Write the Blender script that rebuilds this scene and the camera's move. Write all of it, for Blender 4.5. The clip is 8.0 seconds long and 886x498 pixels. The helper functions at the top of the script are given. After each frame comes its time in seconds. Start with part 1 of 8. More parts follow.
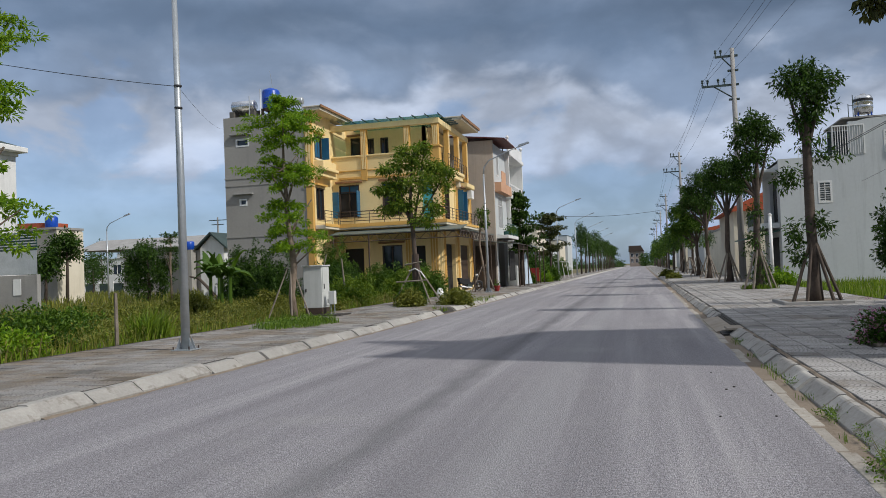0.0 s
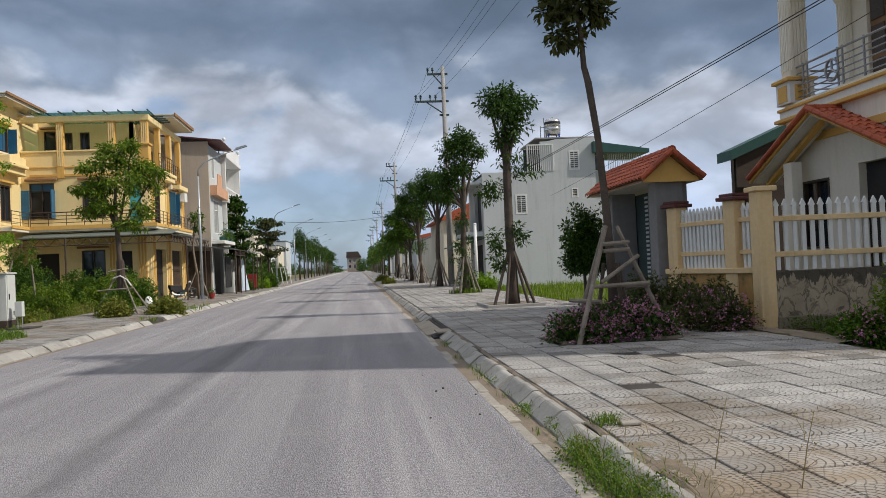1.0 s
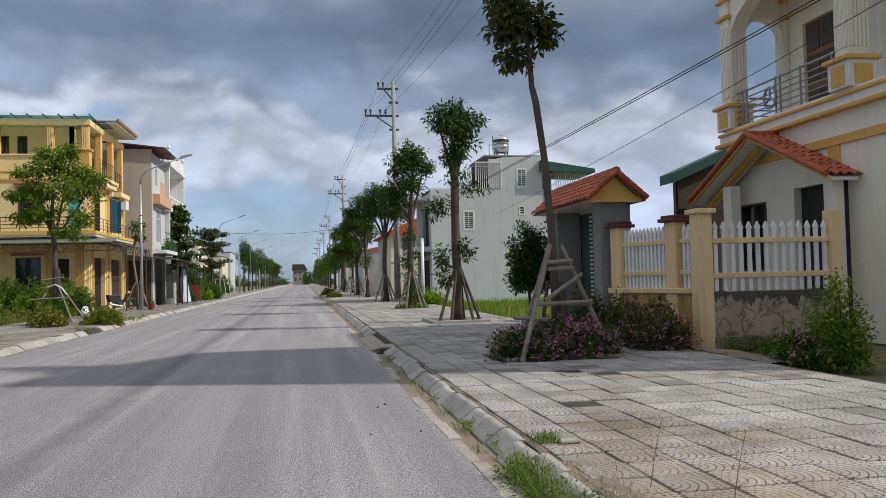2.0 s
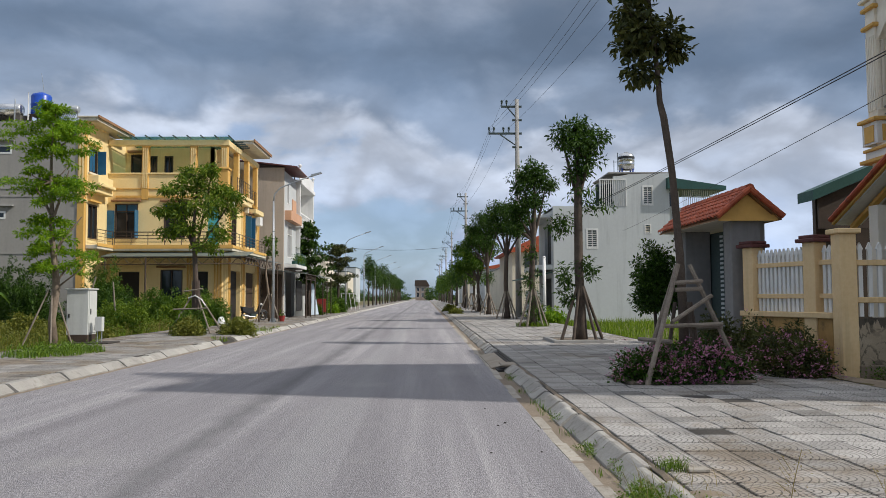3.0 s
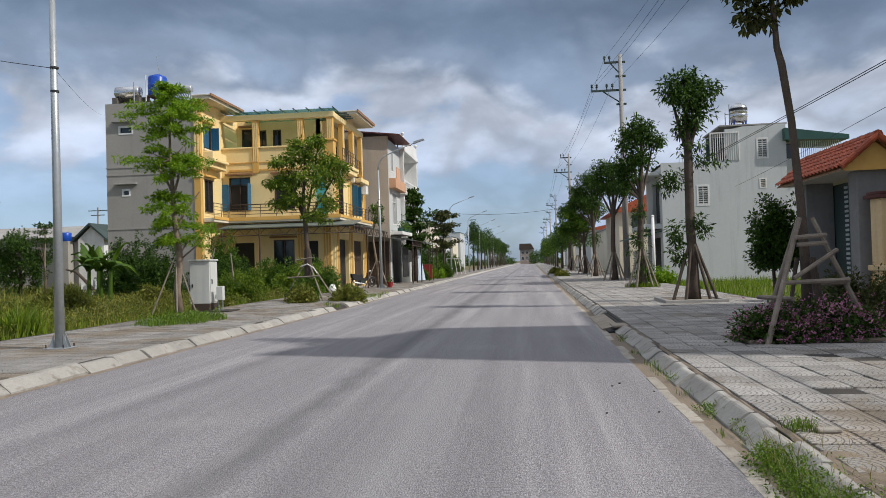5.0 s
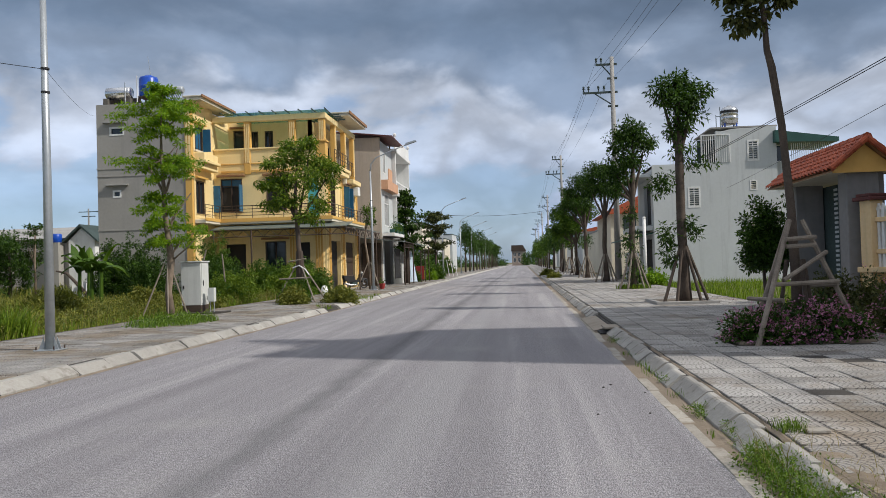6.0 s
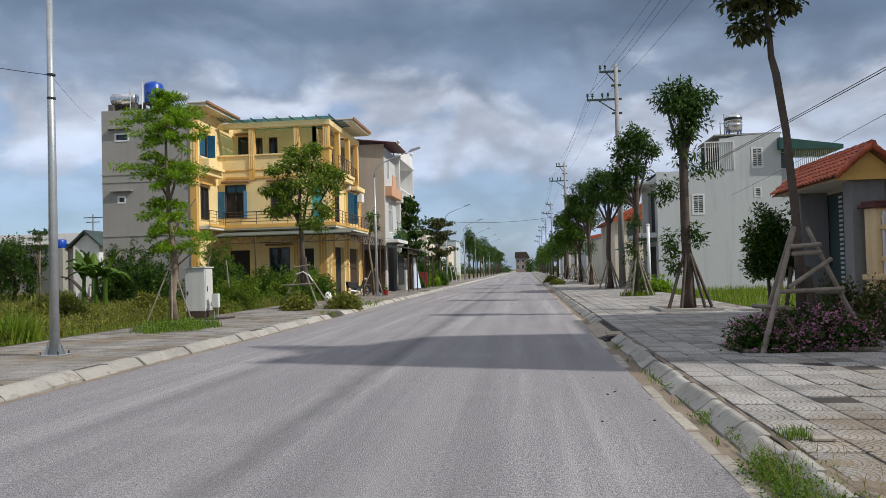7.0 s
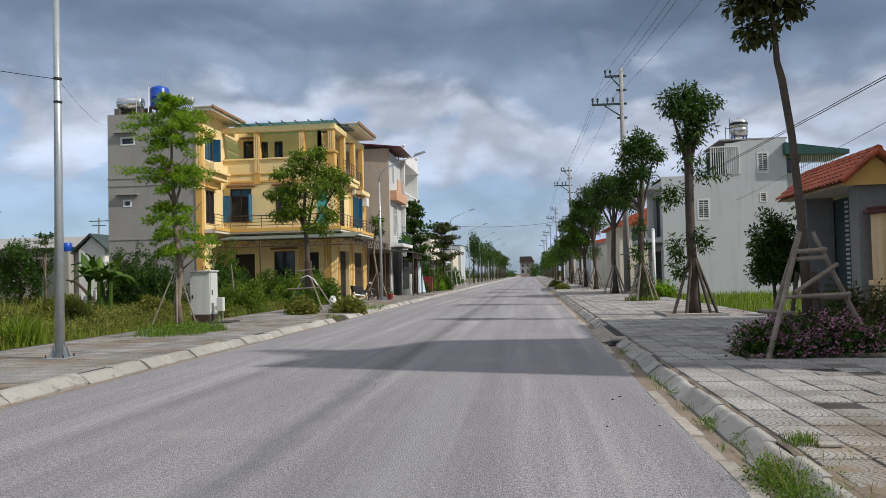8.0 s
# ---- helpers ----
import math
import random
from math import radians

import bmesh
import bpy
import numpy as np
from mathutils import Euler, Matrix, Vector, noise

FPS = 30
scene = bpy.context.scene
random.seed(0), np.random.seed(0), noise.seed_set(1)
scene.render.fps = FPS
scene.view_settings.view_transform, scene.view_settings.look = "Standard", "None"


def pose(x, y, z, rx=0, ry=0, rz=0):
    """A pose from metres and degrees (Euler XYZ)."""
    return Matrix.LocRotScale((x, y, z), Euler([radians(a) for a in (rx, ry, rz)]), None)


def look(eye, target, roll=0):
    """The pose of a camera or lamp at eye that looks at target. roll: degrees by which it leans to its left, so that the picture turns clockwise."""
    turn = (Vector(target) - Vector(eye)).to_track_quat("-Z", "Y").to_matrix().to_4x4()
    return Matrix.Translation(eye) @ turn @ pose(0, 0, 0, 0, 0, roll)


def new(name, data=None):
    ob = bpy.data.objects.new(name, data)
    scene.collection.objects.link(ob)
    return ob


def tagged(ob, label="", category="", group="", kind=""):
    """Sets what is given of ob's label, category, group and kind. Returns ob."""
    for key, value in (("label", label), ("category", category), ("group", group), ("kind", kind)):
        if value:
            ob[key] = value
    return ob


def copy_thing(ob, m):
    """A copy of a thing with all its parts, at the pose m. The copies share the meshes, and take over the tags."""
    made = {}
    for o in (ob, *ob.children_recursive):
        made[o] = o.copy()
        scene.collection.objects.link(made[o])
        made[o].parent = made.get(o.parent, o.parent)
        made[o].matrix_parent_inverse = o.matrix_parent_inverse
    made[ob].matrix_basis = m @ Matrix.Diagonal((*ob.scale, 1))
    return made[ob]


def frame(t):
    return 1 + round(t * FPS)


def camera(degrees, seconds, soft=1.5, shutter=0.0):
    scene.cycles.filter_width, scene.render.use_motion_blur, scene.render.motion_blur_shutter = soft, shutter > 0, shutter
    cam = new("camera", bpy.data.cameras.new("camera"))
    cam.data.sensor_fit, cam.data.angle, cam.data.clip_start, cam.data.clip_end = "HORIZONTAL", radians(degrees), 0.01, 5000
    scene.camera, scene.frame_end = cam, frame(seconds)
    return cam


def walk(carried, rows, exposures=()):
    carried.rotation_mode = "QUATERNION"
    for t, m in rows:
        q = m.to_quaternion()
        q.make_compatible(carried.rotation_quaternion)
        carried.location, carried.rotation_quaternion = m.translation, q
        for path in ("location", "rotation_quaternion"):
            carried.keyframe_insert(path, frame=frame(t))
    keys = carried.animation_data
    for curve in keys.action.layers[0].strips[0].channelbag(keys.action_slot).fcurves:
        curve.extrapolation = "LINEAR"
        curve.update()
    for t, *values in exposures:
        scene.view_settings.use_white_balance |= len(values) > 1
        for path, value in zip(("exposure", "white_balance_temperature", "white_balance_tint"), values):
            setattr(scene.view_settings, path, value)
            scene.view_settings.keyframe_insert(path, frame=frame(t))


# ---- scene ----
cam = camera(57.98, 8.0, 0.6)
PATH = [
    (0, pose(0.001, -0.069, 1.569, 91.563, 2.316, 13.918)),
    (0.1, pose(0.002, -0.056, 1.577, 91.354, 2.404, 10.300)),
    (0.2, pose(0.004, -0.043, 1.585, 91.145, 2.491, 7.200)),
    (0.3, pose(0.005, -0.030, 1.594, 90.936, 2.579, 4.300)),
    (0.4, pose(0.006, -0.017, 1.602, 90.727, 2.667, 2.050)),
    (0.5, pose(0.007, -0.004, 1.610, 90.518, 2.755, 0.095)),
    (0.7, pose(0.008, -0.010, 1.608, 90.759, 2.647, -2.650)),
    (0.9, pose(0.009, -0.016, 1.606, 91.000, 2.539, -4.870)),
    (1, pose(0.009, -0.019, 1.605, 91.120, 2.485, -6.058)),
    (1.1, pose(0.013, -0.018, 1.603, 91.191, 2.351, -7.000)),
    (1.2, pose(0.017, -0.016, 1.602, 91.263, 2.216, -7.720)),
    (1.45, pose(0.025, -0.014, 1.605, 91.507, 1.953, -9.300)),
    (1.75, pose(0.034, -0.011, 1.609, 91.799, 1.637, -10.200)),
    (2.05, pose(0.043, -0.008, 1.613, 92.092, 1.321, -9.750)),
    (2.3, pose(0.050, -0.005, 1.617, 92.336, 1.058, -6.588)),
    (2.4, pose(0.052, 0.006, 1.618, 92.542, 0.916, -4.300)),
    (2.5, pose(0.055, 0.017, 1.619, 92.748, 0.774, -2.882)),
    (2.6, pose(0.050, 0.014, 1.619, 92.884, 0.672, -2.500)),
    (2.8, pose(0.040, 0.008, 1.618, 93.157, 0.469, -1.900)),
    (3, pose(0.030, 0.002, 1.617, 93.429, 0.266, -1.212)),
    (3.2, pose(0.029, 0.016, 1.613, 93.388, 0.241, -0.800)),
    (3.5, pose(0.028, 0.037, 1.608, 93.327, 0.202, -0.343)),
    (3.6, pose(0.018, 0.033, 1.607, 93.163, 0.403, 0.000)),
    (3.8, pose(-0.001, 0.025, 1.606, 92.835, 0.806, 1.300)),
    (4, pose(-0.021, 0.017, 1.605, 92.508, 1.209, 4.048)),
    (4.2, pose(-0.028, 0.016, 1.600, 92.104, 1.390, 5.200)),
    (4.5, pose(-0.038, 0.013, 1.592, 91.498, 1.662, 6.108)),
    (5, pose(-0.026, 0.019, 1.591, 91.003, 1.689, 6.275)),
    (6.5, pose(-0.023, -0.003, 1.594, 91.276, 1.650, 5.503)),
    (7, pose(-0.030, -0.001, 1.590, 91.573, 1.519, 5.958)),
    (7.5, pose(-0.027, 0.006, 1.593, 91.808, 1.426, 6.266)),
    (8, pose(-0.032, 0.004, 1.589, 91.889, 1.363, 6.290)),
]
walk(cam, PATH, [(0.0, -0.2, 6170, 10), (0.3, -0.14, 6230, 10), (0.5, -0.09, 6300, 10), (1.0, -0.02, 6480, 10), (2.4, 0.05, 6400, 10), (3.5, 0.05, 6350, 10), (4.5, 0.02, 6350, 10), (8.0, 0.02, 6350, 10)])

# ---- sky and sun ----
SUN_EL, SUN_AZ = radians(41), math.atan2(0.958, -0.287)      # azimuth from +y towards +x
sun_way = Vector((math.sin(SUN_AZ) * math.cos(SUN_EL), math.cos(SUN_AZ) * math.cos(SUN_EL), math.sin(SUN_EL)))
sun = new("sun", bpy.data.lights.new("sun", "SUN"))
sun.data.energy, sun.data.angle, sun.data.color = 3.6, radians(0.9), (1.0, 0.94, 0.85)
sun.matrix_world = look(sun_way * 60, (0, 0, 0))
scene.view_settings.exposure = 0.0


class Nodes:
    """A small writer of node trees."""

    def __init__(self, tree):
        self.tree = tree
        tree.nodes.clear()

    def add(self, kind, ins=None, **props):
        n = self.tree.nodes.new(kind)
        if "operation" in props:
            n.operation = props["operation"]
        if "use_clamp" in props:
            n.use_clamp = props["use_clamp"]
        if "data_type" in props:
            n.data_type, n.blend_type, n.clamp_factor = props["data_type"], props["blend_type"], True
        if "noise_dimensions" in props:
            n.noise_dimensions = props["noise_dimensions"]
        if "sky_type" in props:
            n.sky_type, n.sun_disc = props["sky_type"], False
            n.sun_elevation, n.sun_rotation = props["sun_elevation"], props["sun_rotation"]
        for k, v in (ins or {}).items():
            if isinstance(v, bpy.types.NodeSocket):
                self.tree.links.new(v, n.inputs[k])
            else:
                n.inputs[k].default_value = v
        return n

    def math(self, op, a, b=0.0, clamp=False):
        return self.add("ShaderNodeMath", {0: a, 1: b}, operation=op, use_clamp=clamp).outputs[0]

    def noise(self, vec, scale, detail=4.0, rough=0.55, distort=0.0):
        return self.add("ShaderNodeTexNoise", {"Vector": vec, "Scale": scale, "Detail": detail, "Roughness": rough, "Distortion": distort}).outputs[0]

    def ramp(self, fac, stops, ease="LINEAR"):
        n = self.add("ShaderNodeValToRGB", {0: fac})
        n.color_ramp.interpolation = ease
        e = n.color_ramp.elements
        while len(e) < len(stops):
            e.new(0.5)
        for el, (p, c) in zip(e, stops):
            el.position = p
            el.color = (*c, 1) if isinstance(c, tuple) else (c, c, c, 1)
        return n.outputs[0]

    def mix(self, fac, a, b, blend="MIX"):
        n = self.add("ShaderNodeMix", data_type="RGBA", blend_type=blend)
        for i, v in ((0, fac), (6, a), (7, b)):
            if isinstance(v, bpy.types.NodeSocket):
                self.tree.links.new(v, n.inputs[i])
            else:
                n.inputs[i].default_value = v if i == 0 else (*v[:3], 1)
        return n.outputs[2]


def build_world():
    w = bpy.data.worlds.new("sky")
    scene.world = w
    w.use_nodes = True
    t = Nodes(w.node_tree)
    sky = t.add("ShaderNodeTexSky", sky_type="NISHITA", sun_elevation=SUN_EL, sun_rotation=SUN_AZ)
    clear = t.mix(1.0, sky.outputs[0], (0.088, 0.102, 0.122), "MULTIPLY")
    way = t.add("ShaderNodeTexCoord").outputs["Generated"]
    xyz = t.add("ShaderNodeSeparateXYZ", {0: way})
    up = t.math("MAXIMUM", xyz.outputs[2], 0.0)
    q = t.add("ShaderNodeMapping", {0: way, "Location": (0.35, 0.1, 0.0), "Scale": (1.0, 1.0, 1.75)}).outputs[0]
    n1 = t.noise(q, 2.2, 3.0, 0.5, 0.1)
    n2 = t.noise(q, 5.2, 7.0, 0.52, 0.15)
    n3 = t.noise(q, 14.0, 7.0, 0.55, 0.2)
    # rounded heaps: lobes between creases
    heap = t.math("MULTIPLY", t.math("ABSOLUTE", t.math("SUBTRACT", t.noise(q, 6.5, 5.0, 0.48, 0.35), 0.5)), 4.0)
    heap = t.math("ADD", heap, t.math("MULTIPLY", t.math("ABSOLUTE", t.math("SUBTRACT", t.noise(q, 15.0, 4.0, 0.5, 0.2), 0.5)), 1.1))
    # the height of the dark layer's lower edge wanders with the noise
    wave = t.math("ADD", up, t.math("MULTIPLY", t.math("SUBTRACT", n1, 0.5), 0.13))
    wave = t.math("ADD", wave, t.math("MULTIPLY", t.math("SUBTRACT", n2, 0.5), 0.17))
    wave = t.math("ADD", wave, t.math("MULTIPLY", t.math("SUBTRACT", n3, 0.5), 0.05))
    wave = t.math("SUBTRACT", wave, t.math("MULTIPLY", t.math("SUBTRACT", heap, 0.6), 0.028))
    wave = t.math("ADD", wave, t.math("MULTIPLY", xyz.outputs[0], 0.045))
    tone = t.ramp(wave, [(0.0, (0.41, 0.54, 0.76)), (0.06, (0.43, 0.53, 0.72)), (0.105, (0.49, 0.57, 0.715)), (0.185, (0.565, 0.625, 0.74)),
                         (0.232, (0.275, 0.35, 0.475)), (0.29, (0.160, 0.220, 0.318)), (0.5, (0.43, 0.46, 0.53)), (1.0, (0.76, 0.78, 0.83))], "EASE")
    calm = t.ramp(wave, [(0.20, 0.0), (0.27, 1.0)])
    low = t.math("MULTIPLY", t.ramp(n2, [(0.36, 0.84), (0.62, 1.12)], "EASE"), t.ramp(heap, [(0.05, 0.84), (0.85, 1.18)], "EASE"))
    high = t.math("MULTIPLY", t.ramp(n1, [(0.36, 0.85), (0.64, 1.20)], "EASE"), t.ramp(n2, [(0.36, 0.88), (0.62, 1.12)], "EASE"))
    shade = t.mix(calm, low, high)
    cloud = t.mix(1.0, tone, shade, "MULTIPLY")
    thick = t.math("ADD", t.math("MULTIPLY", up, 3.4), t.math("MULTIPLY", t.math("SUBTRACT", n2, 0.5), 2.4))
    thick = t.math("ADD", thick, t.math("MULTIPLY", t.math("SUBTRACT", n1, 0.5), 1.2))
    thick = t.math("ADD", thick, t.math("MULTIPLY", xyz.outputs[0], 0.9))
    cover = t.ramp(thick, [(-0.35, 0.5), (0.2, 1.0)], "EASE")
    col = t.mix(cover, clear, cloud)
    bg = t.add("ShaderNodeBackground", {0: col, 1: 1.0})
    out = t.add("ShaderNodeOutputWorld", {0: bg.outputs[0]})


build_world()


# ---- materials ----
def mat(name, a, b=None, big=0.5, fine=14.0, rough=0.8, bump=0.15, bscale=60.0, metal=0.0, vary=0.0, streak=0.0, spec=0.4, dark=None):
    """A worn surface: colour a wanders to b at two scales. vary: piece by piece. streak: stains that run down. dark: colour of scattered dirt."""
    b = b or tuple(c * 0.8 for c in a)
    m = bpy.data.materials.new(name)
    m.use_nodes = True
    t = Nodes(m.node_tree)
    pos = t.add("ShaderNodeNewGeometry").outputs["Position"]
    n1, n2 = t.noise(pos, big, 5.0, 0.6), t.noise(pos, fine, 4.0, 0.6)
    f = t.math("ADD", t.math("MULTIPLY", n1, 0.65), t.math("MULTIPLY", n2, 0.35))
    col = t.mix(t.ramp(f, [(0.36, 0.0), (0.64, 1.0)]), a, b)
    if streak:
        sc = t.add("ShaderNodeMapping", {0: pos, "Scale": (3.0, 3.0, 0.22)}).outputs[0]
        s = t.ramp(t.noise(sc, 1.0, 5.0, 0.65), [(0.52, 0.0), (0.75, 1.0)])
        col = t.mix(t.math("MULTIPLY", s, streak), col, tuple(c * 0.42 for c in b))
    if dark:
        s = t.ramp(t.noise(pos, big * 3.1, 6.0, 0.7), [(0.55, 0.0), (0.68, 1.0)])
        col = t.mix(t.math("MULTIPLY", s, 0.75), col, dark)
    if vary:
        r = t.add("ShaderNodeObjectInfo").outputs["Random"]
        r2 = t.add("ShaderNodeNewGeometry").outputs["Random Per Island"]
        k = t.math("FRACT", t.math("ADD", r, r2))
        col = t.mix(1.0, col, t.ramp(k, [(0.0, 1.0 - vary), (1.0, 1.0 + vary)]), "MULTIPLY")
    bs = t.add("ShaderNodeBsdfPrincipled", {"Base Color": col, "Metallic": metal, "Specular IOR Level": spec})
    t.tree.links.new(t.ramp(n2, [(0.3, max(0.02, rough - 0.1)), (0.7, min(1.0, rough + 0.08))]), bs.inputs["Roughness"])
    if bump:
        bn = t.add("ShaderNodeBump", {"Strength": bump, "Distance": 0.02, "Height": t.noise(pos, bscale, 4.0, 0.6)})
        t.tree.links.new(bn.outputs[0], bs.inputs["Normal"])
    t.add("ShaderNodeOutputMaterial", {0: bs.outputs[0]})
    return m


def leaf_mat(name, a, b, through_light=0.35):
    m = bpy.data.materials.new(name)
    m.use_nodes = True
    t = Nodes(m.node_tree)
    g = t.add("ShaderNodeNewGeometry")
    k = t.math("ADD", t.math("MULTIPLY", g.outputs["Random Per Island"], 0.6), t.math("MULTIPLY", t.noise(g.outputs["Position"], 1.6, 3.0), 0.4))
    col = t.mix(t.ramp(k, [(0.2, 0.0), (0.8, 1.0)]), a, b)
    bs = t.add("ShaderNodeBsdfPrincipled", {"Base Color": col, "Roughness": 0.45, "Specular IOR Level": 0.2})
    tr = t.add("ShaderNodeBsdfTranslucent", {0: t.mix(1.0, col, (1.25, 1.35, 0.7), "MULTIPLY")})
    mx = t.add("ShaderNodeMixShader", {0: through_light, 1: bs.outputs[0], 2: tr.outputs[0]})
    t.add("ShaderNodeOutputMaterial", {0: mx.outputs[0]})
    return m


def glass_mat(name, tint=(0.02, 0.03, 0.04), rough=0.06):
    """Window glass before a dark room."""
    m = bpy.data.materials.new(name)
    m.use_nodes = True
    t = Nodes(m.node_tree)
    bs = t.add("ShaderNodeBsdfPrincipled", {"Base Color": (*tint, 1), "Roughness": rough, "Specular IOR Level": 0.55})
    t.add("ShaderNodeOutputMaterial", {0: bs.outputs[0]})
    return m


def asphalt_mat():
    m = bpy.data.materials.new("worn_asphalt")
    m.use_nodes = True
    t = Nodes(m.node_tree)
    pos = t.add("ShaderNodeNewGeometry").outputs["Position"]
    x = t.add("ShaderNodeSeparateXYZ", {0: pos}).outputs[0]
    grain = t.noise(pos, 68.0, 3.0, 0.7)
    grit = t.add("ShaderNodeTexVoronoi", {"Vector": pos, "Scale": 75.0}).outputs[0]
    long = t.noise(t.add("ShaderNodeMapping", {0: pos, "Scale": (1.3, 0.045, 1.0)}).outputs[0], 1.0, 6.0, 0.65, 0.3)
    blot = t.noise(pos, 0.45, 6.0, 0.62)
    fleck = t.noise(pos, 27.0, 3.0, 0.7)
    gr = t.math("ADD", t.math("MULTIPLY", grain, 0.6), t.math("MULTIPLY", fleck, 0.4))
    col = t.mix(t.ramp(gr, [(0.41, 0.0), (0.60, 1.0)]), (0.150, 0.141, 0.147), (0.435, 0.418, 0.432))
    col = t.mix(t.ramp(long, [(0.46, 0.0), (0.70, 0.62)]), col, (0.165, 0.156, 0.165))
    col = t.mix(t.ramp(long, [(0.30, 0.55), (0.46, 0.0)]), col, (0.475, 0.45, 0.45))
    col = t.mix(t.ramp(blot, [(0.55, 0.0), (0.72, 0.45)]), col, (0.38, 0.365, 0.35))
    # old longitudinal seam of the paving, left of the middle
    seam = t.math("ADD", t.math("ADD", x, 2.55), t.math("MULTIPLY", t.math("SUBTRACT", t.noise(pos, 0.8, 5.0), 0.5), 0.5))
    s = t.ramp(t.math("ABSOLUTE", seam), [(0.0, 0.6), (0.30, 0.0)])
    col = t.mix(s, col, (0.12, 0.118, 0.122))
    # a pale wheel track
    s2 = t.ramp(t.math("ABSOLUTE", t.math("ADD", x, 1.2)), [(0.0, 0.35), (0.5, 0.0)])
    col = t.mix(s2, col, (0.36, 0.355, 0.355))
    bs = t.add("ShaderNodeBsdfPrincipled", {"Base Color": col, "Roughness": 0.88, "Specular IOR Level": 0.3})
    bn = t.add("ShaderNodeBump", {"Strength": 0.8, "Distance": 0.016, "Height": t.math("ADD", t.math("MULTIPLY", grit, 0.8), grain)})
    t.tree.links.new(bn.outputs[0], bs.inputs["Normal"])
    t.add("ShaderNodeOutputMaterial", {0: bs.outputs[0]})
    return m


TILE = 0.43


def tile_mat(name, dirt, k_=1.0):
    """Cement paving tile with raised fan rings in one part and small studs in the other."""
    m = bpy.data.materials.new(name)
    m.use_nodes = True
    t = Nodes(m.node_tree)
    pos = t.add("ShaderNodeNewGeometry").outputs["Position"]
    s = t.add("ShaderNodeSeparateXYZ", {0: pos})
    cx, cy = t.math("DIVIDE", t.math("ADD", s.outputs[0], 20 * TILE - 2.465), TILE), t.math("DIVIDE", t.math("SUBTRACT", s.outputs[1], 0.31), TILE)
    u, v = t.math("FRACT", cx), t.math("FRACT", cy)
    # rings about a point on the tile's side
    d = t.math("SQRT", t.math("ADD", t.math("POWER", u, 2.0), t.math("POWER", t.math("SUBTRACT", v, 0.42), 2.0)))
    rd = t.math("MULTIPLY", d, 7.6)
    idx = t.math("FLOOR", rd)
    turn = t.math("DIVIDE", t.math("ARCTAN2", t.math("SUBTRACT", v, 0.42), t.math("MAXIMUM", u, 0.001)), math.pi)
    seg = t.math("FRACT", t.math("ADD", t.math("MULTIPLY", turn, t.math("ADD", t.math("MULTIPLY", idx, 3.0), 2.0)), 50.3))
    inside = t.math("LESS_THAN", d, 0.79)
    arc = t.math("LESS_THAN", t.math("ABSOLUTE", t.math("SUBTRACT", t.math("FRACT", rd), 0.5)), 0.40)
    cell = t.math("MULTIPLY", arc, t.math("SUBTRACT", 1.0, t.math("MULTIPLY", t.math("LESS_THAN", seg, 0.15), 0.6)))
    su, sv = t.math("SUBTRACT", t.math("FRACT", t.math("MULTIPLY", u, 9.0)), 0.5), t.math("SUBTRACT", t.math("FRACT", t.math("MULTIPLY", v, 9.0)), 0.5)
    stud = t.math("GREATER_THAN", t.math("ADD", t.math("MULTIPLY", su, su), t.math("MULTIPLY", sv, sv)), 0.085)
    relief = t.math("ADD", t.math("MULTIPLY", cell, inside), t.math("MULTIPLY", stud, t.math("SUBTRACT", 1.0, inside)))
    worn = t.ramp(t.noise(pos, 2.2, 5.0, 0.65), [(0.3, 0.35), (0.6, 1.0)])
    groove = t.math("MULTIPLY", t.math("SUBTRACT", 1.0, relief), worn)
    n1, n2 = t.noise(pos, 0.7, 6.0, 0.65), t.noise(pos, 26.0, 4.0, 0.6)
    col = t.mix(t.ramp(n1, [(0.35, 0.0), (0.65, 1.0)]), (0.43 * k_, 0.412 * k_, 0.39 * k_), (0.30 * k_, 0.287 * k_, 0.268 * k_))
    col = t.mix(t.math("MULTIPLY", n2, 0.35), col, (0.24, 0.225, 0.205))
    # brown dirt patches; on the far pavement they also stand for dappled tree shade
    col = t.mix(t.ramp(t.noise(pos, 0.45, 7.0, 0.7, 0.4), [(0.60 - dirt, 0.0), (0.72 - dirt, 0.8)]), col, (0.20, 0.155, 0.105))
    # soil trodden over the tiles beside the kerb
    near = t.math("ADD", t.math("MINIMUM", t.math("MULTIPLY", t.math("SUBTRACT", 7.6, s.outputs[1]), 0.16), 0.45), t.math("MULTIPLY", t.math("ABSOLUTE", t.math("SUBTRACT", s.outputs[0], 2.4)), -0.16))
    near = t.math("ADD", near, t.math("MULTIPLY", t.math("SUBTRACT", t.noise(pos, 1.6, 6.0, 0.65), 0.5), 1.5))
    col = t.mix(t.ramp(near, [(0.05, 0.0), (0.5, 0.85)]), col, (0.27, 0.205, 0.135))
    k = t.add("ShaderNodeTexWhiteNoise", {0: t.add("ShaderNodeVectorMath", {0: t.add("ShaderNodeCombineXYZ", {0: cx, 1: cy, 2: 0.0}).outputs[0]}, operation="FLOOR").outputs[0]}, noise_dimensions="3D").outputs[0]
    col = t.mix(1.0, col, t.ramp(k, [(0.0, 0.5), (0.07, 0.84), (1.0, 1.16)]), "MULTIPLY")
    col = t.mix(t.math("MULTIPLY", groove, 0.92), col, (0.05, 0.045, 0.04))
    bs = t.add("ShaderNodeBsdfPrincipled", {"Base Color": col, "Roughness": 0.86, "Specular IOR Level": 0.3})
    h = t.math("ADD", t.math("MULTIPLY", relief, 0.5), t.math("MULTIPLY", n2, 0.5))
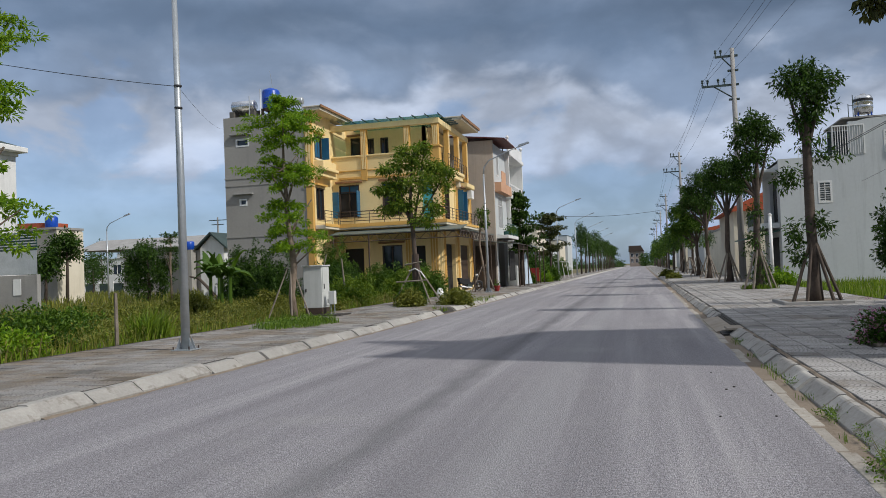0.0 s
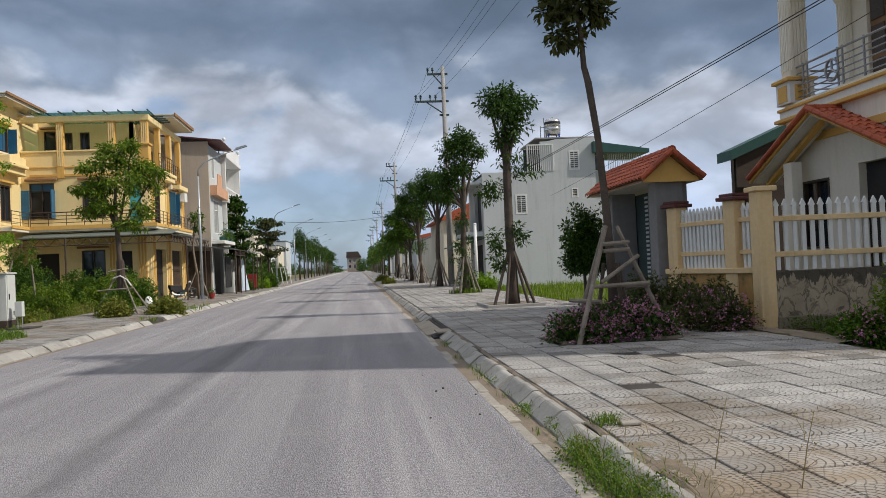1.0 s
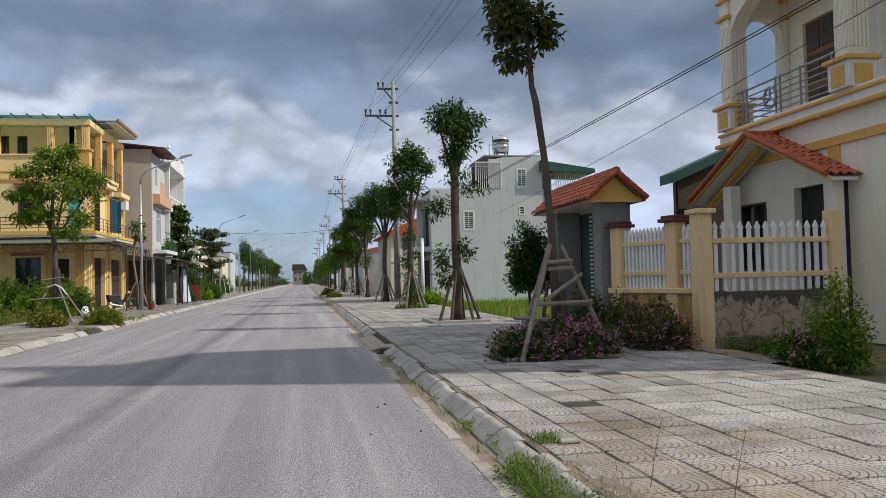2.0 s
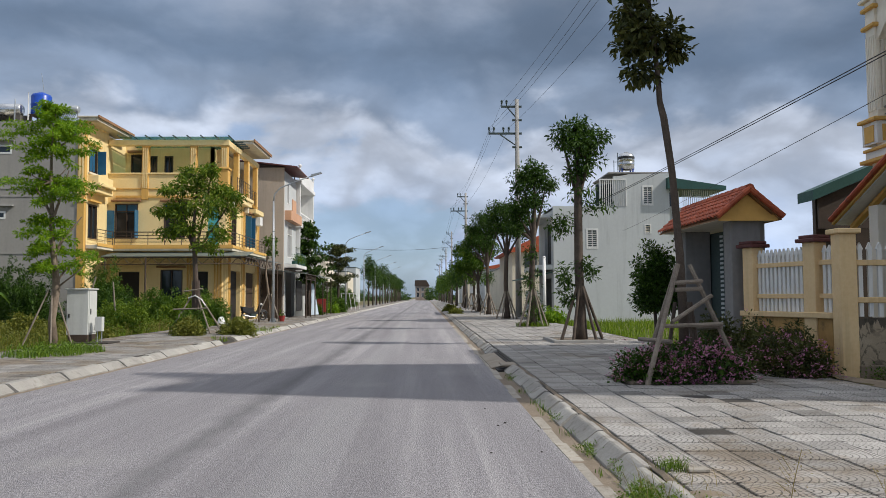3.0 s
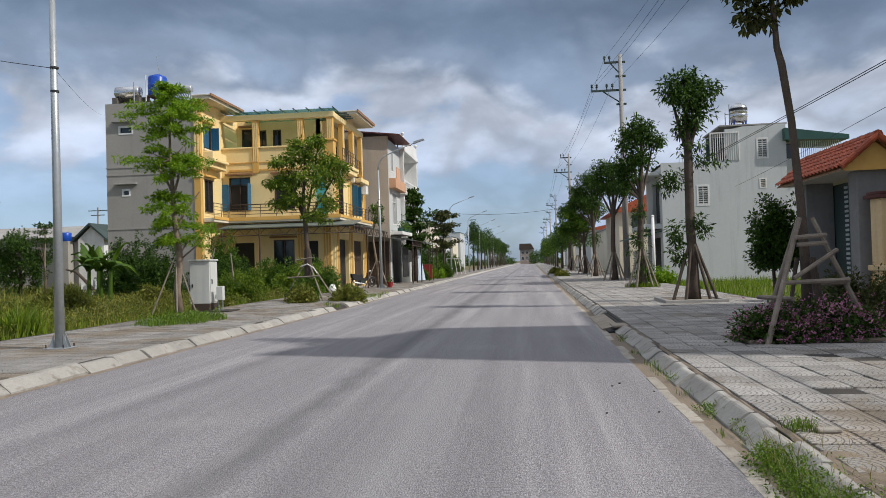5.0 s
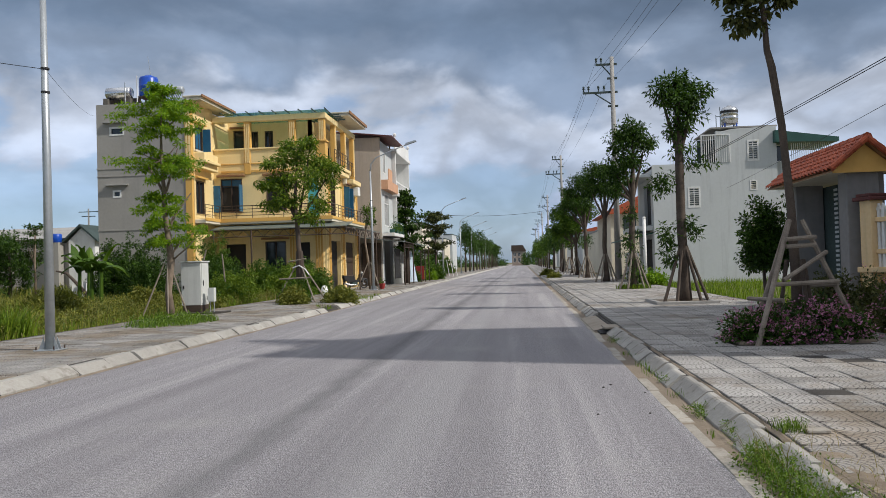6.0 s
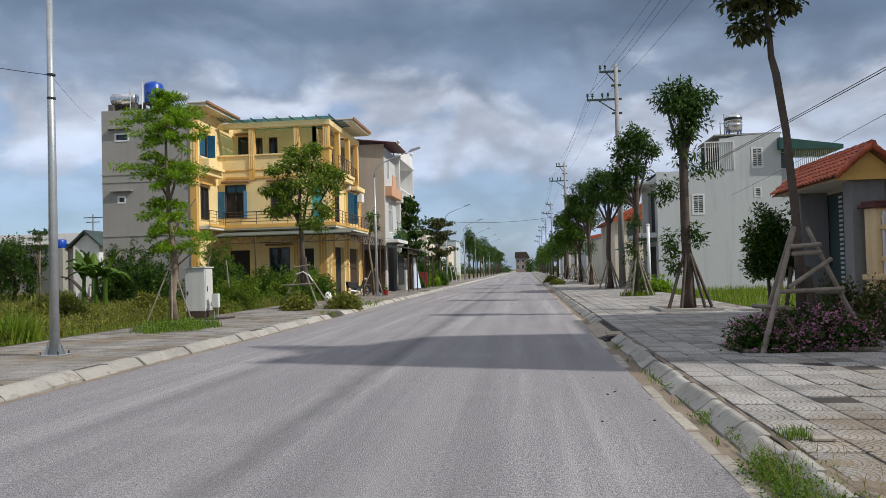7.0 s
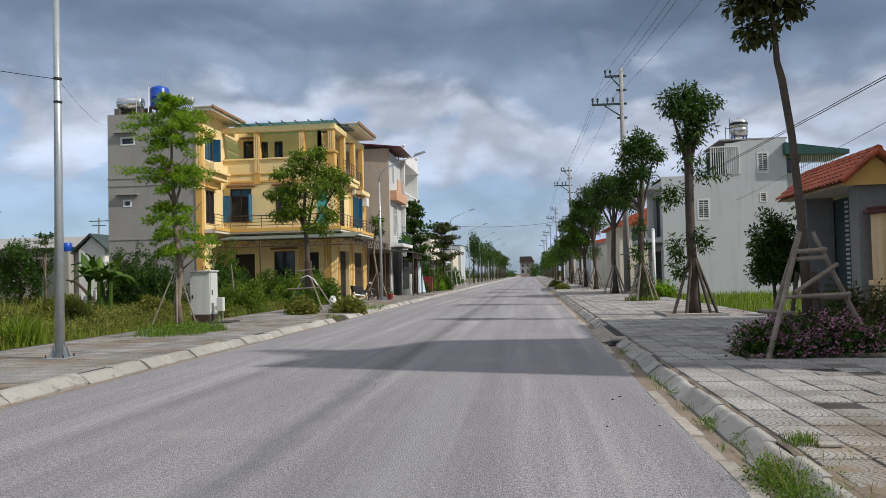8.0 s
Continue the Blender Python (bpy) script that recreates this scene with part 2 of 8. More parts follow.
    bn = t.add("ShaderNodeBump", {"Strength": 0.55, "Distance": 0.008, "Height": h})
    t.tree.links.new(bn.outputs[0], bs.inputs["Normal"])
    t.add("ShaderNodeOutputMaterial", {0: bs.outputs[0]})
    return m


# the second tile's darker colour holds both dirt and painted tree shade
M_ASPH, M_TILE, M_TILE2 = asphalt_mat(), tile_mat("fan_paving_tile", 0.08, 1.05), tile_mat("dirty_shaded_fan_tile", 0.15, 0.80)
M_SOIL = mat("bare_soil", (0.255, 0.205, 0.150), (0.165, 0.13, 0.095), 1.5, 20, 0.95, 0.5, 40)
M_GROUND = mat("weedy_ground", (0.10, 0.115, 0.035), (0.16, 0.12, 0.06), 0.3, 6, 0.95, 0.5, 20)
M_KERB = mat("kerb_concrete", (0.42, 0.40, 0.362), (0.30, 0.283, 0.255), 1.2, 25, 0.85, 0.35, 50, vary=0.16, dark=(0.15, 0.125, 0.095))
M_JOINT = mat("dark_bedding_mortar", (0.06, 0.053, 0.045), (0.038, 0.034, 0.03), 2.0, 30, 0.95, 0.3, 60)
M_GUTTER = mat("dusty_gutter_concrete", (0.40, 0.368, 0.318), (0.275, 0.248, 0.208), 2.6, 25, 0.9, 0.3, 60, vary=0.16, dark=(0.15, 0.11, 0.07))
M_SAND = mat("sandy_concrete", (0.38, 0.33, 0.27), (0.28, 0.235, 0.18), 1.6, 22, 0.9, 0.3, 60)
M_CONC = mat("grey_concrete", (0.36, 0.35, 0.33), (0.27, 0.26, 0.245), 0.8, 20, 0.88, 0.25, 60, streak=0.3)
M_YEL = mat("pale_yellow_paint", (0.86, 0.685, 0.35), (0.79, 0.61, 0.295), 0.4, 9, 0.75, 0.06, 90, streak=0.18)
M_OCH = mat("ochre_paint", (0.70, 0.42, 0.115), (0.62, 0.36, 0.095), 0.6, 9, 0.7, 0.06, 90, streak=0.25)
M_GREYW = mat("grey_cement_render", (0.35, 0.335, 0.305), (0.305, 0.292, 0.268), 0.35, 7, 0.9, 0.12, 50, streak=0.16)
M_CREAM = mat("cream_paint", (0.72, 0.66, 0.53), (0.62, 0.56, 0.44), 0.5, 10, 0.75, 0.07, 80, streak=0.35)
M_CREAM2 = mat("buff_fence_paint", (0.80, 0.60, 0.34), (0.70, 0.49, 0.25), 0.9, 12, 0.75, 0.08, 80, streak=0.4)
M_WHITE = mat("white_paint", (0.78, 0.78, 0.76), (0.68, 0.68, 0.66), 0.6, 12, 0.6, 0.05, 80, streak=0.25)
M_PALE = mat("pale_grey_blue_render", (0.55, 0.575, 0.575), (0.49, 0.51, 0.51), 0.3, 6, 0.85, 0.08, 60, streak=0.32)
# near-black: shade inside openings put into the colour; the hung curtain shares it
M_DARK = mat("opening_shade_black", (0.018, 0.017, 0.018), (0.03, 0.028, 0.026), 1, 5, 0.7, 0)
M_WIN = glass_mat("window_glass")
M_PANE = glass_mat("pale_window_glass", (0.10, 0.115, 0.115), 0.12)
M_BLUE = mat("blue_shutter_paint", (0.022, 0.125, 0.235), (0.018, 0.09, 0.18), 2, 15, 0.45, 0.05, 60)
M_TEAL = mat("teal_door_paint", (0.09, 0.42, 0.40), (0.07, 0.34, 0.33), 2, 15, 0.5, 0.05, 60)
M_BROWN = mat("brown_painted_steel", (0.075, 0.05, 0.036), (0.05, 0.035, 0.025), 3, 25, 0.55, 0.05, 60)
M_TRIM = mat("brown_trim_paint", (0.30, 0.16, 0.075), (0.24, 0.125, 0.06), 2, 20, 0.7, 0.05, 60)
M_GLASSROOF = bpy.data.materials.new("green_glass_roof")
M_GLASSROOF.use_nodes = True
gl = Nodes(M_GLASSROOF.node_tree)
gl.add("ShaderNodeOutputMaterial", {0: gl.add("ShaderNodeMixShader", {0: 0.45, 1: gl.add("ShaderNodeBsdfTransparent", {0: (0.62, 0.85, 0.78, 1)}).outputs[0],
                                                                    2: gl.add("ShaderNodeBsdfPrincipled", {"Base Color": (0.05, 0.16, 0.13, 1), "Roughness": 0.15}).outputs[0]}).outputs[0]})
M_SHEET = mat("green_grey_metal_sheet", (0.19, 0.225, 0.205), (0.15, 0.18, 0.165), 0.8, 15, 0.45, 0.05, 60, metal=0.3)
M_DGREEN = mat("dark_green_metal_sheet", (0.03, 0.10, 0.085), (0.02, 0.07, 0.06), 0.8, 15, 0.5, 0.05, 60)
M_SLATE = mat("dark_slate_green_metal", (0.05, 0.075, 0.07), (0.035, 0.052, 0.05), 0.8, 15, 0.8, 0.05, 60)
M_TERRA = mat("terracotta_roof_tile", (0.46, 0.105, 0.042), (0.32, 0.068, 0.03), 1.5, 14, 0.65, 0.15, 50, vary=0.18, dark=(0.16, 0.06, 0.04))
M_MAROON = mat("maroon_roof_sheet", (0.12, 0.035, 0.032), (0.085, 0.028, 0.026), 1.5, 14, 0.6, 0.1, 50)
M_GALV = mat("galvanised_steel", (0.46, 0.49, 0.51), (0.36, 0.385, 0.40), 1.5, 14, 0.42, 0.05, 60, metal=0.55)
M_STEEL = mat("stainless_steel", (0.66, 0.67, 0.68), (0.55, 0.56, 0.57), 2, 20, 0.25, 0.03, 60, metal=0.9)
M_RAIL = mat("dull_steel_tube", (0.34, 0.34, 0.35), (0.26, 0.26, 0.27), 2, 20, 0.35, 0.03, 60, metal=0.7)
M_TANKB = mat("blue_plastic", (0.012, 0.075, 0.46), (0.01, 0.06, 0.36), 2, 20, 0.35, 0.03, 60)
M_BARK = mat("grey_brown_bark", (0.27, 0.21, 0.155), (0.14, 0.108, 0.08), 4, 30, 0.95, 0.6, 45)
M_BARKD = mat("dark_brown_bark", (0.115, 0.088, 0.068), (0.065, 0.05, 0.04), 4, 30, 0.95, 0.6, 45)
M_STAKE = mat("weathered_pole_wood", (0.30, 0.255, 0.205), (0.17, 0.14, 0.11), 4, 40, 0.9, 0.4, 60)
M_LEAF_A = leaf_mat("bright_green_leaf", (0.26, 0.38, 0.022), (0.085, 0.185, 0.014), 0.40)
M_LEAF_B = leaf_mat("mid_green_leaf", (0.125, 0.205, 0.02), (0.024, 0.068, 0.009), 0.26)
M_LEAF_C = leaf_mat("dark_green_leaf", (0.070, 0.135, 0.016), (0.012, 0.036, 0.006), 0.2)
M_LEAF_E = leaf_mat("sunny_green_leaf", (0.215, 0.285, 0.030), (0.045, 0.105, 0.012), 0.34)
M_LEAF_D = leaf_mat("deep_olive_leaf", (0.10, 0.105, 0.03), (0.03, 0.042, 0.014), 0.2)
M_GRASS = leaf_mat("green_grass", (0.22, 0.30, 0.028), (0.065, 0.125, 0.013), 0.3)
M_WEED = leaf_mat("olive_weed", (0.245, 0.24, 0.045), (0.075, 0.10, 0.02), 0.26)
M_HERB = leaf_mat("fresh_herb_leaf", (0.17, 0.26, 0.025), (0.045, 0.095, 0.012), 0.25)
M_STRAW = leaf_mat("dry_straw_grass", (0.30, 0.235, 0.10), (0.19, 0.155, 0.06), 0.3)
M_PINK = leaf_mat("pink_petal", (0.60, 0.27, 0.44), (0.36, 0.13, 0.27), 0.25)
M_CABLE = mat("black_cable", (0.02, 0.02, 0.022), (0.03, 0.03, 0.03), 3, 20, 0.6, 0)
M_CAB = mat("light_grey_painted_steel", (0.60, 0.61, 0.58), (0.53, 0.54, 0.51), 1.5, 15, 0.5, 0.04, 60, streak=0.25)


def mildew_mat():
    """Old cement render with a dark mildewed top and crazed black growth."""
    m = bpy.data.materials.new("mildewed_cement_wall")
    m.use_nodes = True
    t = Nodes(m.node_tree)
    pos = t.add("ShaderNodeNewGeometry").outputs["Position"]
    z = t.add("ShaderNodeSeparateXYZ", {0: pos}).outputs[2]
    col = t.mix(t.ramp(t.noise(pos, 1.6, 6.0, 0.65), [(0.35, 0.0), (0.65, 1.0)]), (0.50, 0.405, 0.29), (0.35, 0.28, 0.195))
    col = t.mix(t.math("MULTIPLY", t.noise(pos, 30.0, 4.0), 0.4), col, (0.17, 0.15, 0.12))
    v = t.noise(t.add("ShaderNodeMapping", {0: pos, "Scale": (1.4, 1.0, 1.0)}).outputs[0], 2.3, 4.0, 0.55, 0.9)
    vein = t.ramp(t.math("ABSOLUTE", t.math("SUBTRACT", v, 0.5)), [(0.0, 1.0), (0.018, 0.8), (0.05, 0.0)])
    vein = t.math("MULTIPLY", vein, t.ramp(t.noise(pos, 2.1, 4.0, 0.6), [(0.34, 0.1), (0.5, 1.0)]))
    col = t.mix(t.math("MULTIPLY", vein, 0.8), col, (0.075, 0.064, 0.048))
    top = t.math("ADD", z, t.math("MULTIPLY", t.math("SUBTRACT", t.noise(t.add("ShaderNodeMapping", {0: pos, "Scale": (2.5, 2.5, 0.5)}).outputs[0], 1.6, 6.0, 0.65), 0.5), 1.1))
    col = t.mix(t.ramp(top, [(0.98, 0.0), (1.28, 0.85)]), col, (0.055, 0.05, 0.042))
    bs = t.add("ShaderNodeBsdfPrincipled", {"Base Color": col, "Roughness": 0.93, "Specular IOR Level": 0.25})
    bn = t.add("ShaderNodeBump", {"Strength": 0.4, "Distance": 0.02, "Height": t.noise(pos, 38.0, 4.0, 0.6)})
    t.tree.links.new(bn.outputs[0], bs.inputs["Normal"])
    t.add("ShaderNodeOutputMaterial", {0: bs.outputs[0]})
    return m


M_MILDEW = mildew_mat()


# ---- mesh helpers ----
def root_place(ob):
    while ob.parent:
        ob = ob.parent
    return ob.location


def part(name, bm, material, parent, label="", smooth=False):
    """Links a bmesh, given in world metres, as one mesh object under a thing or a part."""
    me = bpy.data.meshes.new(name)
    if parent:
        bmesh.ops.translate(bm, verts=bm.verts, vec=-Vector(root_place(parent)))
    bm.to_mesh(me)
    bm.free()
    me.materials.append(material)
    if smooth:
        for f in me.polygons:
            f.use_smooth = True
    ob = new(name, me)
    ob.parent = parent
    if label:
        ob["label"] = label
    return ob


def thing(name, place, label, category, group="", kind=""):
    ob = new(name)
    ob.location = place
    ob.empty_display_size = 0.2
    return tagged(ob, label, category, group, kind)


def solo(name, bm, material, label, category="", group="", kind="", smooth=False):
    """A thing of one mesh."""
    return tagged(part(name, bm, material, None, "", smooth), label, category, group, kind)


def box(bm, x0, x1, y0, y1, z0, z1, bevel=0.0):
    m = Matrix.Translation(((x0 + x1) / 2, (y0 + y1) / 2, (z0 + z1) / 2)) @ Matrix.Diagonal((abs(x1 - x0), abs(y1 - y0), abs(z1 - z0), 1))
    r = bmesh.ops.create_cube(bm, size=1.0, matrix=m)
    if bevel:
        es = list({e for v in r["verts"] for e in v.link_edges})
        bmesh.ops.bevel(bm, geom=es, offset=bevel, segments=1, affect="EDGES")
    return bm


def boxes(*bs, bevel=0.0):
    bm = bmesh.new()
    for b in bs:
        box(bm, *b, bevel=bevel)
    return bm


def tube(bm, pts, radii, sides=8, cap=True):
    """A round bar through points, with a radius at each."""
    pts = [Vector(p) for p in pts]
    if not hasattr(radii, "__len__"):
        radii = [radii] * len(pts)
    rings = []
    for i, p in enumerate(pts):
        d = (pts[min(i + 1, len(pts) - 1)] - pts[max(i - 1, 0)]).normalized()
        a = d.cross(Vector((0.3, 1, 0)) if abs(d.z) > 0.7 else Vector((0, 0, 1))).normalized()
        b = d.cross(a)
        rings.append([bm.verts.new(p + (a * math.cos(k * math.tau / sides) + b * math.sin(k * math.tau / sides)) * radii[i]) for k in range(sides)])
    for r0, r1 in zip(rings, rings[1:]):
        for k in range(sides):
            bm.faces.new((r0[k], r0[(k + 1) % sides], r1[(k + 1) % sides], r1[k]))
    if cap:
        bm.faces.new(rings[0][::-1])
        bm.faces.new(rings[-1])
    return bm


def lathe(bm, cx, cy, profile, sides=20):
    """A turned body about an upright axis: profile of (radius, z)."""
    rings = [[bm.verts.new((cx + r * math.cos(k * math.tau / sides), cy + r * math.sin(k * math.tau / sides), z)) for k in range(sides)] for r, z in profile]
    for r0, r1 in zip(rings, rings[1:]):
        for k in range(sides):
            bm.faces.new((r0[k], r0[(k + 1) % sides], r1[(k + 1) % sides], r1[k]))
    bm.faces.new(rings[0][::-1])
    bm.faces.new(rings[-1])
    return bm


def prism(bm, outline, axis, a, b):
    """An outline of (p, q) pushed along an axis from a to b. x: (y, z); y: (x, z); z: (x, y)."""
    put = {"x": lambda p, q, s: (s, p, q), "y": lambda p, q, s: (p, s, q), "z": lambda p, q, s: (p, q, s)}[axis]
    v0, v1 = [bm.verts.new(put(p, q, a)) for p, q in outline], [bm.verts.new(put(p, q, b)) for p, q in outline]
    n = len(outline)
    for i in range(n):
        bm.faces.new((v0[i], v0[(i + 1) % n], v1[(i + 1) % n], v1[i]))
    bm.faces.new(v0[::-1])
    bm.faces.new(v1)
    bmesh.ops.recalc_face_normals(bm, faces=bm.faces)
    return bm


def wall_with_holes(bm, axis, at, thick, a0, a1, z0, z1, holes):
    """A wall with rectangular openings through it. axis 'y': it stands at y = at .. at + thick and runs in x; 'x': the other way.
    holes: (a0, a1, z0, z1)."""
    us = sorted({a0, a1, *[h[0] for h in holes], *[h[1] for h in holes]})
    ws = sorted({z0, z1, *[h[2] for h in holes], *[h[3] for h in holes]})
    us, ws = [u for u in us if a0 <= u <= a1], [w for w in ws if z0 <= w <= z1]
    for i in range(len(us) - 1):
        run = None
        for j in range(len(ws) - 1):
            um, wm = (us[i] + us[i + 1]) / 2, (ws[j] + ws[j + 1]) / 2
            hole = any(h[0] < um < h[1] and h[2] < wm < h[3] for h in holes)
            if not hole and run is None:
                run = ws[j]
            if run is not None and (hole or j == len(ws) - 2):
                top = ws[j] if hole else ws[j + 1]
                lo, hi = min(at, at + thick), max(at, at + thick)
                if axis == "y":
                    box(bm, us[i], us[i + 1], lo, hi, run, top)
                else:
                    box(bm, lo, hi, us[i], us[i + 1], run, top)
                run = None
    bmesh.ops.remove_doubles(bm, verts=bm.verts, dist=0.0005)
    return bm


def mesh_stuff(name, verts, faces, material, parent=None, label="", category="", group="", kind="", smooth=False):
    me = bpy.data.meshes.new(name)
    if parent:
        verts = np.asarray(verts) - np.array(root_place(parent))
    me.from_pydata([tuple(v) for v in np.asarray(verts).tolist()], [], [tuple(f) for f in faces])
    me.materials.append(material)
    if smooth:
        me.polygons.foreach_set("use_smooth", [True] * len(me.polygons))
    ob = new(name, me)
    ob.parent = parent
    return tagged(ob, label, category, group, kind)


def blades(rng, n, xr, yr, h, width, ground=None, keep=None, lean=0.35):
    """Grass blades: bent strips of three joints over an area. ground(x, y) gives the height, keep(x, y) where they grow."""
    x, y = rng.uniform(*xr, n), rng.uniform(*yr, n)
    if keep is not None:
        k = keep(x, y)
        x, y = x[k], y[k]
    n = len(x)
    z = ground(x, y) if ground is not None else np.zeros(n)
    a = rng.uniform(0, math.tau, n)
    hh = rng.uniform(*h, n) * (0.75 + 0.5 * rng.random(n))
    b = rng.uniform(0, math.tau, n)
    l = hh * rng.uniform(0.1, 1.0, n) * lean
    w = width * rng.uniform(0.6, 1.3, n)
    dx, dy, lx, ly = np.cos(a) * w, np.sin(a) * w, np.cos(b) * l, np.sin(b) * l
    v = np.empty((n, 5, 3))
    v[:, 0], v[:, 1] = np.stack([x - dx, y - dy, z - 0.03], 1), np.stack([x + dx, y + dy, z - 0.03], 1)
    mx, my, mz = x + lx * 0.35, y + ly * 0.35, z + hh * 0.6
    v[:, 2], v[:, 3] = np.stack([mx + dx * 0.8, my + dy * 0.8, mz], 1), np.stack([mx - dx * 0.8, my - dy * 0.8, mz], 1)
    v[:, 4] = np.stack([x + lx, y + ly, z + hh], 1)
    i = np.arange(n) * 5
    f = np.concatenate([np.stack([i, i + 1, i + 2, i + 3], 1).reshape(-1, 4)]).tolist() + np.stack([i + 3, i + 2, i + 4], 1).tolist()
    return v.reshape(-1, 3), f


def leaves(rng, centres, spread, per, size, droop=0.25, slim=0.42, flat=1.0):
    """Leaves in clumps: each a folded blade of four corners and a midrib. centres: (n, 3); spread: radius of a clump."""
    c = np.repeat(np.asarray(centres, float), per, axis=0)
    n = len(c)
    off = rng.normal(0, 1, (n, 3))
    off *= (np.asarray(spread) * rng.random(n) ** 0.5 / (np.linalg.norm(off, axis=1) + 1e-9))[:, None]
    off[:, 2] *= flat
    p = c + off
    d = off / (np.linalg.norm(off, axis=1)[:, None] + 1e-9) + rng.normal(0, 0.6, (n, 3))
    d[:, 2] -= droop
    d /= np.linalg.norm(d, axis=1)[:, None]
    s = np.cross(d, rng.normal(0, 1, (n, 3)) * 0.5 + np.array([0, 0, 1.0]))
    s /= np.linalg.norm(s, axis=1)[:, None] + 1e-9
    up = np.cross(s, d)
    L = size * rng.uniform(0.65, 1.3, n)[:, None]
    v = np.empty((n, 4, 3))
    v[:, 0] = p
    v[:, 1] = p + d * L * 0.5 + s * L * slim * 0.5 + up * L * 0.07
    v[:, 2] = p + d * L - up * L * 0.08
    v[:, 3] = p + d * L * 0.5 - s * L * slim * 0.5 + up * L * 0.07
    i = np.arange(n) * 4
    f = np.concatenate([np.stack([i, i + 1, i + 2], 1), np.stack([i, i + 2, i + 3], 1)]).tolist()
    return v.reshape(-1, 3), f


def join(*vf):
    vs, fs, k = [], [], 0
    for v, f in vf:
        vs.append(np.asarray(v))
        fs += [tuple(i + k for i in q) for q in f]
        k += len(v)
    return np.concatenate(vs), fs


# ---- ground, road, pavements ----
RNG = np.random.default_rng(7)
ROAD_L, ROAD_R = -6.98, 1.45
PAVE_Z = 0.15


def sheet(name, x0, x1, y0, y1, z, material, label, category, nx=1, ny=1):
    xs, ys = np.linspace(x0, x1, nx + 1), np.linspace(y0, y1, ny + 1)
    v = [(x, y, z) for y in ys for x in xs]
    f = [(j * (nx + 1) + i, j * (nx + 1) + i + 1, (j + 1) * (nx + 1) + i + 1, (j + 1) * (nx + 1) + i) for j in range(ny) for i in range(nx)]
    return mesh_stuff(name, v, f, material, None, label, category, "", "structure")


ground = sheet("ground", -2500, 2500, -1500, 3500, -0.04, M_GROUND, "weedy open ground of green and bare brown patches", "ground", 8, 8)
road = sheet("road", ROAD_L, ROAD_R, -60, 620, 0.0, M_ASPH, "straight street of worn light grey asphalt", "road", 2, 60)
solo("gutter", boxes((ROAD_R + 0.002, 1.72, -60, 620, -0.1, -0.004)), M_SOIL, "dusty soil gutter beside the kerb", "gutter", "", "structure")


def gutter_slabs():
    g = thing("gutter_slabs", (1.55, 5, 0), "row of pale concrete gutter slabs along the asphalt edge", "gutter", "", "structure")
    base = None
    for i in range(42):
        y = 4.0 + i * 0.98
        if base is None:
            ob = part("slab", boxes((1.42, 1.57, y, y + 0.94, -0.05, 0.004), bevel=0.012), M_GUTTER, g)
            base = ob
        else:
            ob = new("slab", base.data)
            ob.parent = g
            ob.location = (RNG.uniform(-0.025, 0.03), y - 4.0 + RNG.uniform(-0.03, 0.03), RNG.uniform(-0.010, 0.004))
            ob.rotation_euler = (0, RNG.uniform(-0.03, 0.03), RNG.uniform(-0.01, 0.01))
    return g


gutter_slabs()


def pavement(name, x0, x1, label):
    """The bedding under the tiles."""
    return solo(name, boxes((x0, x1, -60, 620, -0.1, PAVE_Z - 0.014)), M_JOINT, label, "pavement", "", "structure")


PAVE_R = pavement("pavement_1", 1.957, 7.3, "pavement of grey cement tiles with moulded fan rings")
PAVE_L = pavement("pavement_2", -11.95, -7.28, "pavement of grey cement tiles in sun and tree shade")


def kerb(name, x_road, x_back, lowered, label, far, step):
    k = thing(name, (x_road, 0, 0), label, "kerb", "", "structure")
    sx = 1 if x_back > x_road else -1
    prof = [(x_road, -0.05), (x_road, 0.02), (x_road + sx * 0.155, PAVE_Z - 0.008), (x_road + sx * 0.18, PAVE_Z + 0.004), (x_back, PAVE_Z + 0.004), (x_back, -0.05)]
    first = None
    y = 2.0
    while y < 90:
        if not any(a < y + step / 2 < b for a, b in lowered):
            if first is None:
                first = part("kerb_stone", prism(bmesh.new(), prof, "y", y + 0.012, y + step - 0.012), M_KERB, k)
            else:
                ob = new("kerb_stone", first.data)
                ob.parent = k
                ob.location = (RNG.uniform(-0.012, 0.012), y - 2.0, RNG.uniform(-0.008, 0.006))
                ob.rotation_euler = (RNG.uniform(-0.008, 0.008), RNG.uniform(-0.025, 0.025), RNG.uniform(-0.012, 0.012))
        y += step
    bm = prism(bmesh.new(), prof, "y", 90, far)
    prism(bm, prof, "y", -60, 2.0)
    part("kerb_bedding", prism(bmesh.new(), [(x_road + sx * 0.04, -0.06), (x_road + sx * 0.17, PAVE_Z - 0.03), (x_back, PAVE_Z - 0.03), (x_back, -0.06)], "y", 2.0, 90), M_JOINT, k)
    ob = part("kerb_run", bm, M_KERB, k)
    ob["kind"] = "stuff"
    return k


kerb("kerb_1", 1.72, 1.955, [(17.3, 22.0)], "bevelled grey concrete kerb stones, some dusty", 600, 0.62)
kerb("kerb_2", -6.99, -7.3, [(27.8, 30.2)], "sunlit bevelled concrete kerb stones with dark joints", 600, 1.0)

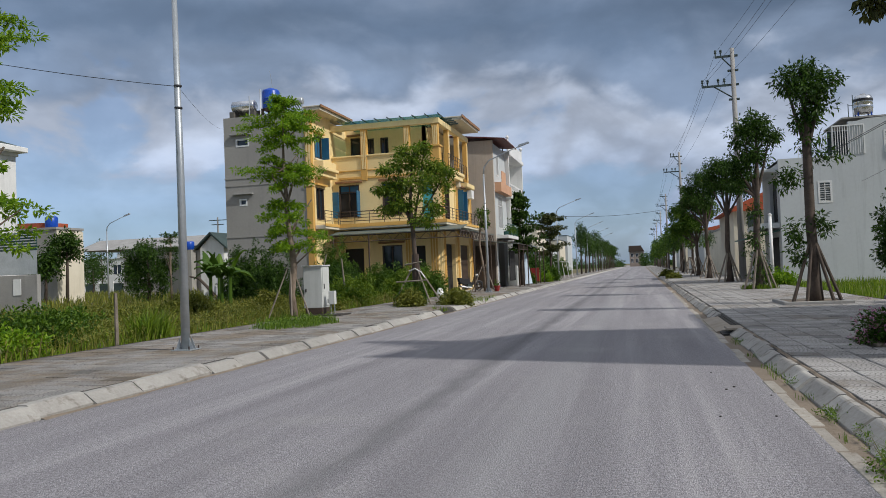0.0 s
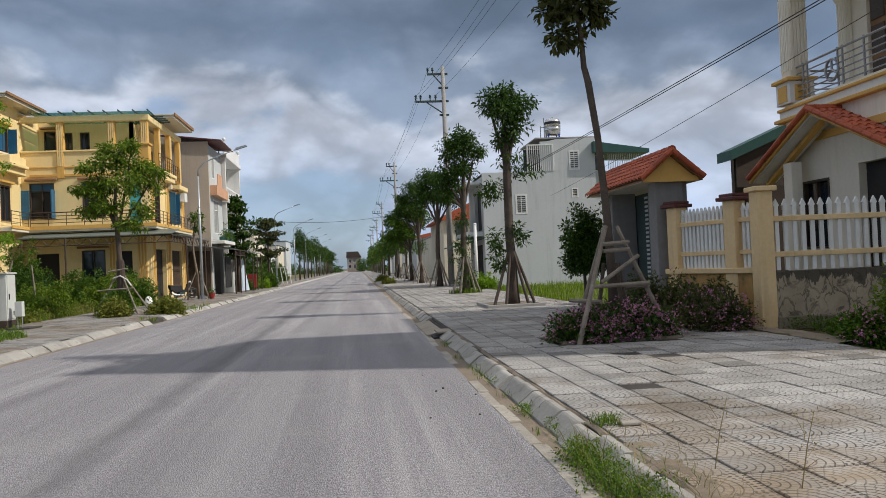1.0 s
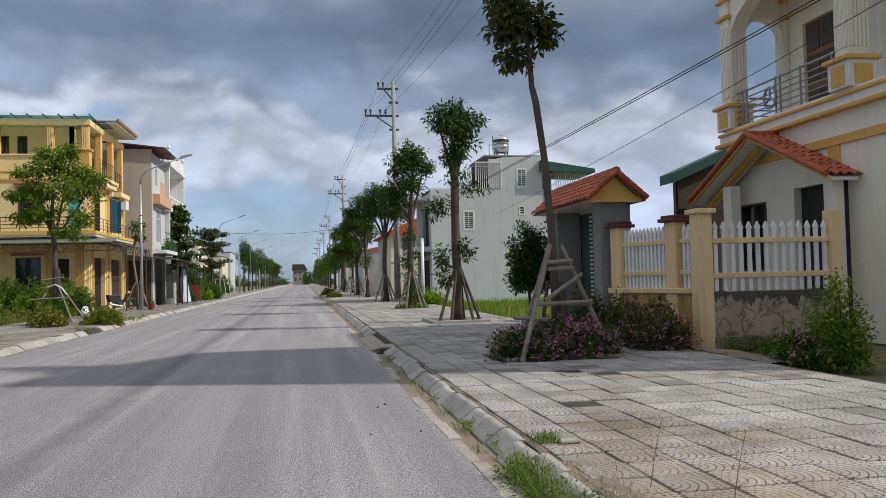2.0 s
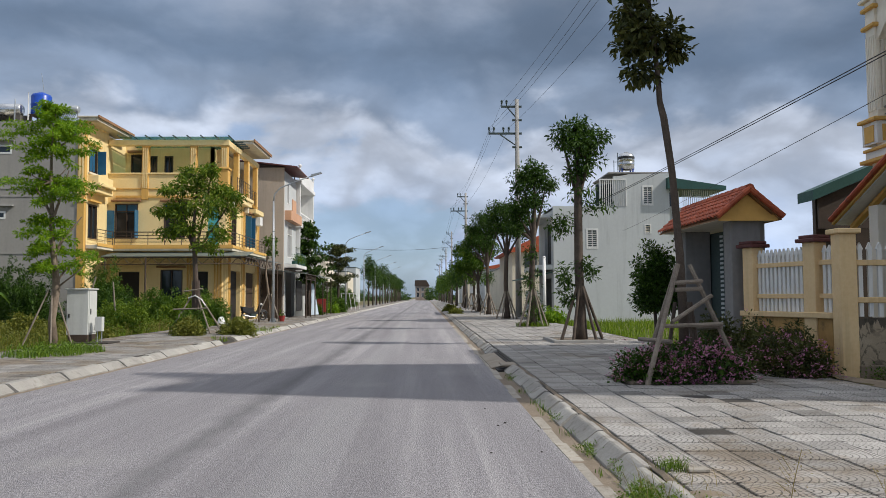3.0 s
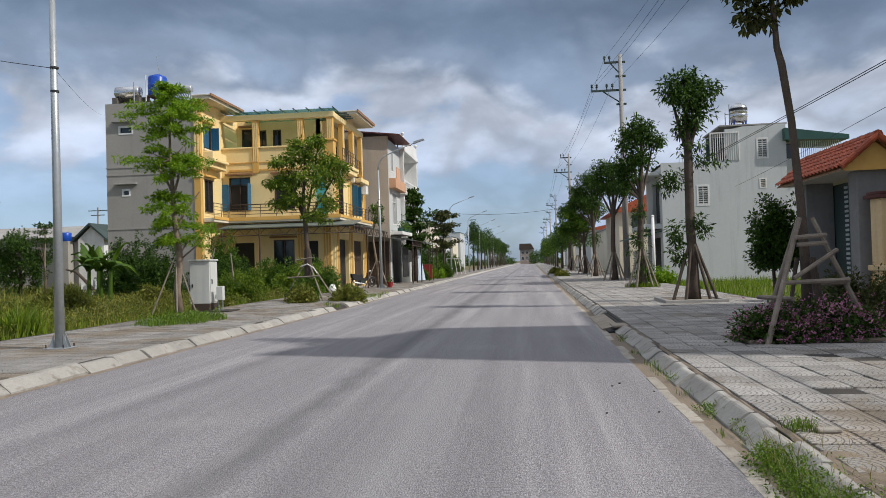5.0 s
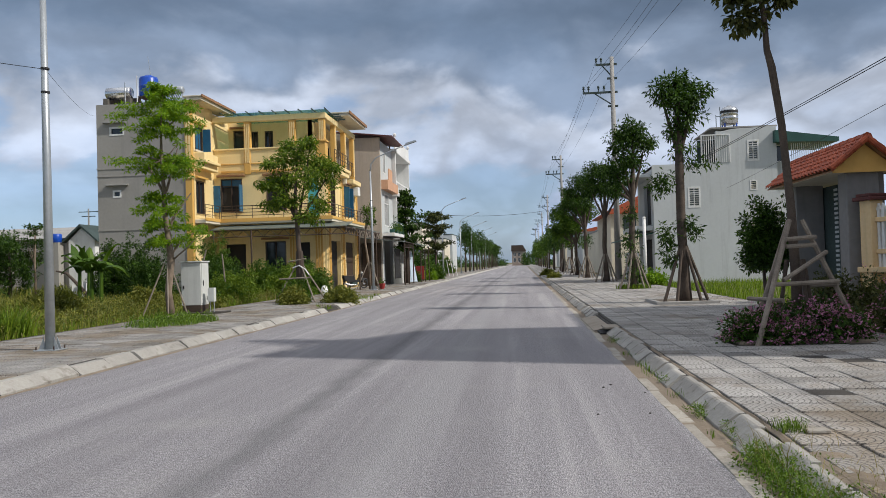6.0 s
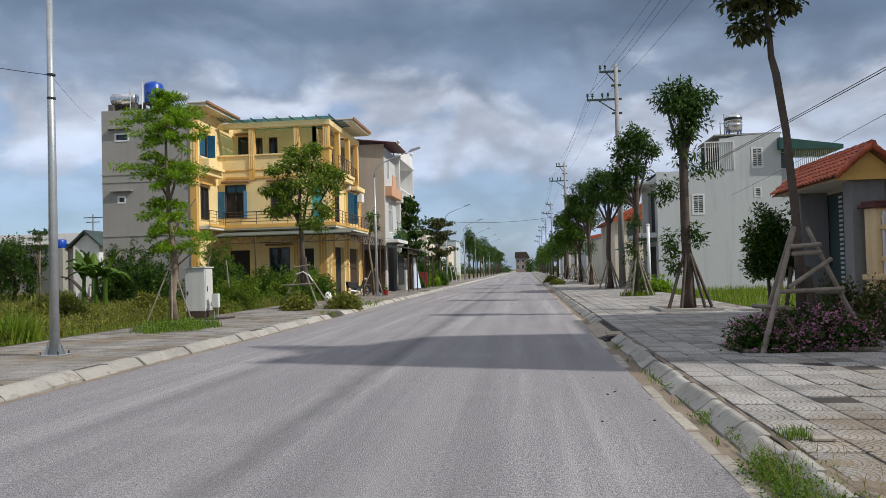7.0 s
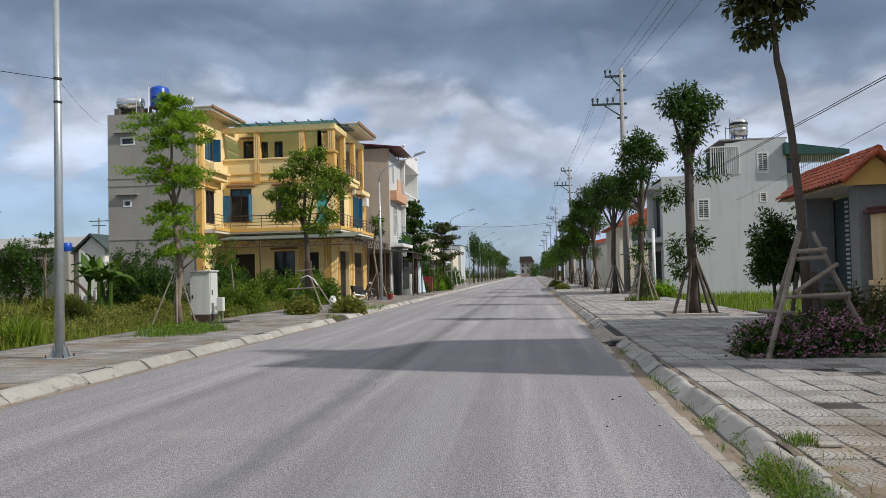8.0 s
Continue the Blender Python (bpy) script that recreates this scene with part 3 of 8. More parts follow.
# driveway dip and drain mouth in the near kerb
d = thing("drain_inlet", (1.7, 17.6, 0), "broken concrete drain mouth in a lowered kerb", "drain")
part("ramp", prism(bmesh.new(), [(1.5, -0.02), (1.5, 0.02), (2.02, 0.13), (2.02, -0.02)], "y", 18.1, 22.0), M_SAND, d)
# near-black block in place of the shade inside the drain
part("mouth", boxes((1.58, 1.98, 17.35, 18.05, -0.05, 0.03)), M_DARK, d)
part("cover", boxes((1.66, 2.0, 17.33, 18.08, 0.11, 0.155), bevel=0.01), M_SAND, d)


def weeds(name, n, xr, yr, h, width, material, label, keep=None, z=0.0, category="weeds", lean=0.4):
    v, f = blades(RNG, n, xr, yr, h, width, lambda x, y: np.full(len(x), z), keep, lean)
    return mesh_stuff(name, v, f, material, None, label, category, "", "stuff")


def patchy(scale, cut, seed):
    def keep(x, y):
        return np.array([noise.noise(Vector((a * scale, b * scale, seed))) > cut for a, b in zip(x, y)], bool)
    return keep


# ---- openings ----
def window(parent, axis, at, a0, a1, z0, z1, face, frame_mat, glass=None, bars=1, depth=0.12, sill=None, head=None, fw=0.06, cross=None):
    """A window set into a wall: frame, pane, muntins, and a sill and head trim if named. face: +1 or -1, the way it looks along the axis."""
    w = new("window")
    w.parent = parent
    o = Vector(root_place(parent))

    def bx(u0, u1, d0, d1, w0, w1, bm=None, bevel=0.0):
        bm = bm or bmesh.new()
        p, q = sorted((at + face * d0, at + face * d1))
        if axis == "y":
            box(bm, u0, u1, p, q, w0, w1, bevel)
        else:
            box(bm, p, q, u0, u1, w0, w1, bevel)
        return bm
    bm = bmesh.new()
    bx(a0, a0 + fw, -depth, 0.02, z0, z1, bm)
    bx(a1 - fw, a1, -depth, 0.02, z0, z1, bm)
    bx(a0 + fw, a1 - fw, -depth, 0.02, z1 - fw, z1, bm)
    bx(a0 + fw, a1 - fw, -depth, 0.02, z0, z0 + fw, bm)
    part("frame", bm, frame_mat, w)
    bm = bmesh.new()
    for i in range(bars):
        u = a0 + (a1 - a0) * (i + 1) / (bars + 1)
        bx(u - 0.025, u + 0.025, -depth + 0.02, -0.01, z0 + fw, z1 - fw, bm)
    if cross:
        zc = z0 + (z1 - z0) * cross
        bx(a0 + fw, a1 - fw, -depth + 0.025, -0.005, zc - 0.025, zc + 0.025, bm)
    if bars or cross:
        part("muntin", bm, frame_mat, w)
    else:
        bm.free()
    part("pane", bx(a0 + fw, a1 - fw, -depth - 0.03, -depth + 0.01, z0 + fw, z1 - fw), glass or M_WIN, w)
    if sill:
        part("sill", bx(a0 - 0.12, a1 + 0.12, 0.0, 0.12, z0 - 0.12, z0 - 0.005, bevel=0.012), sill, w)
    if head:
        part("head_trim", bx(a0 - 0.2, a1 + 0.2, 0.0, 0.22, z1 + 0.12, z1 + 0.24, bevel=0.012), head, w)
    return w


def railing(parent, p, q, z0, z1, bars, spacing, material, r=0.022, upright_r=0.02, name="railing"):
    """A balcony railing between two plan points: level bars and posts."""
    rl = new(name)
    rl.parent = parent
    P, Q = Vector((*p, 0)), Vector((*q, 0))
    n = max(1, round((Q - P).length / spacing))
    for i in range(n + 1):
        c = P.lerp(Q, i / n)
        part("post", tube(bmesh.new(), [(c.x, c.y, z0), (c.x, c.y, z1)], upright_r, 6), material, rl)
    for i in range(bars):
        z = z0 + (z1 - z0) * (i + 1) / bars
        part("rail", tube(bmesh.new(), [(P.x, P.y, z), (Q.x, Q.y, z)], r if i == bars - 1 else r * 0.65, 6), material, rl)
    return rl


# ---- yellow corner house ----
def yellow_house():
    FY, FX = 47.9, -11.9                     # faces towards the near lot and towards the street
    GX0, GX1, GY = -24.75, -18.95, 44.7      # the grey rear block, which stands nearer
    BACK = 57.2
    h = thing("corner_house", (-17, 50, 0), "three-storey yellow and ochre corner house with a bare grey side wall", "house")
    # rear block: bare side wall with small windows
    gw = [(-23.95, -23.05, 9.7, 10.2), (-23.82, -23.3, 6.05, 6.48)]
    part("side_wall", wall_with_holes(bmesh.new(), "y", GY, 0.25, GX0, GX1 - 0.42, 0, 11.55, gw), M_GREYW, h, "bare grey cement side wall")
    for a in gw:
        window(h, "y", GY, *a, -1, M_WHITE, M_WIN, 0, 0.1, None, None, 0.09)
    for z0_, z1_ in ((7.72, 7.80), (7.28, 7.33), (4.1, 4.18)):
        part("band", boxes((GX0 - 0.03, GX1 - 0.43, GY - 0.03, GY + 0.01, z0_, z1_)), M_GREYW, h)
    for x0, x1, z in ((-24.3, -22.9, 10.42), (-24.2, -22.85, 6.74)):
        part("ledge", boxes((x0, x1, GY - 0.22, GY - 0.002, z, z + 0.08), bevel=0.01), M_CONC, h, "stained concrete ledge")
    # ochre pilaster that ends the grey wall
    part("pilaster", boxes((GX1 - 0.415, GX1 - 0.02, GY - 0.05, GY + 0.22, 0, 11.6), bevel=0.01), M_OCH, h)
    for k in range(2):
        part("pilaster_strip", boxes((GX1 - 0.35 + k * 0.17, GX1 - 0.25 + k * 0.17, GY - 0.075, GY - 0.052, 7.9, 11.3)), M_YEL, h)
    for z_ in (7.45, 7.0):
        part("pilaster_capital", boxes((GX1 - 0.47, GX1 + 0.05, GY - 0.1, GY + 0.27, z_, z_ + 0.15), bevel=0.015), M_YEL, h)
    # wall of the rear block that looks to the street
    sw = [(45.15, 46.25, 8.75, 10.15), (45.15, 46.35, 5.0, 6.95)]
    part("wall", wall_with_holes(bmesh.new(), "x", GX1, -0.25, GY + 0.23, FY, 0, 11.5, sw), M_YEL, h)
    window(h, "x", GX1, *sw[0], 1, M_BROWN, M_WIN, 1, 0.12, M_CREAM, M_OCH)
    window(h, "x", GX1, *sw[1], 1, M_BROWN, M_WIN, 1, 0.12, None, M_OCH)
    part("shutter", boxes((GX1 + 0.02, GX1 + 0.5, 46.27, 46.31, 8.75, 10.1), bevel=0.008), M_BLUE, h, "open blue shutter")
    part("shutter", boxes((GX1 - 0.06, GX1 - 0.02, 45.3, 46.0, 8.85, 10.05), bevel=0.008), M_BLUE, h, "blue shutter")
    # bay sill with a moulded ledge
    part("bay_ledge", boxes((GX1, GX1 + 0.75, 44.9, 47.2, 7.95, 8.12), (GX1, GX1 + 0.62, 45.0, 47.1, 8.125, 8.55), (GX1, GX1 + 0.5, 44.9, 47.4, 7.6, 7.945), bevel=0.02), M_YEL, h)
    # roof of the rear block
    part("roof", boxes((GX1 - 0.3, -18.2, GY - 0.35, 49.6, 11.5, 11.68), (GX1 - 0.35, -18.15, GY - 0.4, 49.65, 11.682, 11.76), (GX0 + 0.1, GX1 - 0.3, GY + 0.26, BACK, 11.35, 11.5), bevel=0.01), M_CREAM, h, "cream roof slab with a brown edge")
    part("roof_edge", boxes((-18.14, -18.08, GY - 0.42, 49.7, 11.66, 11.8)), M_TRIM, h)
    part("rear_wall", boxes((GX0, GX0 + 0.25, GY + 0.26, BACK, 0, 11.5), (GX0 + 0.25, FX - 0.3, BACK - 0.25, BACK, 0, 11.3)), M_GREYW, h)
    # main front, ground to second floor
    ho = [(-18.5, -17.15, 5.2, 7.25), (-15.6, -14.35, 5.2, 7.25), (-13.0, -12.35, 4.6, 7.1),
          (-15.75, -14.45, 0.9, 3.3), (-18.3, -17.0, 0.15, 3.2), (-13.6, -12.95, 0.15, 3.2)]
    part("wall", wall_with_holes(bmesh.new(), "y", FY, 0.25, GX1 + 0.002, FX, 0, 9.02, ho), M_YEL, h)
    for a in ho[:2]:
        window(h, "y", FY, *a, -1, M_BROWN, M_DARK, 1, 0.12, None, M_TRIM, 0.06, 0.78)
        part("fanlight", boxes((a[0] + 0.07, a[1] - 0.07, FY + 0.06, FY + 0.085, 6.75, 7.18)), M_BLUE, h)
        if a is ho[1]:
            continue
        part("shutter", boxes((a[1] - 0.02, a[1] + 0.04, FY - 0.55, FY - 0.02, 5.2, 6.85), bevel=0.01), M_BLUE, h, "blue shutter standing open")
        for x0 in (a[0] - 0.52,):
            part("shutter", boxes((x0, x0 + 0.5, FY - 0.10, FY - 0.05, 5.2, 6.85), bevel=0.01), M_BLUE, h, "open blue wooden shutter")
            part("shutter_panel", boxes((x0 + 0.09, x0 + 0.41, FY - 0.115, FY - 0.101, 5.35, 5.95), (x0 + 0.09, x0 + 0.41, FY - 0.115, FY - 0.101, 6.1, 6.7), bevel=0.005), M_BLUE, h)
    part("balcony_door", boxes((-13.0, -12.35, FY + 0.05, FY + 0.1, 4.6, 7.1), bevel=0.01), M_TEAL, h, "teal balcony door")
    window(h, "y", FY, *ho[3], -1, M_BROWN, M_WIN, 1, 0.12, None, M_TRIM)
    # dark sheets at the back paint the shade of the doorways
    for a in ho[4:]:
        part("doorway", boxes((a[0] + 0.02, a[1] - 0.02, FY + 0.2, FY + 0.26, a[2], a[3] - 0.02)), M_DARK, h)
    # moulded bands
    part("string_course", boxes((GX1 + 0.5, FX + 0.06, FY - 0.06, FY - 0.002, 7.62, 7.74), (GX1 + 0.5, FX + 0.06, FY - 0.05, FY - 0.002, 8.12, 8.18)), M_OCH, h)
    part("parapet_cap", boxes((GX1 + 0.002, FX + 0.08, FY - 0.08, FY + 0.3, 9.02, 9.12), bevel=0.015), M_YEL, h)
    # terrace posts and beam
    for x in (-16.75, -13.9, -12.05):
        post = part("terrace_post", boxes((x - 0.2, x + 0.2, FY - 0.07, FY + 0.28, 7.5 if x < -16 else 9.1, 10.75), bevel=0.015), M_OCH, h)
        for k in (-0.11, 0.0, 0.11):
            part("fluting", boxes((x + k - 0.032, x + k + 0.032, FY - 0.095, FY - 0.072, 8.2 if x < -16 else 9.3, 10.6)), M_YEL, post)
    part("corner_pier", boxes((-12.4, FX + 0.1, FY - 0.12, FY + 0.5, 7.5, 9.3), (-12.5, FX + 0.18, FY - 0.18, FY + 0.56, 9.3, 9.42), bevel=0.02), M_OCH, h)
    part("beam", boxes((GX1 + 0.002, FX + 0.15, FY - 0.12, FY + 0.25, 10.752, 11.1), bevel=0.02), M_YEL, h)
    part("beam", boxes((-12.15, FX + 0.12, FY + 0.252, 56.6, 10.752, 11.1), bevel=0.02), M_YEL, h)
    # terrace floor, back wall
    part("recess_wall", boxes((GX1 - 0.25, GX1, FY + 0.002, 50.6, 7.8, 11.34)), M_YEL, h)
    part("floor_slab", boxes((GX1, FX, FY + 0.26, BACK - 0.26, 7.5, 7.8), (GX1, FX, FY + 0.26, BACK - 0.26, 4.1, 4.4)), M_CREAM, h)
    hb = [(-18.6, -17.9, 8.2, 10.7), (-17.6, -16.95, 9.35, 10.6), (-16.5, -15.95, 9.35, 10.6), (-13.6, -12.95, 7.85, 9.9)]
    part("terrace_wall", wall_with_holes(bmesh.new(), "y", 50.6, 0.22, GX1, -13.4, 7.8, 11.3, hb[:3]), M_YEL, h)
    window(h, "y", 50.6, *hb[0], -1, M_BROWN, M_WIN, 0, 0.1, None, M_TRIM)
    for a in hb[1:3]:
        window(h, "y", 50.6, *a, -1, M_BROWN, M_WIN, 1, 0.1)
    hx = [(51.4, 52.4, 7.85, 10.0), (54.0, 55.2, 7.85, 10.0)]
    part("terrace_wall", wall_with_holes(bmesh.new(), "x", -13.4, -0.22, 50.6, BACK - 0.26, 7.8, 11.3, hx), M_YEL, h)
    for a in hx:
        window(h, "x", -13.4, *a, 1, M_BROWN, M_WIN, 1, 0.1)
    part("roof", boxes((GX1 - 0.2, -11.0, 51.0, 56.6, 11.45, 11.62), (-19.3, -10.95, 50.95, 56.65, 11.622, 11.7), bevel=0.01), M_CREAM, h, "cream roof slab with a wide eave")
    part("roof_edge", boxes((-10.96, -10.9, 50.9, 56.7, 11.58, 11.76)), M_TRIM, h)
    # green glass canopy on dark rafters
    for i in range(9):
        x = -18.3 + i * 0.82
        part("rafter", prism(bmesh.new(), [(FY - 0.5, 11.32), (FY - 0.5, 11.26), (51.3, 11.13), (51.3, 11.19)], "x", x, x + 0.05), M_SLATE, h)
    for i in range(8):
        x = -18.22 + i * 0.82
        part("glass_sheet", prism(bmesh.new(), [(FY - 0.3, 11.25), (FY - 0.3, 11.235), (51.0, 11.11), (51.0, 11.125)], "x", x, x + 0.74), M_GLASSROOF, h)
    part("louvre", boxes(*[(-13.0 + 0.0, -11.2, 49.0 + k * 0.6, 49.12 + k * 0.6, 11.13, 11.2) for k in range(4)]), M_SLATE, h)
    # street side
    hs = [(49.2, 50.4, 4.5, 7.1), (53.0, 54.6, 5.0, 7.1), (49.0, 51.6, 0.15, 3.3), (53.2, 56.0, 0.15, 3.3)]
    part("wall", wall_with_holes(bmesh.new(), "x", FX, -0.25, FY + 0.26, BACK - 0.26, 0, 7.8, hs), M_YEL, h)
    window(h, "x", FX, *hs[0], 1, M_BROWN, M_WIN, 1, 0.12)
    window(h, "x", FX, *hs[1], 1, M_BROWN, M_WIN, 1, 0.12, None, M_TRIM)
    for y in (52.95, 54.2):
        part("shutter", boxes((FX + 0.03, FX + 0.4, y, y + 0.05, 5.0, 7.0), bevel=0.008), M_BLUE, h, "open blue shutter")
    # the street doorway's shade, as a dark sheet
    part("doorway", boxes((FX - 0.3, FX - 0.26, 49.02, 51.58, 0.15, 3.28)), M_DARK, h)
    part("shop_front", boxes((FX - 0.2, FX - 0.14, 53.25, 55.95, 0.15, 3.28)), M_BROWN, h)
    for y in (48.3, 52.1, 56.5):
        p = part("street_pilaster", boxes((FX, FX + 0.1, y - 0.3, y + 0.3, 0, 7.5), bevel=0.01), M_YEL, h)
        for k in (-0.18, 0.0, 0.18):
            part("fluting", boxes((FX + 0.101, FX + 0.14, y + k - 0.05, y + k + 0.05, 0.6, 7.2)), M_OCH, p)
    for x in (-12.35, -13.95):
        p = part("front_pilaster", boxes((x - 0.28, x + 0.28, FY - 0.08, FY - 0.002, 0, 4.3), bevel=0.01), M_YEL, h)
        for k in (-0.17, 0.0, 0.17):
            part("fluting", boxes((x + k - 0.05, x + k + 0.05, FY - 0.12, FY - 0.081, 0.6, 4.1)), M_OCH, p)
    for y in (50.6, 53.5, 56.2):
        p = part("terrace_post", boxes((FX - 0.22, FX + 0.08, y - 0.2, y + 0.2, 7.8, 10.75), bevel=0.015), M_OCH, h)
        for k in (-0.1, 0.0, 0.1):
            part("fluting", boxes((FX + 0.081, FX + 0.105, y + k - 0.03, y + k + 0.03, 8.0, 10.6)), M_YEL, p)
    part("street_balcony", boxes((FX, FX + 0.5, 48.5, 52.6, 7.5, 7.8), (FX, FX + 0.6, 48.4, 52.7, 7.8, 8.0), (FX, FX + 0.5, 53.9, 56.4, 7.3, 7.6), bevel=0.02), M_YEL, h, "small moulded yellow balcony")
    railing(h, (FX + 0.45, 48.7), (FX + 0.45, 52.4), 8.0, 8.95, 4, 0.55, M_BROWN)
    railing(h, (FX + 0.05, 53.8), (FX + 0.05, 56.0), 8.0, 8.95, 4, 0.55, M_BROWN)
    for y_ in (48.3, 52.1, 56.4):
        part("console", boxes((FX + 0.14, FX + 0.4, y_ - 0.12, y_ + 0.12, 7.1, 7.5), bevel=0.03),
             M_CREAM, h, "pale moulded console")
    for y0_, y1_ in ((52.6, 53.7),):
        part("side_balcony", boxes((FX + 0.02, FX + 0.35, y0_, y1_, 7.82, 8.0), bevel=0.02), M_YEL, h)
    # first-floor balcony that wraps the front and the street side
    BY, BX = 47.15, -11.35
    part("balcony_slab", boxes((-18.3, BX, BY, FY - 0.002, 4.4, 4.62), (FX + 0.002, BX, FY, 57.0, 4.4, 4.62), (GX1 + 0.002, -18.3, 44.9, FY - 0.002, 4.4, 4.62), bevel=0.01), M_CREAM, h)
    part("balcony_edge", boxes((-18.34, BX + 0.05, BY - 0.05, BY - 0.002, 4.52, 4.74), (BX + 0.002, BX + 0.05, BY, 57.05, 4.55, 4.72), (-18.3, -18.25, 44.85, BY - 0.06, 4.55, 4.72)), M_OCH, h)
    railing(h, (-18.25, BY + 0.06), (BX - 0.06, BY + 0.06), 4.72, 5.5, 4, 0.95, M_BROWN, 0.034)
    railing(h, (BX - 0.06, BY + 0.06), (BX - 0.06, 56.9), 4.72, 5.5, 4, 0.95, M_BROWN)
    railing(h, (-18.33, 44.95), (-18.33, BY), 4.72, 5.5, 4, 0.95, M_BROWN)
    # metal awning on trusses round the ground floor
    part("awning", prism(bmesh.new(), [(FY - 0.15, 4.36), (FY - 0.15, 4.32), (45.7, 3.98), (45.7, 4.02)], "x", -18.4, -10.2), M_SHEET, h, "grey-green metal awning")
    part("awning", prism(bmesh.new(), [(FX + 0.12, 4.34), (FX + 0.12, 4.30), (-10.2, 4.0), (-10.2, 4.04)], "y", 47.76, 57.0), M_SHEET, h)
    tr = bmesh.new()
    for y in (45.75,):
        tube(tr, [(-18.4, y, 3.93), (-10.25, y, 3.93)], 0.035, 5)
        tube(tr, [(-18.4, y, 3.55), (-10.25, y, 3.55)], 0.03, 5)
        for i in range(11):
            x = -18.4 + i * 0.815
            tube(tr, [(x, y, 3.55), (x + 0.4, y, 3.93), (x + 0.8, y, 3.55)], 0.02, 4)
    tube(tr, [(-10.25, 45.75, 3.93), (-10.25, 57, 3.93)], 0.035, 5)
    tube(tr, [(-10.25, 45.75, 3.55), (-10.25, 57, 3.55)], 0.03, 5)
    for i in range(14):
        y = 45.75 + i * 0.8
        tube(tr, [(-10.25, y, 3.55), (-10.25, y + 0.4, 3.93), (-10.25, y + 0.8, 3.55)], 0.02, 4)
    part("truss", tr, M_BROWN, h, "brown steel awning truss")
    for x, y in ((-18.2, 45.75), (-15.9, 45.75), (-13.1, 45.75), (-10.25, 49.6), (-10.25, 55.5)):
        part("awning_post", tube(bmesh.new(), [(x, y, 0.1), (x, y, 3.95)], 0.05, 8), M_BROWN, h)
    part("plinth", boxes((GX1, -11.0, 46.6, FY - 0.1, 0, 0.16), (FX + 0.15, -10.9, FY - 0.1, 57, 0, 0.16)), M_CONC, h)
    part("air_conditioner", boxes((FX + 0.15, FX + 0.5, 55.3, 56.1, 6.6, 7.2), bevel=0.02), M_WHITE, h)
    return h


yellow_house()


def roof_tanks():
    """Water tanks and heaters on the grey block's roof."""
    z = 11.5
    M_DARKC = mat("dark_stained_concrete", (0.14, 0.13, 0.115), (0.09, 0.083, 0.075), 1.0, 15, 0.9, 0.2, 50)
    part("roof_curb", boxes((-24.7, -19.6, 47.0, 47.2, z, z + 0.5)), M_DARKC, bpy.data.objects["corner_house"])
    t = thing("water_tank", (-22.25, 46.3, z), "blue plastic water tank standing upright on a roof", "water tank", "roof tanks")
    bm = lathe(bmesh.new(), -22.25, 46.3, [(0.5, z + 0.72), (0.56, z + 0.8), (0.56, z + 1.3), (0.58, z + 1.33), (0.56, z + 1.36), (0.56, z + 1.8), (0.5, z + 1.92), (0.3, z + 1.98), (0.2, z + 2.05)], 20)
    part("tank", bm, M_TANKB, t, "", True)
    part("stand", boxes(*[(-22.7 + i * 0.8, -22.62 + i * 0.8, 45.9 + j * 0.8, 45.98 + j * 0.8, z, z + 0.72) for i in range(2) for j in range(2)], (-22.75, -21.75, 45.85, 46.75, z + 0.66, z + 0.72)), M_BROWN, t)
    part("antenna", tube(bmesh.new(), [(-22.1, 46.3, z + 2.0), (-22.28, 46.3, z + 3.2)], [0.02, 0.012], 5), M_GALV, t)
    part("pipe", tube(bmesh.new(), [(-22.75, 45.8, z), (-22.75, 45.8, z + 1.95)], 0.03, 6), M_WHITE, t)
    s = thing("steel_tank", (-24.2, 46.0, z), "stainless steel water tank lying on a concrete stand", "water tank", "roof tanks")
    bm = bmesh.new()
    tube(bm, [(-24.75, 46, z + 0.98), (-24.68, 46, z + 0.98), (-23.25, 46, z + 0.98), (-23.18, 46, z + 0.98)], [0.28, 0.36, 0.36, 0.28], 18)
    part("tank", bm, M_STEEL, s, "", True)
    part("stand", boxes((-24.8, -24.5, 45.6, 46.4, z, z + 0.62), (-23.5, -23.1, 45.6, 46.4, z, z + 0.62), (-24.8, -22.9, 46.42, 46.6, z, z + 0.75)), M_DARKC, s)
    part("pipe", tube(bmesh.new(), [(-23.35, 45.5, z), (-23.35, 45.5, z + 1.5)], 0.03, 6), M_GALV, s)
    w = thing("solar_heater", (-20.9, 46.2, z), "solar water heater with a round tank and dark tubes", "water heater", "roof tanks")
    bm = bmesh.new()
    tube(bm, [(-21.85, 46.6, z + 1.15), (-21.8, 46.6, z + 1.15), (-20.25, 46.6, z + 1.15), (-20.2, 46.6, z + 1.15)], [0.18, 0.23, 0.23, 0.18], 14)
    part("tank", bm, M_GALV, w, "", True)
    bm = bmesh.new()
    for i in range(14):
        x = -21.7 + i * 0.11
        tube(bm, [(x, 46.5, z + 1.0), (x + 0.3, 45.2, z + 0.15)], 0.03, 6)
    part("tubes", bm, M_WIN, w)
    part("frame", boxes((-21.75, -21.7, 45.2, 46.7, z, z + 0.1), (-20.0, -19.95, 45.2, 46.7, z, z + 0.1), (-20.3, -20.25, 46.55, 46.6, z, z + 1.0), (-21.7, -21.65, 46.55, 46.6, z, z + 1.0)), M_GALV, w)


roof_tanks()


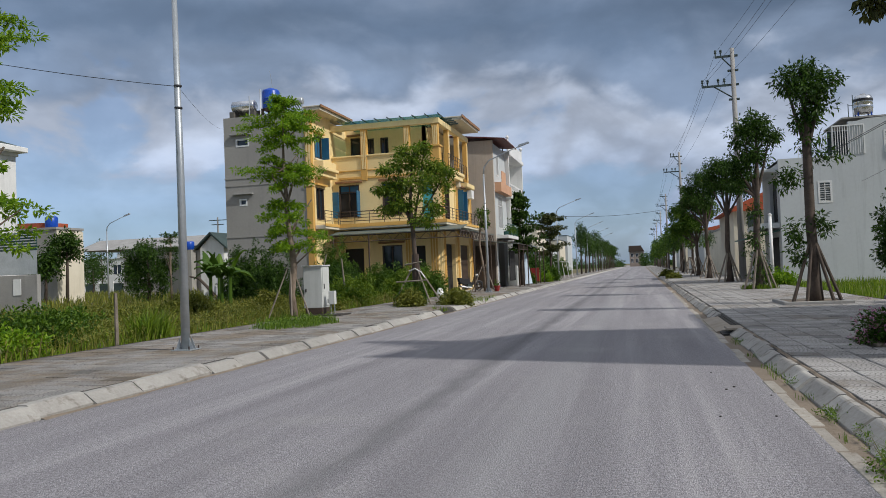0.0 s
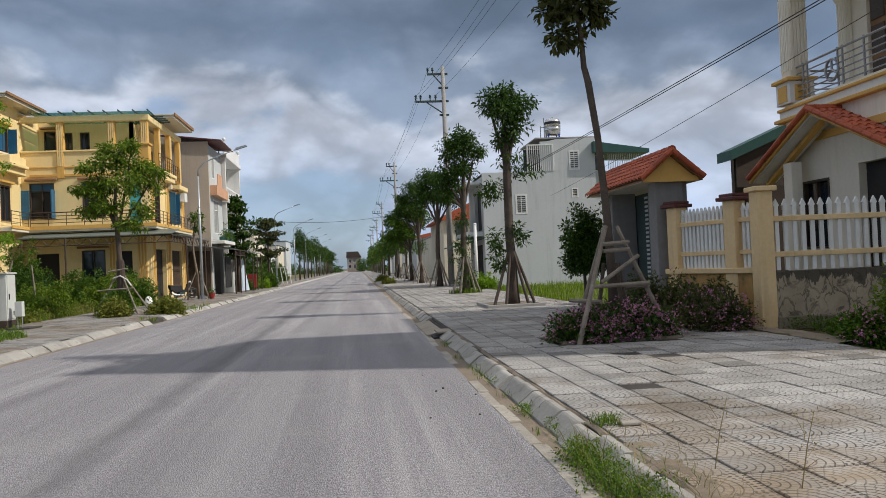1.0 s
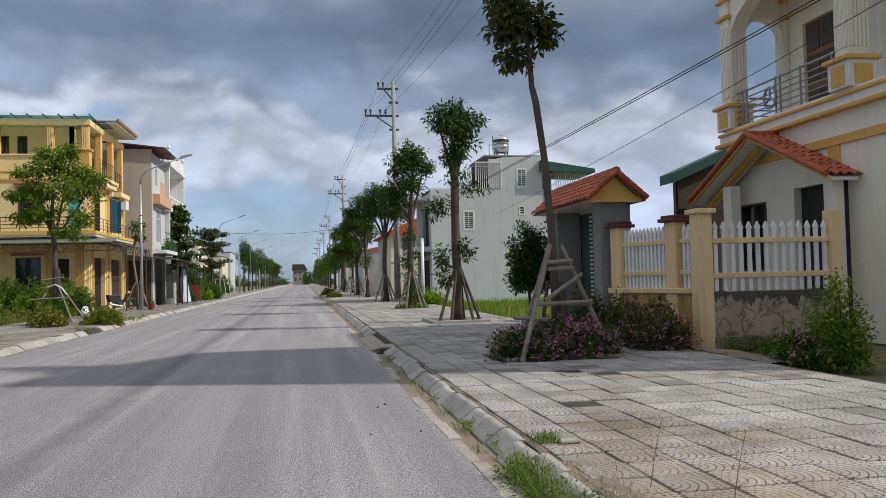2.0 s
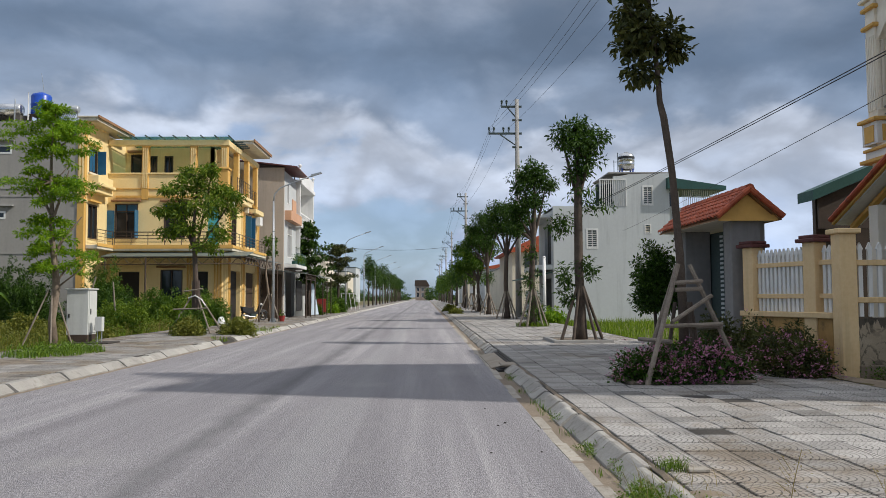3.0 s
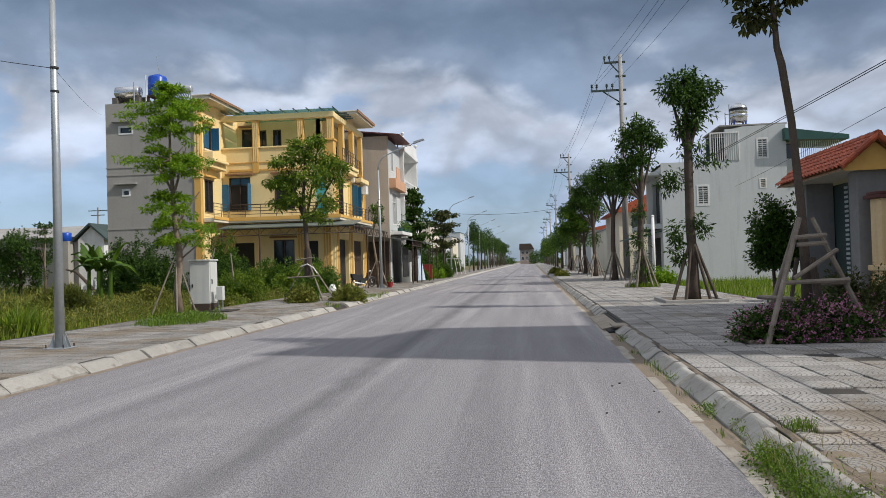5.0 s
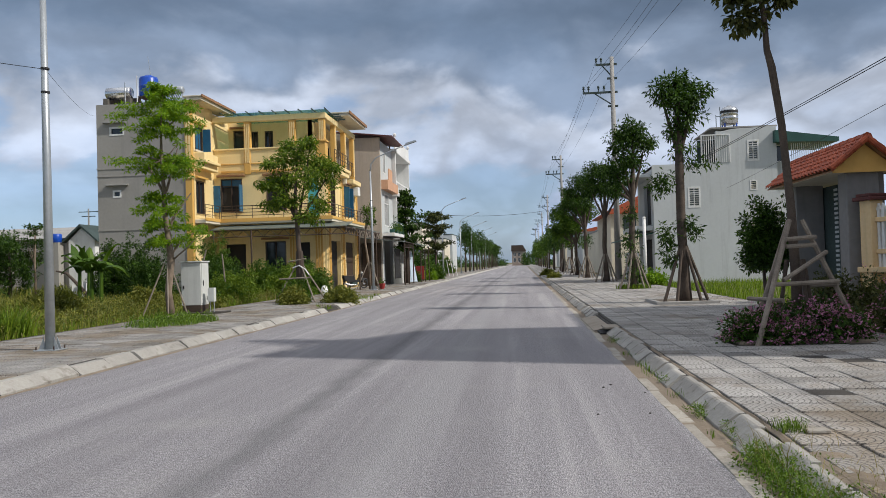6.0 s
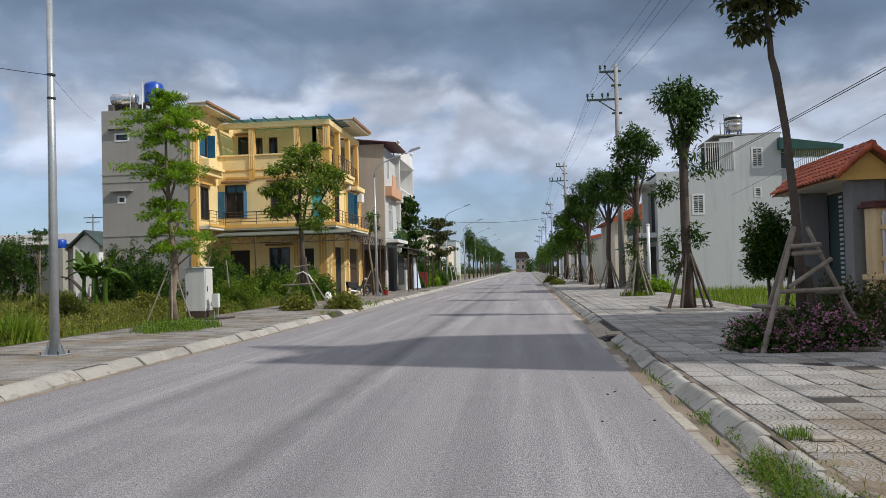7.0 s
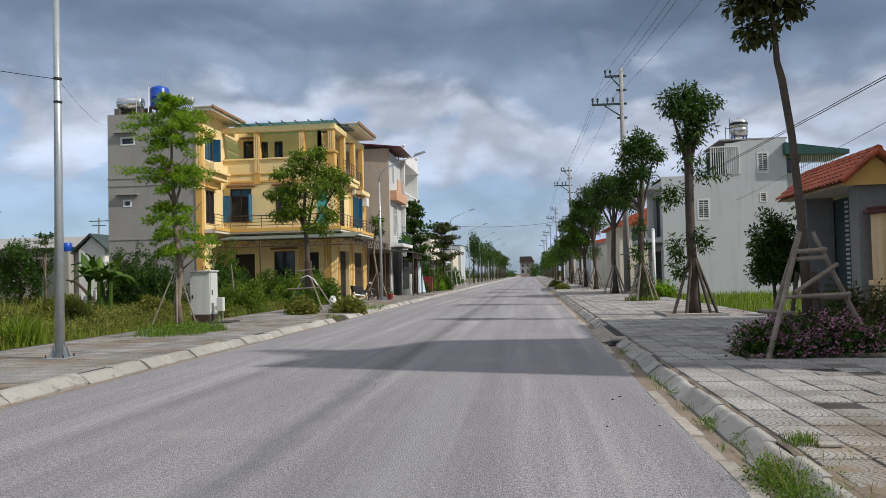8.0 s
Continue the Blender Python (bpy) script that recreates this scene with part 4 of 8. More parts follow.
# ---- narrow houses past the corner ----
def row_house_grey():
    h = thing("narrow_house", (-13, 61, 0), "narrow grey and salmon house with a maroon sheet roof", "house", "row houses")
    X = -10.3
    hx = [(59.6, 61.6, 4.6, 7.1), (58.8, 63.1, 0.15, 3.55), (59.4, 60.4, 8.6, 10.2)]
    part("wall", wall_with_holes(bmesh.new(), "x", X, -0.25, 58.4, 63.5, 0, 10.9, hx), M_PALE, h)
    part("side_wall", wall_with_holes(bmesh.new(), "y", 58.15, 0.25, -16, X, 0, 11.1, []), mat("beige_render", (0.50, 0.43, 0.36), (0.43, 0.37, 0.31), 0.4, 8, 0.88, 0.1, 50, streak=0.25), h, "bare beige side wall")
    part("salmon_panel", boxes((X + 0.002, X + 0.06, 61.7, 63.45, 7.3, 9.2), (X + 0.002, X + 0.5, 58.5, 63.4, 7.3, 8.0)), mat("salmon_paint", (0.62, 0.36, 0.22), (0.54, 0.31, 0.19), 1, 12, 0.75, 0.05), h)
    window(h, "x", X, *hx[0], 1, M_WHITE, M_WIN, 3, 0.1, None, None, 0.08, 0.7)
    window(h, "x", X, *hx[2], 1, M_WHITE, M_WIN, 1, 0.1, None, None, 0.08)
    # black sheet set back in the opening paints the shop's unlit inside
    part("shutter_door", boxes((X - 1.6, X - 1.5, 58.82, 63.08, 0.15, 3.53)), M_DARK, h)
    part("door_leaf", boxes((X - 0.2, X - 0.14, 58.84, 60.0, 0.15, 3.5), bevel=0.01), M_GALV, h, "pale steel folding door leaf")
    for y_ in (58.5, 60.8, 63.2):
        part("canopy_post", tube(bmesh.new(), [(-8.7, y_, 0.1), (-8.7, y_, 3.35)], 0.05, 8), M_BROWN, h)
    bm = bmesh.new()
    for k in range(8):
        tube(bm, [(-8.7, 58.5 + k * 0.6, 2.95), (-8.7, 58.8 + k * 0.6, 3.3), (-8.7, 59.1 + k * 0.6, 2.95)], 0.022, 4)
    tube(bm, [(-8.7, 58.4, 2.95), (-8.7, 63.4, 2.95)], 0.03, 5)
    part("canopy_truss", bm, M_BROWN, h)
    part("curtain", boxes((-9.75, -9.7, 60.4, 63.0, 0.6, 2.9), bevel=0.01), M_DARK, h, "black sheet hung under the canopy")
    part("side_lean_to", prism(bmesh.new(), [(-12.0, 3.75), (-12.0, 3.7), (-8.6, 3.3), (-8.6, 3.35)], "y", 57.3, 58.2), M_SHEET, h)
    # added brown sheet imitates the awning's shade low on the side wall
    part("side_curtain", boxes((-11.8, -10.35, 57.9, 57.95, 0.15, 3.3), bevel=0.01), M_BROWN, h, "dark brown sheet standing for the awning's shade on the side wall")
    part("roof", prism(bmesh.new(), [(-14, 11.6), (-14, 11.68), (-9.3, 11.15), (-9.3, 11.07)], "y", 57.8, 63.6), M_MAROON, h, "maroon sheet roof")
    for y_ in (58.5, 63.2):
        part("roof_post", boxes((-10.4, -10.32, y_, y_ + 0.08, 10.9, 11.3)), M_BROWN, h)
    part("balcony", boxes((X, X + 0.9, 58.5, 63.4, 3.8, 4.05), bevel=0.015), M_WHITE, h)
    part("canopy", prism(bmesh.new(), [(X + 0.02, 3.7), (X + 0.02, 3.66), (-8.6, 3.3), (-8.6, 3.34)], "y", 58.3, 63.4), M_BROWN, h)
    bm = bmesh.new()
    for k in range(9):
        tube(bm, [(X + 0.85, 58.6 + k * 0.58, 4.05), (X + 0.85, 58.6 + k * 0.58, 4.9)], 0.02, 5)
    tube(bm, [(X + 0.85, 58.6, 4.9), (X + 0.85, 63.3, 4.9)], 0.025, 5)
    part("railing", bm, M_DGREEN, h)
    part("back", boxes((-16, X - 0.26, 63.2, 63.45, 0, 11)), M_GREYW, h)
    rgp = np.random.default_rng(77)
    for k in range(3):
        y_ = 59.2 + k * 1.6
        pl = thing("planter_box", (X + 0.65, y_, 4.06), "green leafy plants in a balcony box", "planter", "balcony planters")
        part("box", boxes((X + 0.5, X + 0.8, y_ - 0.5, y_ + 0.5, 4.06, 4.32), bevel=0.02), M_DGREEN, pl)
        mesh_stuff("foliage", *leaves(rgp, [(X + 0.7 + rgp.uniform(-0.1, 0.3), y_ + rgp.uniform(-0.5, 0.5), 4.45 + rgp.uniform(-0.15, 0.25)) for _ in range(8)], 0.25, 20, 0.16), M_LEAF_B, pl)


def row_house_white():
    h = thing("narrow_house", (-13, 67, 0), "narrow white house with open balconies and urns on the parapet", "house", "row houses")
    X = -10.0
    part("core", boxes((-16, X - 1.4, 63.7, 71.5, 0, 11.0)), M_WHITE, h)
    part("pier", boxes((X - 1.4, X, 63.7, 64.0, 0, 11.0)), M_WHITE, h)
    part("pier", boxes((X - 1.4, X, 71.2, 71.5, 0, 11.0)), M_WHITE, h)
    for z in (3.7, 7.2, 10.7):
        part("floor", boxes((X - 1.4, X + 0.12, 63.62, 71.58, z, z + 0.32), bevel=0.02), M_WHITE, h)
    for z in (4.02, 7.52):
        bm = boxes((X - 0.12, X, 64.0, 71.2, z + 0.8, z + 0.92))
        for k in range(18):
            y = 64.2 + k * 0.41
            lathe(bm, X - 0.06, y, [(0.03, z), (0.06, z + 0.25), (0.025, z + 0.55), (0.05, z + 0.8)], 6)
        part("balustrade", bm, M_WHITE, h)
    # ground floor shade painted as a near-black sheet
    part("shop_front", boxes((X - 1.39, X - 1.33, 64.05, 71.15, 0.15, 3.65)), M_DARK, h, "dark sheet painted as the shade of an open shop front")
    part("lean_to", prism(bmesh.new(), [(X + 0.12, 3.66), (X + 0.12, 3.6), (-8.3, 3.2), (-8.3, 3.26)], "y", 63.8, 71.4), M_SHEET, h, "grey sheet lean-to roof")
    for y_ in (65.6, 68.4, 71.2):
        part("lean_to_post", tube(bmesh.new(), [(-8.4, y_, 0.1), (-8.4, y_, 3.22)], 0.045, 8), M_BROWN, h)
    part("parapet", boxes((X - 0.1, X, 63.7, 71.5, 11.02, 11.9), bevel=0.02), M_WHITE, h)
    for y in (63.9, 71.3):
        part("urn", lathe(bmesh.new(), X - 0.05, y, [(0.12, 11.9), (0.05, 11.97), (0.13, 12.1), (0.15, 12.2), (0.06, 12.32)], 10), M_WHITE, h)
    for z in (0.2, 4.3, 7.8):
        part("doorway", boxes((X - 1.39, X - 1.36, 65.5, 69.5, z, z + 2.4)), M_WIN, h)


row_house_grey()
row_house_white()


# ---- grey house across ----
def grey_house():
    Y, X0, X1 = 50.0, 8.05, 15.45
    h = thing("grey_house", (11, 53, 0), "pale grey rendered house with white windows and a caged terrace", "house")
    ho = [(13.72, 14.42, 7.32, 8.6), (10.13, 10.88, 4.6, 5.88), (13.82, 14.25, 5.55, 6.15), (13.8, 14.3, 3.2, 3.8), (15.0, 15.001, 1, 1.1)]
    ho = ho[:4]
    part("wall", wall_with_holes(bmesh.new(), "y", Y, 0.25, X0, X1, 0, 7.3, ho) , M_PALE, h, "stained pale grey rendered wall")
    part("upper_wall", wall_with_holes(bmesh.new(), "y", Y, 0.25, 11.9, X1, 7.302, 9.2, ho), M_PALE, h)
    part("gable", prism(bmesh.new(), [(12.3, 9.202), (X1, 9.202), (X1, 9.38), (12.9, 9.32)], "y", Y, Y + 0.25), M_PALE, h)
    for a in ho[:2]:
        window(h, "y", Y, *a, -1, M_WHITE, M_PANE, 1, 0.06, None, None, 0.1, 0.7)
        part("grille", boxes(*[(a[0] + 0.1, a[1] - 0.1, Y - 0.012, Y + 0.004, a[2] + 0.12 + k * 0.13, a[2] + 0.15 + k * 0.13) for k in range(9)]), M_WHITE, h, "white window grille")
    for a in ho[2:]:
        w = window(h, "y", Y, *a, -1, M_WHITE, M_WIN, 0, 0.08, None, None, 0.07)
        part("blind_slats", boxes(*[(a[0] + 0.07, a[1] - 0.07, Y + 0.03, Y + 0.06, a[2] + 0.1 + k * 0.11, a[2] + 0.15 + k * 0.11) for k in range(4)]), M_CREAM, w)
    part("front_wall", wall_with_holes(bmesh.new(), "x", X0, 0.25, Y + 0.26, 56.5, 0, 7.26, [(51.0, 53.6, 3.7, 6.3), (51.0, 54.6, 0.3, 2.8)]), M_PALE, h)
    part("balcony", boxes((X0 - 1.1, X0, 50.3, 56.3, 3.3, 3.6), (X0 - 1.1, X0, 50.3, 56.3, 6.6, 6.8), bevel=0.02), M_PALE, h)
    part("balcony_screen", boxes((X0 - 1.08, X0 - 1.02, 50.4, 56.2, 3.62, 4.5)), M_SLATE, h)
    # one dark sheet paints the shade behind both street openings
    part("doorway", boxes((X0 + 0.2, X0 + 0.24, 51.0, 54.6, 0.3, 6.3)), M_DARK, h)
    part("back", boxes((X0 + 0.25, X1, 56.3, 56.5, 0, 7.26), (X1 - 0.25, X1, Y + 0.26, 56.29, 0, 9.2), (11.9, X1 - 0.26, 54.5, 54.7, 7.3, 9.2)), M_PALE, h)
    part("roof", boxes((11.6, X1 + 0.1, Y + 0.05, 54.8, 9.38, 9.46), (X0, 11.9, Y + 0.26, 56.3, 7.1, 7.26)), M_CONC, h)
    # caged terrace
    cage = part("terrace_cage", boxes((11.0, 11.06, Y + 0.02, Y + 0.08, 7.3, 9.0), (12.66, 12.72, Y - 0.06, Y, 7.3, 9.0), (11.0, 12.7, Y - 0.06, Y - 0.02, 8.95, 9.02)), M_WHITE, h)
    for k in range(13):
        x = 11.06 + k * 0.13
        part("bar", tube(bmesh.new(), [(x, Y - 0.03, 7.3), (x, Y - 0.03, 8.97)], 0.022, 5), M_WHITE, cage)
    bm = bmesh.new()
    for k in range(10):
        tube(bm, [(9.4 + k * 0.17, Y + 1.2, 7.3 + 0.05 * k), (9.4 + k * 0.17, Y + 1.2, 8.1 + k * 0.07)], 0.02, 5)
    tube(bm, [(9.3, Y + 1.2, 8.05), (11.0, Y + 1.2, 8.85)], 0.025, 5)
    part("stair_rail", bm, M_WHITE, h)
    part("cage_shade", boxes((11.1, 12.6, Y + 1.5, Y + 1.6, 7.3, 8.9)), M_SLATE, h)
    # green sheet roof to the side
    part("lean_to_roof", prism(bmesh.new(), [(X1 - 0.2, 9.06), (X1 - 0.2, 8.35), (18.9, 8.25), (18.9, 8.5)], "y", Y - 0.5, Y + 3.5), M_DGREEN, h, "dark green sheet roof")
    part("lean_to_wall", boxes((X1 + 0.01, 18.6, Y + 0.6, Y + 0.8, 0, 7.25)), M_PALE, h)
    bm = bmesh.new()
    for k in range(20):
        tube(bm, [(X1 + 0.9 + k * 0.12, Y + 0.1, 7.3), (X1 + 0.9 + k * 0.12, Y + 0.1, 8.3)], 0.022, 5)
    tube(bm, [(X1 + 0.8, Y + 0.1, 7.9), (18.6, Y + 0.1, 7.9)], 0.02, 5)
    part("side_bars", bm, M_WHITE, h)
    window(h, "y", Y + 0.6, X1 + 0.1, X1 + 0.8, 7.26, 8.3, -1, M_WHITE, M_WIN, 0, 0.05)
    t = thing("steel_tank", (13.0, 51, 9.46), "upright stainless steel water tank on a blue roof stand", "water tank", "roof tanks")
    part("tank", lathe(bmesh.new(), 13.0, 51, [(0.5, 9.75), (0.5, 10.0), (0.52, 10.02), (0.52, 10.2), (0.5, 10.22), (0.52, 10.24), (0.52, 10.6), (0.42, 10.78), (0.15, 10.84), (0.15, 10.9)], 20), M_STEEL, t, "", True)
    part("label_band", lathe(bmesh.new(), 13.0, 51, [(0.528, 10.42), (0.528, 10.58)], 20), M_CABLE, t, "dark label band")
    part("stand", boxes((12.5, 13.5, 50.55, 51.5, 9.46, 9.55)) , M_BROWN, t)
    part("legs", boxes(*[(12.6 + i * 0.7, 12.68 + i * 0.7, 50.65 + j * 0.65, 50.73 + j * 0.65, 9.55, 9.78) for i in range(2) for j in range(2)]), M_TANKB, t)
    bm = bmesh.new()
    for x in (12.1, 12.35):
        tube(bm, [(x, 50.6, 9.4), (x, 50.6, 10.3 if x != 12.35 else 10.8)], 0.025, 5)
    tube(bm, [(12.1, 50.6, 10.2), (12.35, 50.6, 10.2)], 0.02, 5)
    part("guard_rail", bm, M_SLATE, t)
    # low gate and green awning beside the house's street side
    f = thing("metal_fence", (7.5, 58, 0), "white metal bar fence with a dark green awning over it", "fence")
    for k in range(22):
        part("bar", tube(bmesh.new(), [(7.2, 51.0 + k * 0.3, 0.2), (7.2, 51.0 + k * 0.3, 2.0)], 0.025, 5), M_WHITE, f)
    part("rail", boxes((7.18, 7.22, 51, 57.5, 0.5, 0.55), (7.18, 7.22, 51, 57.5, 1.8, 1.85)), M_WHITE, f)
    part("awning", prism(bmesh.new(), [(8.05, 3.2), (8.05, 3.12), (6.2, 2.7), (6.2, 2.78)], "y", 50.4, 57), M_DGREEN, f)


grey_house()


# ---- gate, fence and house of the near plot ----
def tile_slope(parent, eave_a, eave_b, ridge_a, ridge_b, cols, rows, material, size=0.05):
    """Rows of curved roof tiles on a slope given by its four corners; each tile is a piece."""
    ea, eb, ra, rb = (Vector(p) for p in (eave_a, eave_b, ridge_a, ridge_b))
    nrm = (eb - ea).cross(ra - ea).normalized()
    if nrm.z < 0:
        nrm = -nrm
    w, l = (eb - ea).length / cols, (ra - ea).length / rows
    u, s = (eb - ea).normalized(), (ra - ea).normalized()
    bm = bmesh.new()
    prof = [(0.0, 0.0), (0.18, 0.045), (0.42, 0.055), (0.62, 0.02), (0.8, -0.004), (1.02, 0.0)]
    rows_v = []
    for k, lift in ((0.0, 0.035), (1.12, 0.0)):
        rows_v.append([bm.verts.new(u * (p * w) + s * (k * l) + nrm * (q + lift)) for p, q in prof])
    low = [bm.verts.new(u * (p * w) + nrm * (q + 0.012)) for p, q in prof]
    for a, b in ((rows_v[0], rows_v[1]), (low, rows_v[0])):
        for i in range(len(prof) - 1):
            bm.faces.new((a[i], a[i + 1], b[i + 1], b[i]))
    me = bpy.data.meshes.new("roof_tile")
    bm.to_mesh(me)
    bm.free()
    me.materials.append(material)
    o = Vector(root_place(parent))
    for j in range(rows):
        for i in range(cols):
            p = ea + (eb - ea) * (i / cols) + (ra - ea) * (j / rows)
            ob = new("roof_tile", me)
            ob.parent = parent
            ob.location = p - o
            ob.rotation_euler = (RNG.uniform(-0.012, 0.012), RNG.uniform(-0.012, 0.012), 0)


def ridge_tiles(parent, a, b, n, material, r=0.11):
    a, b = Vector(a), Vector(b)
    for i in range(n):
        p, q = a.lerp(b, i / n), a.lerp(b, (i + 1.1) / n)
        part("ridge_tile", tube(bmesh.new(), [p, q], [r, r * 0.88], 8), material, parent)


M_GATE = mat("dark_grey_cement_render", (0.255, 0.245, 0.235), (0.205, 0.197, 0.19), 0.5, 7, 0.9, 0.12, 50, streak=0.3)


def gate_house():
    g = thing("gatehouse", (7.6, 20, 0), "grey rendered gateway under a small red tiled roof", "gate")
    Y0, Y1 = 18.45, 22.4
    part("pillar", boxes((7.15, 7.84, Y0, Y0 + 0.5, 0, 3.36), bevel=0.012), M_GATE, g)
    part("pillar", boxes((7.15, 7.84, Y1 - 0.65, Y1, 0, 3.36), bevel=0.012), M_GATE, g)
    part("inner_wall", boxes((7.842, 7.98, Y0 + 0.1, Y0 + 0.45, 0, 3.36)), M_GATE, g)
    part("ceiling_slab", boxes((6.8, 8.14, Y0 - 0.2, Y1 + 0.2, 3.36, 3.46), bevel=0.01), M_CREAM, g)
    for y in (Y0 - 0.17, Y1 + 0.09):
        part("gable", prism(bmesh.new(), [(6.88, 3.465), (8.06, 3.465), (7.47, 3.97)], "y", y, y + 0.1), M_OCH, g, "ochre painted gable")
    part("gable_band", boxes((6.78, 8.16, Y0 - 0.22, Y0 - 0.202, 3.34, 3.48)), M_OCH, g)
    rf = new("roof")
    rf.parent = g
    tile_slope(rf, (6.7, Y0 - 0.35, 3.4), (6.7, Y1 + 0.35, 3.4), (7.47, Y0 - 0.35, 4.06), (7.47, Y1 + 0.35, 4.06), 20, 5, M_TERRA)
    tile_slope(rf, (8.24, Y1 + 0.35, 3.4), (8.24, Y0 - 0.35, 3.4), (7.47, Y1 + 0.35, 4.06), (7.47, Y0 - 0.35, 4.06), 20, 5, M_TERRA)
    ridge_tiles(rf, (7.47, Y0 - 0.38, 4.08), (7.47, Y1 + 0.38, 4.08), 11, M_TERRA)
    ridge_tiles(rf, (6.7, Y0 - 0.36, 3.43), (7.47, Y0 - 0.36, 4.08), 5, M_TERRA, 0.075)
    ridge_tiles(rf, (8.24, Y0 - 0.36, 3.43), (7.47, Y0 - 0.36, 4.08), 5, M_TERRA, 0.075)
    part("roof_board", prism(bmesh.new(), [(6.72, 3.38), (7.47, 4.03), (8.22, 3.38), (8.22, 3.35), (7.47, 3.99), (6.72, 3.35)], "y", Y0 - 0.3, Y1 + 0.3), M_TRIM, rf)
    leaf = part("gate_leaf", boxes((7.86, 7.91, Y0 + 0.46, Y1 - 0.4, 0.1, 3.3)), M_SLATE, g, "slatted steel gate leaf")
    for k in range(26):
        part("slat", boxes((7.845, 7.858, Y0 + 2.4, Y0 + 2.62, 0.2 + k * 0.118, 0.26 + k * 0.118)), M_PALE, leaf)
    return g


gate_house()


def picket_mesh(w, h, pointed):
    bm = bmesh.new()
    out = [(-w / 2, 0), (w / 2, 0), (w / 2, h - 0.16), (w * 0.75, h - 0.13), (w * 0.35, h - 0.06), (0, h), (-w * 0.35, h - 0.06), (-w * 0.75, h - 0.13), (-w / 2, h - 0.16)] if pointed else [(-w / 2, 0), (w / 2, 0), (w / 2, h), (-w / 2, h)]
    prism(bm, out, "y", -0.025, 0.025)
    me = bpy.data.meshes.new("picket")
    bm.to_mesh(me)
    bm.free()
    me.materials.append(M_WHITE)
    return me


def fence_front():
    """The white picket panel on a stained wall, facing along the street, and its corner post."""
    Y = 15.2
    f = thing("picket_fence", (9.5, Y, 0), "white concrete pickets with buff rails on a stained grey wall", "fence", "plot fence")
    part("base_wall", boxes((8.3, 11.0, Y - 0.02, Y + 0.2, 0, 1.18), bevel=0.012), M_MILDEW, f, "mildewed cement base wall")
    part("footing", boxes((8.28, 11.0, Y - 0.08, Y - 0.022, 0, 0.28), bevel=0.02), M_SOIL, f)
    part("corner_post", boxes((7.97, 8.3, Y - 0.04, Y + 0.3, 0, 2.8), bevel=0.012), M_CREAM2, f)
    part("post_cap", boxes((7.9, 8.37, Y - 0.11, Y + 0.37, 2.8, 2.9), bevel=0.015), M_CREAM2, f)
    part("end_post", boxes((11.0, 11.25, Y - 0.04, Y + 0.25, 0, 2.85), bevel=0.012), M_CREAM2, f)
    for z in (1.52, 2.24):
        part("rail", boxes((8.3, 11.0, Y + 0.03, Y + 0.15, z - 0.055, z + 0.055), bevel=0.01), M_CREAM2, f)
    me = picket_mesh(0.085, 1.44, True)
    for i in range(14):
        ob = new("picket", me)
        ob.parent = f
        ob.location = (8.42 + i * 0.192 - 9.5, 0.09, 1.2)
    return f


def fence_side():
    X = 7.95
    f = thing("picket_fence", (X, 17, 0), "buff fence of posts and white pickets on an ochre wall", "fence", "plot fence")
    part("base_wall", boxes((X + 0.04, X + 0.24, 15.5, 18.44, 0, 1.15)), mat("stained_ochre_paint", (0.56, 0.34, 0.12), (0.40, 0.235, 0.085), 1.3, 9, 0.85, 0.15, 60, streak=0.9, dark=(0.17, 0.11, 0.055)), f, "stained ochre base wall")
    part("coping", boxes((X - 0.04, X + 0.3, 15.51, 18.43, 1.152, 1.27), bevel=0.012), M_CREAM2, f)
    for y in (16.1, 18.0):
        p = part("post", boxes((X, X + 0.32, y, y + 0.34, 0, 2.7), bevel=0.012), M_CREAM2, f)
        part("post_cap", boxes((X - 0.1, X + 0.42, y - 0.1, y + 0.44, 2.7, 2.78), (X - 0.05, X + 0.37, y - 0.05, y + 0.39, 2.78, 2.85), bevel=0.015), M_MAROON, p, "dark red post cap")
    for z in (1.6, 2.28):
        part("rail", boxes((X + 0.1, X + 0.22, 15.5, 18.44, z - 0.05, z + 0.05), bevel=0.01), M_CREAM2, f)
    me = picket_mesh(0.075, 1.36, True)
    for i in range(22):
        y = 15.6 + i * 0.13
        if 16.05 < y < 16.5 or 17.95 < y < 18.4:
            continue
        ob = new("picket", me)
        ob.parent = f
        ob.location = (0.16, y - 17, 1.27)
        ob.rotation_euler = (0, 0, math.pi / 2)
    # it slants from the corner post to the gateway's street side
    f.location, f.rotation_euler = (7.68, 16.95, 0), (0, 0, radians(16))
    return f


fence_front()
fence_side()


M_IVORY = mat("ivory_house_paint", (0.84, 0.79, 0.68), (0.76, 0.70, 0.58), 0.5, 10, 0.75, 0.07, 80, streak=0.25)


